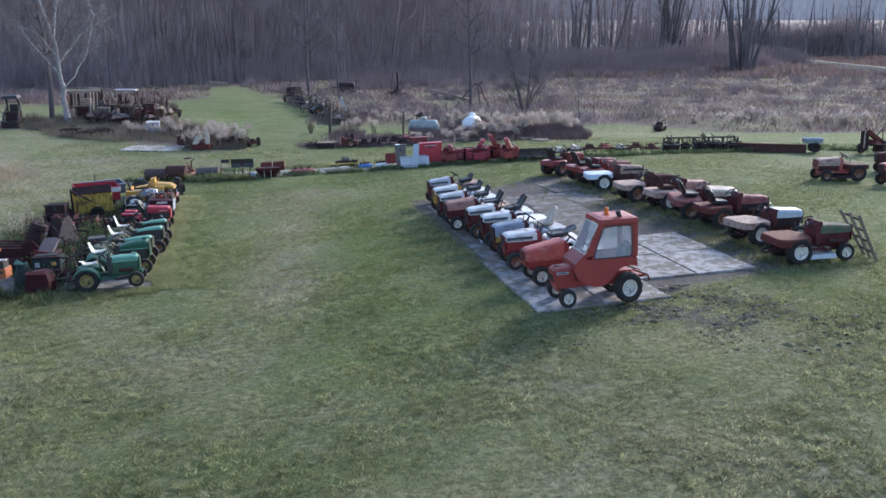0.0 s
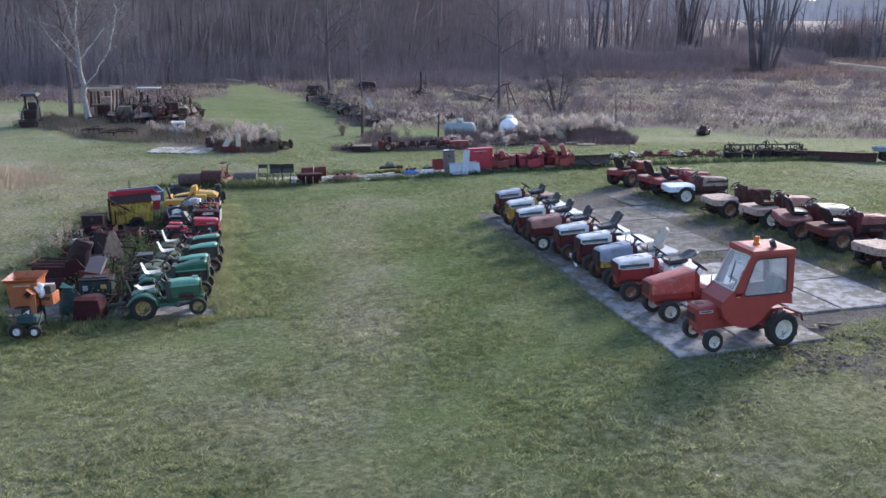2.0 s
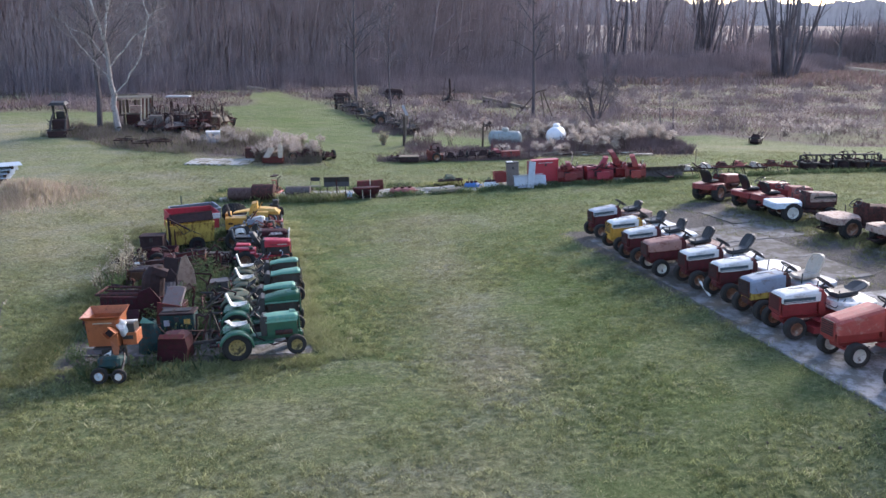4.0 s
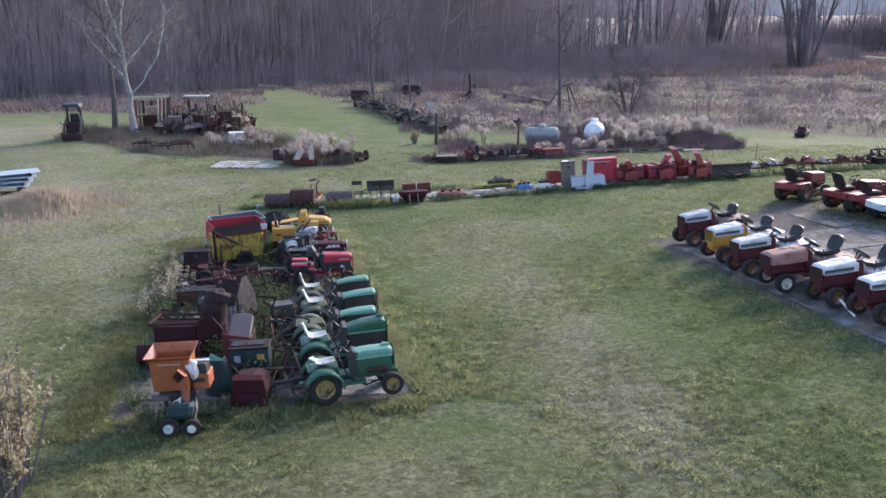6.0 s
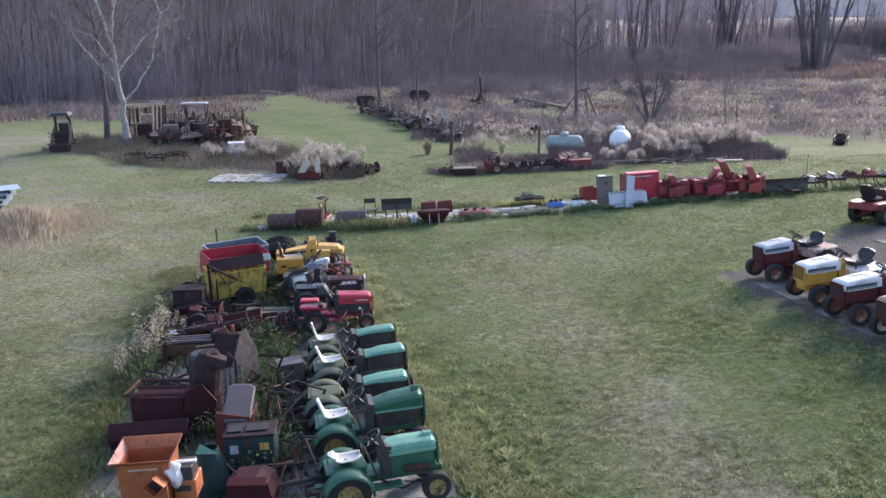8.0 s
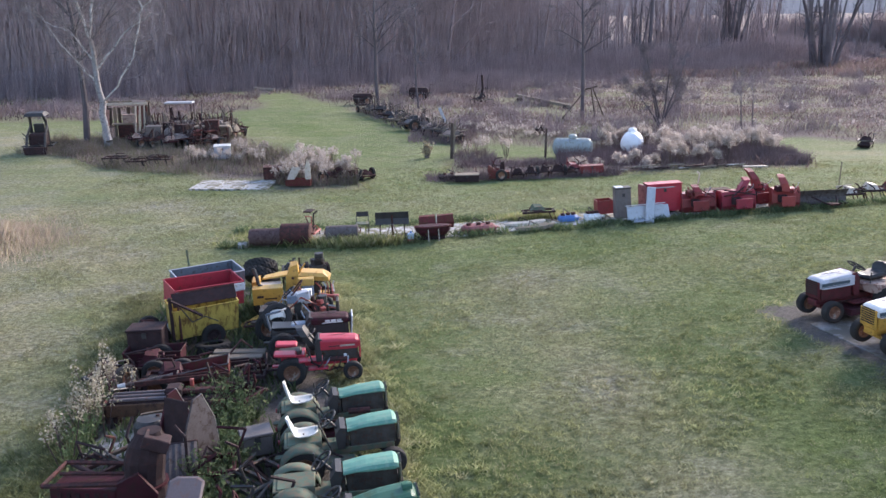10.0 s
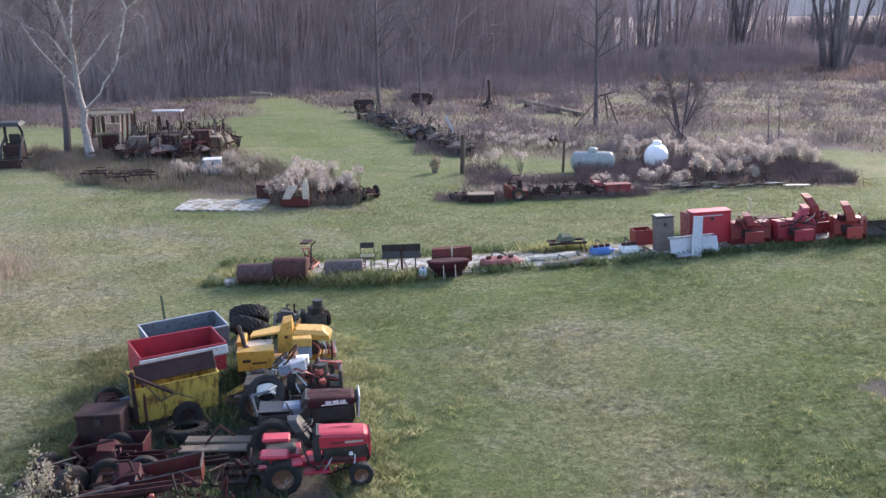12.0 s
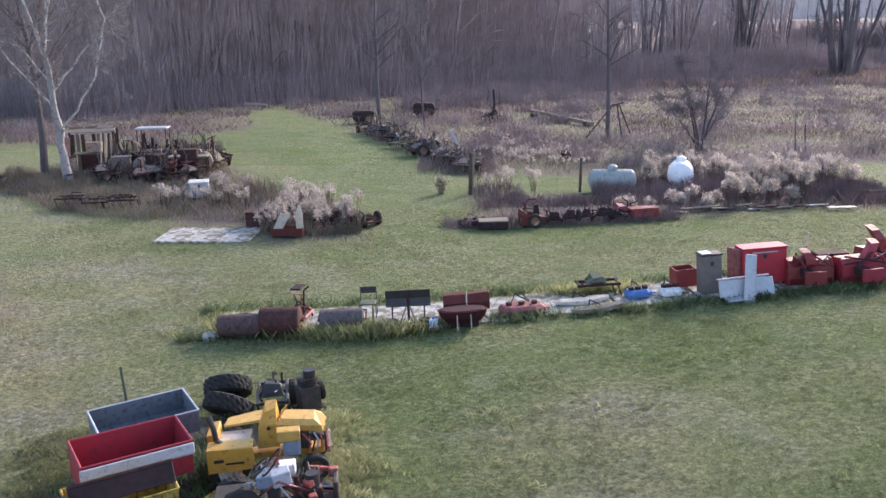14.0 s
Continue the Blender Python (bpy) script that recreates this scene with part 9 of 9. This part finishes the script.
def limb_tree(name, x, y, limbs, material, twig_material, label, seed, fine=5):
    """A tree whose main limbs follow given lines (x, y, z, radius); side branches and twigs grow from them."""
    rg = np.random.default_rng(seed)
    T = thing(name, on_ground(x, y, 0, -0.05, 1), label, "tree")
    tw = []

    def grow(p, d, L, r, depth):
        steps = 4
        q, step = p, L / steps
        for i in range(steps):
            d = d + rg.normal(0, 0.16, 3) + np.array([0, 0, 0.06])
            d /= np.linalg.norm(d)
            e = q + d * step
            r1 = r * (1 - 0.2 * (i + 1))
            tw.append((q, e, max(r * (1 - 0.2 * i), 0.005), max(r1, 0.004)))
            if depth:
                for _ in range(fine if depth == 1 else 2):
                    s = np.cross(d, rg.normal(0, 1, 3))
                    s /= np.linalg.norm(s)
                    grow(q + (e - q) * rg.uniform(), d * 0.6 + s * 0.8, L * rg.uniform(0.3, 0.55), r1 * 0.5, depth - 1)
            q = e

    stem, wood = [], []
    for line, start, every in limbs:
        big = stem if line is limbs[0][0] else []
        if big is not stem:
            wood.append(("limb", big, material, 8))
        pts = [np.array(p, float) for p in line]
        for a, b in zip(pts, pts[1:]):
            n = 3
            kink = [np.zeros(3)] + [rg.normal(0, 0.03, 3) for _ in range(n - 1)] + [np.zeros(3)]
            for i in range(n):
                p0, p1 = a[:3] + (b - a)[:3] * i / n + kink[i], a[:3] + (b - a)[:3] * (i + 1) / n + kink[i + 1]
                fat = 0.95 if line is limbs[0][0] else 1.2
                r0, r1 = fat * (a[3] + (b - a)[3] * i / n), fat * (a[3] + (b - a)[3] * (i + 1) / n)
                big.append((p0, p1, r0, r1))
                if p0[2] > start:
                    along = (p1 - p0) / np.linalg.norm(p1 - p0)
                    for _ in range(1 if rg.uniform() < 0.75 else every):
                        s = np.cross(along, rg.normal(0, 1, 3))
                        s /= np.linalg.norm(s)
                        grow(p0 + (p1 - p0) * rg.uniform(), along * 0.55 + s * 0.8, rg.uniform(0.7, 2.0), max(r0 * 0.3, 0.018), 2)
    for nm, l, mt, n in [("trunk", stem, "bark_pale", 10)] + wood + [("crown", tw, twig_material, 3)]:
        V, F = cones([s[0] for s in l], [s[1] for s in l], [s[2] for s in l], [s[3] for s in l], n)
        me = bpy.data.meshes.new(nm)
        me.from_pydata(V.tolist(), [], F.tolist())
        me.polygons.foreach_set("use_smooth", np.ones(len(F), bool))
        me.materials.append(M[mt])
        new(nm, me).parent = T
    return T


limb_tree("birch_tree", -23.95, 55.5, [
    ([(0, 0, 0, 0.23), (-0.06, 0, 1.2, 0.18), (-0.18, 0, 2.9, 0.15), (-0.25, 0, 4.2, 0.125), (-0.32, 0, 5.4, 0.105)], 2.6, 1),
    ([(-0.36, 0, 5.4, 0.066), (-0.63, -0.1, 6.7, 0.056), (-0.90, -0.2, 7.9, 0.050), (-1.28, -0.3, 9.8, 0.033), (-1.48, -0.3, 11.6, 0.013)], 5.0, 2),
    ([(-0.36, 0, 5.4, 0.059), (-0.20, 0.1, 6.5, 0.053), (-0.08, 0.2, 7.3, 0.046), (0.32, 0.3, 8.8, 0.033), (0.42, 0.3, 11.2, 0.013)], 5.0, 2),
    ([(-0.11, 0.2, 7.2, 0.033), (-0.23, 0.4, 8.2, 0.026), (-0.28, 0.5, 10.0, 0.010)], 5.0, 2),
    ([(-0.20, 0, 2.2, 0.040), (0.89, -0.3, 3.15, 0.033), (1.89, -0.5, 4.6, 0.036), (2.30, -0.5, 6.0, 0.036), (2.55, -0.5, 6.9, 0.033), (2.27, -0.5, 7.9, 0.023), (1.92, -0.4, 9.2, 0.008)], 3.0, 2),
    ([(2.55, -0.5, 6.9, 0.026), (3.02, -0.6, 7.2, 0.020), (3.62, -0.7, 7.4, 0.008)], 3.0, 2),
    ([(-0.28, 0, 3.9, 0.046), (0.62, 0.2, 4.9, 0.036), (1.42, 0.1, 5.8, 0.030), (2.32, -0.2, 6.3, 0.023), (3.12, -0.2, 6.6, 0.008)], 3.0, 2),
    ([(-0.23, 0, 3.2, 0.040), (-1.08, 0.3, 4.2, 0.030), (-2.08, 0.4, 5.3, 0.020), (-2.78, 0.4, 6.6, 0.008)], 3.0, 2),
    ([(-0.28, 0, 4.4, 0.033), (-0.98, -0.3, 5.6, 0.026), (-2.38, -0.4, 6.4, 0.008)], 3.0, 2),
], "birch", "twigs_pale", "pale bare tree with forked white trunk", 3, fine=2)
tree("tree", -25.7, 57.09, 12, 0.19, "bark", "slender dark bare tree beside the pale one", 4, limbs=32, twigs=8, fine=8)
tree("tree", -12.2, 83.3, 13, 0.17, "bark", "tall bare grey tree at the edge of the meadow", 5, limbs=20, low=0.3)
tree("tree", -8.7, 78.4, 10, 0.085, "bark", "slim bare tree beside the scrap row", 6, limbs=18, low=0.3)
T = tree("tree", 3.2, 73.6, 12, 0.155, "bark", "bare tree propped by leaning poles", 7, fine=6, limbs=24, low=0.3)
for a, b in (((-1.5, -0.5, 0), (0.3, 0, 2.1)), ((0.85, -0.4, 0), (0.55, 0, 2.1)), ((1.6, 0.2, 0), (0.7, 0, 2.05)), ((0.2, 0, 2.0), (1.0, 0, 2.2))):
    part("prop", cyl(a, b, 0.055, 0.045, n=6), "dark_wood", T)
tree("bush_tree", 7.1, 66.9, 5.6, 0.085, "bark", "spreading multi-stemmed bare tree in the meadow", 8, limbs=14, low=0.2, lean=0.05, extra=((0.1, 0, 14, 5.2, 0.075), (-0.1, 0, -13, 5.2, 0.075), (0, 0.2, 22, 4.4, 0.06), (0, -0.1, -24, 4.4, 0.06), (0.1, 0.1, 6, 5.6, 0.075)), spread=0.35, fine=7)
tree("sapling", 12.4, 65, 3.4, 0.06, "bark", "thin bare sapling in the meadow", 9, limbs=6, low=0.4, twigs=3, fine=2)
tree("sapling", 10.8, 62.5, 4.2, 0.05, "bark", "thin bare sapling in the meadow", 10, limbs=7, low=0.4, twigs=3, fine=2)


M["dark_weeds"] = island_mat("dark_weed_stems", [(0.15, 0.105, 0.112), (0.22, 0.158, 0.162), (0.31, 0.23, 0.22)])


# ---- weeds with pale heads ----
def fluffy(name, spots, label, seed, flakes=26, head=0.16, stems=9, plume=1.0, material="fluff", flake=1.0):
    """Plants with thin stalks that part into a bouquet of feathery pale heads; spots are (x, y, height, spread)."""
    rg = np.random.default_rng(seed)
    P0, P1, C = [], [], []
    for x, y, h, sp in spots:
        g = float(gz(x, y))
        for k in range(stems):
            a, rr = rg.uniform(0, 2 * np.pi), sp * math.sqrt(rg.uniform())
            b = np.array([x + 0.25 * rr * math.cos(a), y + 0.25 * rr * math.sin(a), g - 0.03])
            t = np.array([x + rr * math.cos(a), y + rr * math.sin(a), g + h * rg.uniform(0.72, 1.0) - 0.5 * rr])
            P0.append(b)
            P1.append(t)
            c = rg.normal(0, 1, (flakes, 3)) * np.array([head * 0.5, head * 0.5, head * 0.6 * plume])
            C.append(t + c)
    n = len(P0)
    V, F = cones(P0, P1, np.full(n, 0.012), np.full(n, 0.006), 3)
    stuff(name + "_stalks", V, F, "weeds", "dry brown stalks under pale seed heads", "weeds")
    C = np.concatenate(C)
    m = len(C)
    d1, d2 = rg.normal(0, 1, (m, 3)), rg.normal(0, 1, (m, 3))
    d1 *= (flake * rg.uniform(0.016, 0.042, m) / np.linalg.norm(d1, axis=1))[:, None]
    d2 *= (flake * rg.uniform(0.012, 0.03, m) / np.linalg.norm(d2, axis=1))[:, None]
    V = np.stack([C - d1, C + d2, C + d1, C - d2], 1).reshape(-1, 3)
    stuff(name, V, np.arange(4 * m).reshape(-1, 4), material, label, "weeds")


rg = np.random.default_rng(31)
spots = []
bushes = []
for i in range(30):
    x, y = 0.7 + 8.1 * (i + rg.uniform()) / 30, rg.uniform(53.4, 55.2)
    if 1.2 < x < 3.7:
        y = rg.uniform(55.2, 55.8)
    bushes.append((x, y, rg.uniform(0.85, 1.55), rg.uniform(0.2, 0.34)))
for i in range(15):
    bushes.append((4.0 + 4.8 * (i + rg.uniform()) / 15, rg.uniform(50.4, 53.0), rg.uniform(0.9, 1.6), rg.uniform(0.2, 0.34)))
for i in range(13):
    bushes.append((0.7 + 5.0 * (i + rg.uniform()) / 13, rg.uniform(48.2, 49.4), rg.uniform(0.7, 1.45) * (0.55 if i < 4 else 1.0), rg.uniform(0.18, 0.32)))
for i in range(6):
    spots.append((rg.uniform(-2.0, 0.8), rg.uniform(48.3, 49.3), rg.uniform(0.4, 0.75), 0.18))
for i in range(6):
    spots.append((rg.uniform(-6.2, -3.6), rg.uniform(51.5, 54), rg.uniform(0.6, 1.2), 0.3))
for i in range(34):
    y = rg.uniform(46.3, 51.5)
    spots.append((rg.uniform(-13.6, -10.5 - 0.55 * max(0, y - 48.4)), y, rg.uniform(0.7, 1.25), 0.3))
for i in range(16):
    spots.append((rg.uniform(-18.5, -14.6), rg.uniform(50.0, 53.5), rg.uniform(0.5, 1.0), 0.25))
for i in range(45):
    spots.append((rg.uniform(18, 40), rg.uniform(56, 62), rg.uniform(0.8, 1.3), 0.5))
for i in range(16):
    spots.append((rg.uniform(-7, 0), rg.uniform(60, 68), rg.uniform(0.4, 0.7), 0.4))
fluffy("bush_heads", bushes, "rounded bushes of pale fluffy seed heads", 35, flakes=70, head=0.12, stems=13, plume=0.9)
fluffy("seed_heads", spots, "pale fluffy seed heads of tall dry weeds", 32, flakes=60, head=0.09, stems=6, plume=1.25)
fluffy("goldenrod", [(-12.5 + rg.normal(0, 0.17), 24.75 + rg.normal(0, 0.6), rg.uniform(0.55, 1.3), 0.32) for i in range(14)], "grey-white feathery dry weeds beside the rusty scrap", 33, flakes=40, head=0.075, stems=4, plume=1.9, material="plume", flake=0.75)

WEED_LEFT = [(-28.0, 54.0), (-24.6, 52.8), (-22.3, 50.1), (-19.1, 48.8), (-17.2, 48.5), (-14.5, 48.3), (-13.9, 46.2), (-10.4, 45.6), (-10.5, 48.2), (-13.7, 52.9), (-16.2, 55.6), (-18.2, 58.0), (-19.8, 66.0), (-24.0, 66.5), (-28.0, 58.5)]
beds = {"dark_weeds": [], "bed_weeds": []}
for x0, x1, y0, y1, n, hh in ((-1.5, 9.4, 49.9, 53.4, 9500, 0.75), (0.6, 9.2, 53.2, 56, 3600, 0.9), (0.6, 8.2, 48.0, 49.4, 900, 0.5), (-13.8, -10.3, 46.0, 52.5, 5600, 0.7), (-25.5, -13.5, 47.5, 57.5, 15000, 0.5), (-6.4, -4.4, 50, 54.5, 700, 0.5), (-6.0, -1.5, 50, 51.6, 1500, 0.45), (-7.6, 0.4, 46.5, 47.6, 2600, 0.42), (-28.5, -22.5, 53.5, 58.5, 4200, 0.6), (-24.0, -18.0, 60.0, 66.0, 5200, 0.9), (-22.8, -18.2, 55.8, 60.5, 4200, 0.95), (7.0, 9.0, 48.6, 52, 3600, 0.65), (-13.0, -9.2, 64, 76, 2600, 0.6), (-8.8, -5.0, 57.5, 65.5, 2200, 0.6)):
    bx, by = rg.uniform(x0, x1, n), rg.uniform(y0, y1, n)
    if x1 < -9:
        k = inside(bx, by, WEED_LEFT) | (inside(bx, by, MEADOW) & (y0 > 63) & (x0 > -14))
        bx, by = bx[k], by[k]
        n = len(bx)
    wave = 0.65 + 0.35 * np.sin(bx * 2.3 + np.sin(by * 1.9)) * np.sin(by * 2.7 + bx)
    hgt = hh * wave * rg.uniform(0.5, 1.15, n)
    b0 = np.column_stack([bx, by, gz(bx, by) - 0.03])
    beds["bed_weeds" if x1 < -9 else "dark_weeds"].append((b0, b0 + np.column_stack([rg.normal(0, 0.12, n), rg.normal(0, 0.12, n), hgt])))
M["bed_weeds"] = island_mat("grey_tan_weed_stems", [(0.30, 0.235, 0.228), (0.40, 0.325, 0.305), (0.50, 0.42, 0.38), (0.34, 0.325, 0.21), (0.27, 0.28, 0.16)], soft=0.5, var=0.4)
for key, lst in beds.items():
    P0, P1 = np.concatenate([a for a, b in lst]), np.concatenate([b for a, b in lst])
    V, F = cones(P0, P1, np.full(len(P0), 0.009), np.full(len(P0), 0.004), 3)
    stuff("weed_understory", V, F, key, {"dark_weeds": "dark mauve stems under the pale weeds", "bed_weeds": "grey-tan dry stems round the scrap rows"}[key], "weeds")
n = 700
x, y = rng.normal(-11.2, 0.25, n), rng.normal(30.3, 0.8, n)
V, F = blades(at_ground(x, y), rng.uniform(0.08, 0.3, n), rng.uniform(0.05, 0.3, n), rng.uniform(0.008, 0.016, n), rng)
stuff("dry_clump", V, F, "weed_green", "rank grey-green clump between carts and tractor", "weeds")

# green weeds that grow between the machines
x, y = scatter(17000, -14, -6, 18.5, 33.5, rng, lambda x, y: ((np.abs(x + 9.85 + 0.21 * (y - 20) * 1.0 - 0.2) < 0.55) & (y < 28.5)) | (inside(x, y, SLAB_L) & (x < -8.3 - 0.21 * (y - 20)) & (np.sin(x * 3.1 + y) * np.sin(y * 2.3 - x) > -0.2) & (y > 20.6)))
V, F = blades(at_ground(x, y, 0.0), rng.uniform(0.04, 0.3, len(x)), rng.uniform(0.04, 0.2, len(x)), rng.uniform(0.01, 0.024, len(x)), rng)
stuff("green_weeds", V, F, "weed_green", "green leafy weeds growing between the machines", "weeds")
P0, P1, C = [], [], []
for cx, cy, hh, num in [(-9.35 - 0.21 * (yy - 20) + rg.normal(0, 0.16), yy, rg.uniform(0.35, 0.75), 26) for yy in np.arange(20.2, 25.8, 0.24)] + [(-10.9, 25.0, 0.6, 26), (-10.6, 21.7, 0.5, 22), (-11.5, 19.6, 0.35, 24), (-10.0, 18.9, 0.25, 20), (-8.6, 19.3, 0.25, 20), (-10.5, 18.6, 0.42, 26), (-10.75, 18.45, 0.35, 24), (-10.3, 18.5, 0.35, 24), (-10.9, 18.75, 0.4, 24), (-12.5, 24.4, 0.7, 26), (-12.6, 25.1, 0.6, 26), (-12.4, 23.8, 0.6, 24), (-12.65, 25.6, 0.5, 24)]:
    for k in range(num):
        a, q = rg.uniform(0, 2 * np.pi), rg.uniform(0.05, 0.3)
        b = np.array([cx + 0.3 * q * math.cos(a), cy + 0.3 * q * math.sin(a), float(gz(cx, cy))])
        e = b + np.array([q * math.cos(a), q * math.sin(a), hh * rg.uniform(0.5, 1.0)])
        P0.append(b)
        P1.append(e)
        C += [b + (e - b) * rg.uniform(0.3, 1.05) + rg.normal(0, 0.035, 3) for _ in range(9)]
V, F = cones(P0, P1, np.full(len(P0), 0.007), np.full(len(P0), 0.003), 3)
stuff("weed_stems", V, F, "weed_green", "green stems of bushy weeds among the machines", "weeds")
C = np.array(C)
m = len(C)
d1, d2 = rg.normal(0, 1, (m, 3)), rg.normal(0, 1, (m, 3))
d1 *= (rg.uniform(0.02, 0.05, m) / np.linalg.norm(d1, axis=1))[:, None]
d2 *= (rg.uniform(0.01, 0.022, m) / np.linalg.norm(d2, axis=1))[:, None]
stuff("weed_leaves", np.stack([C - d1, C + d2, C + d1, C - d2], 1).reshape(-1, 3), np.arange(4 * m).reshape(-1, 4), "weed_green", "leaves of bushy weeds among the machines", "weeds")

# dry mound and shrub on the left
x = rng.normal(-21.4, 1.3, 16000)
y = rng.normal(37.3, 1.4, 16000)
hh = 0.62 * np.exp(-(((x + 21) / 1.5) ** 2 + ((y - 37.3) / 1.6) ** 2)) + 0.15
V, F = blades(at_ground(x, y), hh * rng.uniform(0.6, 1.2, len(x)), hh * rng.uniform(0.1, 0.5, len(x)), rng.uniform(0.004, 0.010, len(x)), rng)
stuff("dry_mound", V, F, "dry_tan", "mound of matted dry brown weeds on the lawn", "weeds")


def leaf_shrub(x, y, h, seed, label):
    rg = np.random.default_rng(seed)
    T = thing("shrub", on_ground(x, y, 0, 0.0, 1), label, "shrub")
    lst, tips = [], []
    for k in range(26):
        a, b = rg.uniform(0, 2 * np.pi), rg.uniform(0.05, 0.38)
        e = np.array([b * math.cos(a) * h, b * math.sin(a) * h, h * rg.uniform(0.6, 1.0)])
        lst.append((np.array([0.08 * math.cos(a), 0.08 * math.sin(a), -0.05]), e, 0.014, 0.005))
        for j in range(7):
            q = e * rg.uniform(0.35, 1)
            f = q + rg.normal(0, 0.1, 3) + np.array([0, 0, 0.14])
            lst.append((q, f, 0.006, 0.003))
            tips += [q + (f - q) * rg.uniform(0, 1.1) + rg.normal(0, 0.015, 3) for _ in range(9)]
    V, F = cones([s[0] for s in lst], [s[1] for s in lst], [s[2] for s in lst], [s[3] for s in lst], 4)
    me = bpy.data.meshes.new("stem")
    me.from_pydata(V.tolist(), [], F.tolist())
    me.materials.append(M["twigs"])
    new("stem", me).parent = T
    C = np.array(tips)
    m = len(C)
    d1, d2 = rg.normal(0, 0.021, (m, 3)), rg.normal(0, 0.016, (m, 3))
    V = np.stack([C - d1, C + d2, C + d1, C - d2], 1).reshape(-1, 3)
    me = bpy.data.meshes.new("leaves")
    me.from_pydata(V.tolist(), [], np.arange(4 * m).reshape(-1, 4).tolist())
    me.materials.append(M["shrub_leaf"])
    new("leaves", me).parent = T


M["shrub_leaf"] = island_mat("pale_autumn_leaves", [(0.42, 0.34, 0.20), (0.60, 0.52, 0.36), (0.36, 0.31, 0.15), (0.70, 0.63, 0.48)], soft=0.4)
leaf_shrub(-12.05, 16.95, 1.9, 61, "sparse shrub with pale yellow autumn leaves")
leaf_shrub(-12.55, 16.7, 1.7, 62, "sparse shrub with pale yellow autumn leaves")
leaf_shrub(-12.0, 16.5, 1.2, 64, "low shrub with pale cream autumn leaves")
leaf_shrub(-12.4, 17.25, 1.6, 65, "upright shrub with pale cream autumn leaves")
leaf_shrub(-7.70, 52.76, 0.6, 63, "small dark weedy shrub on the lawn")
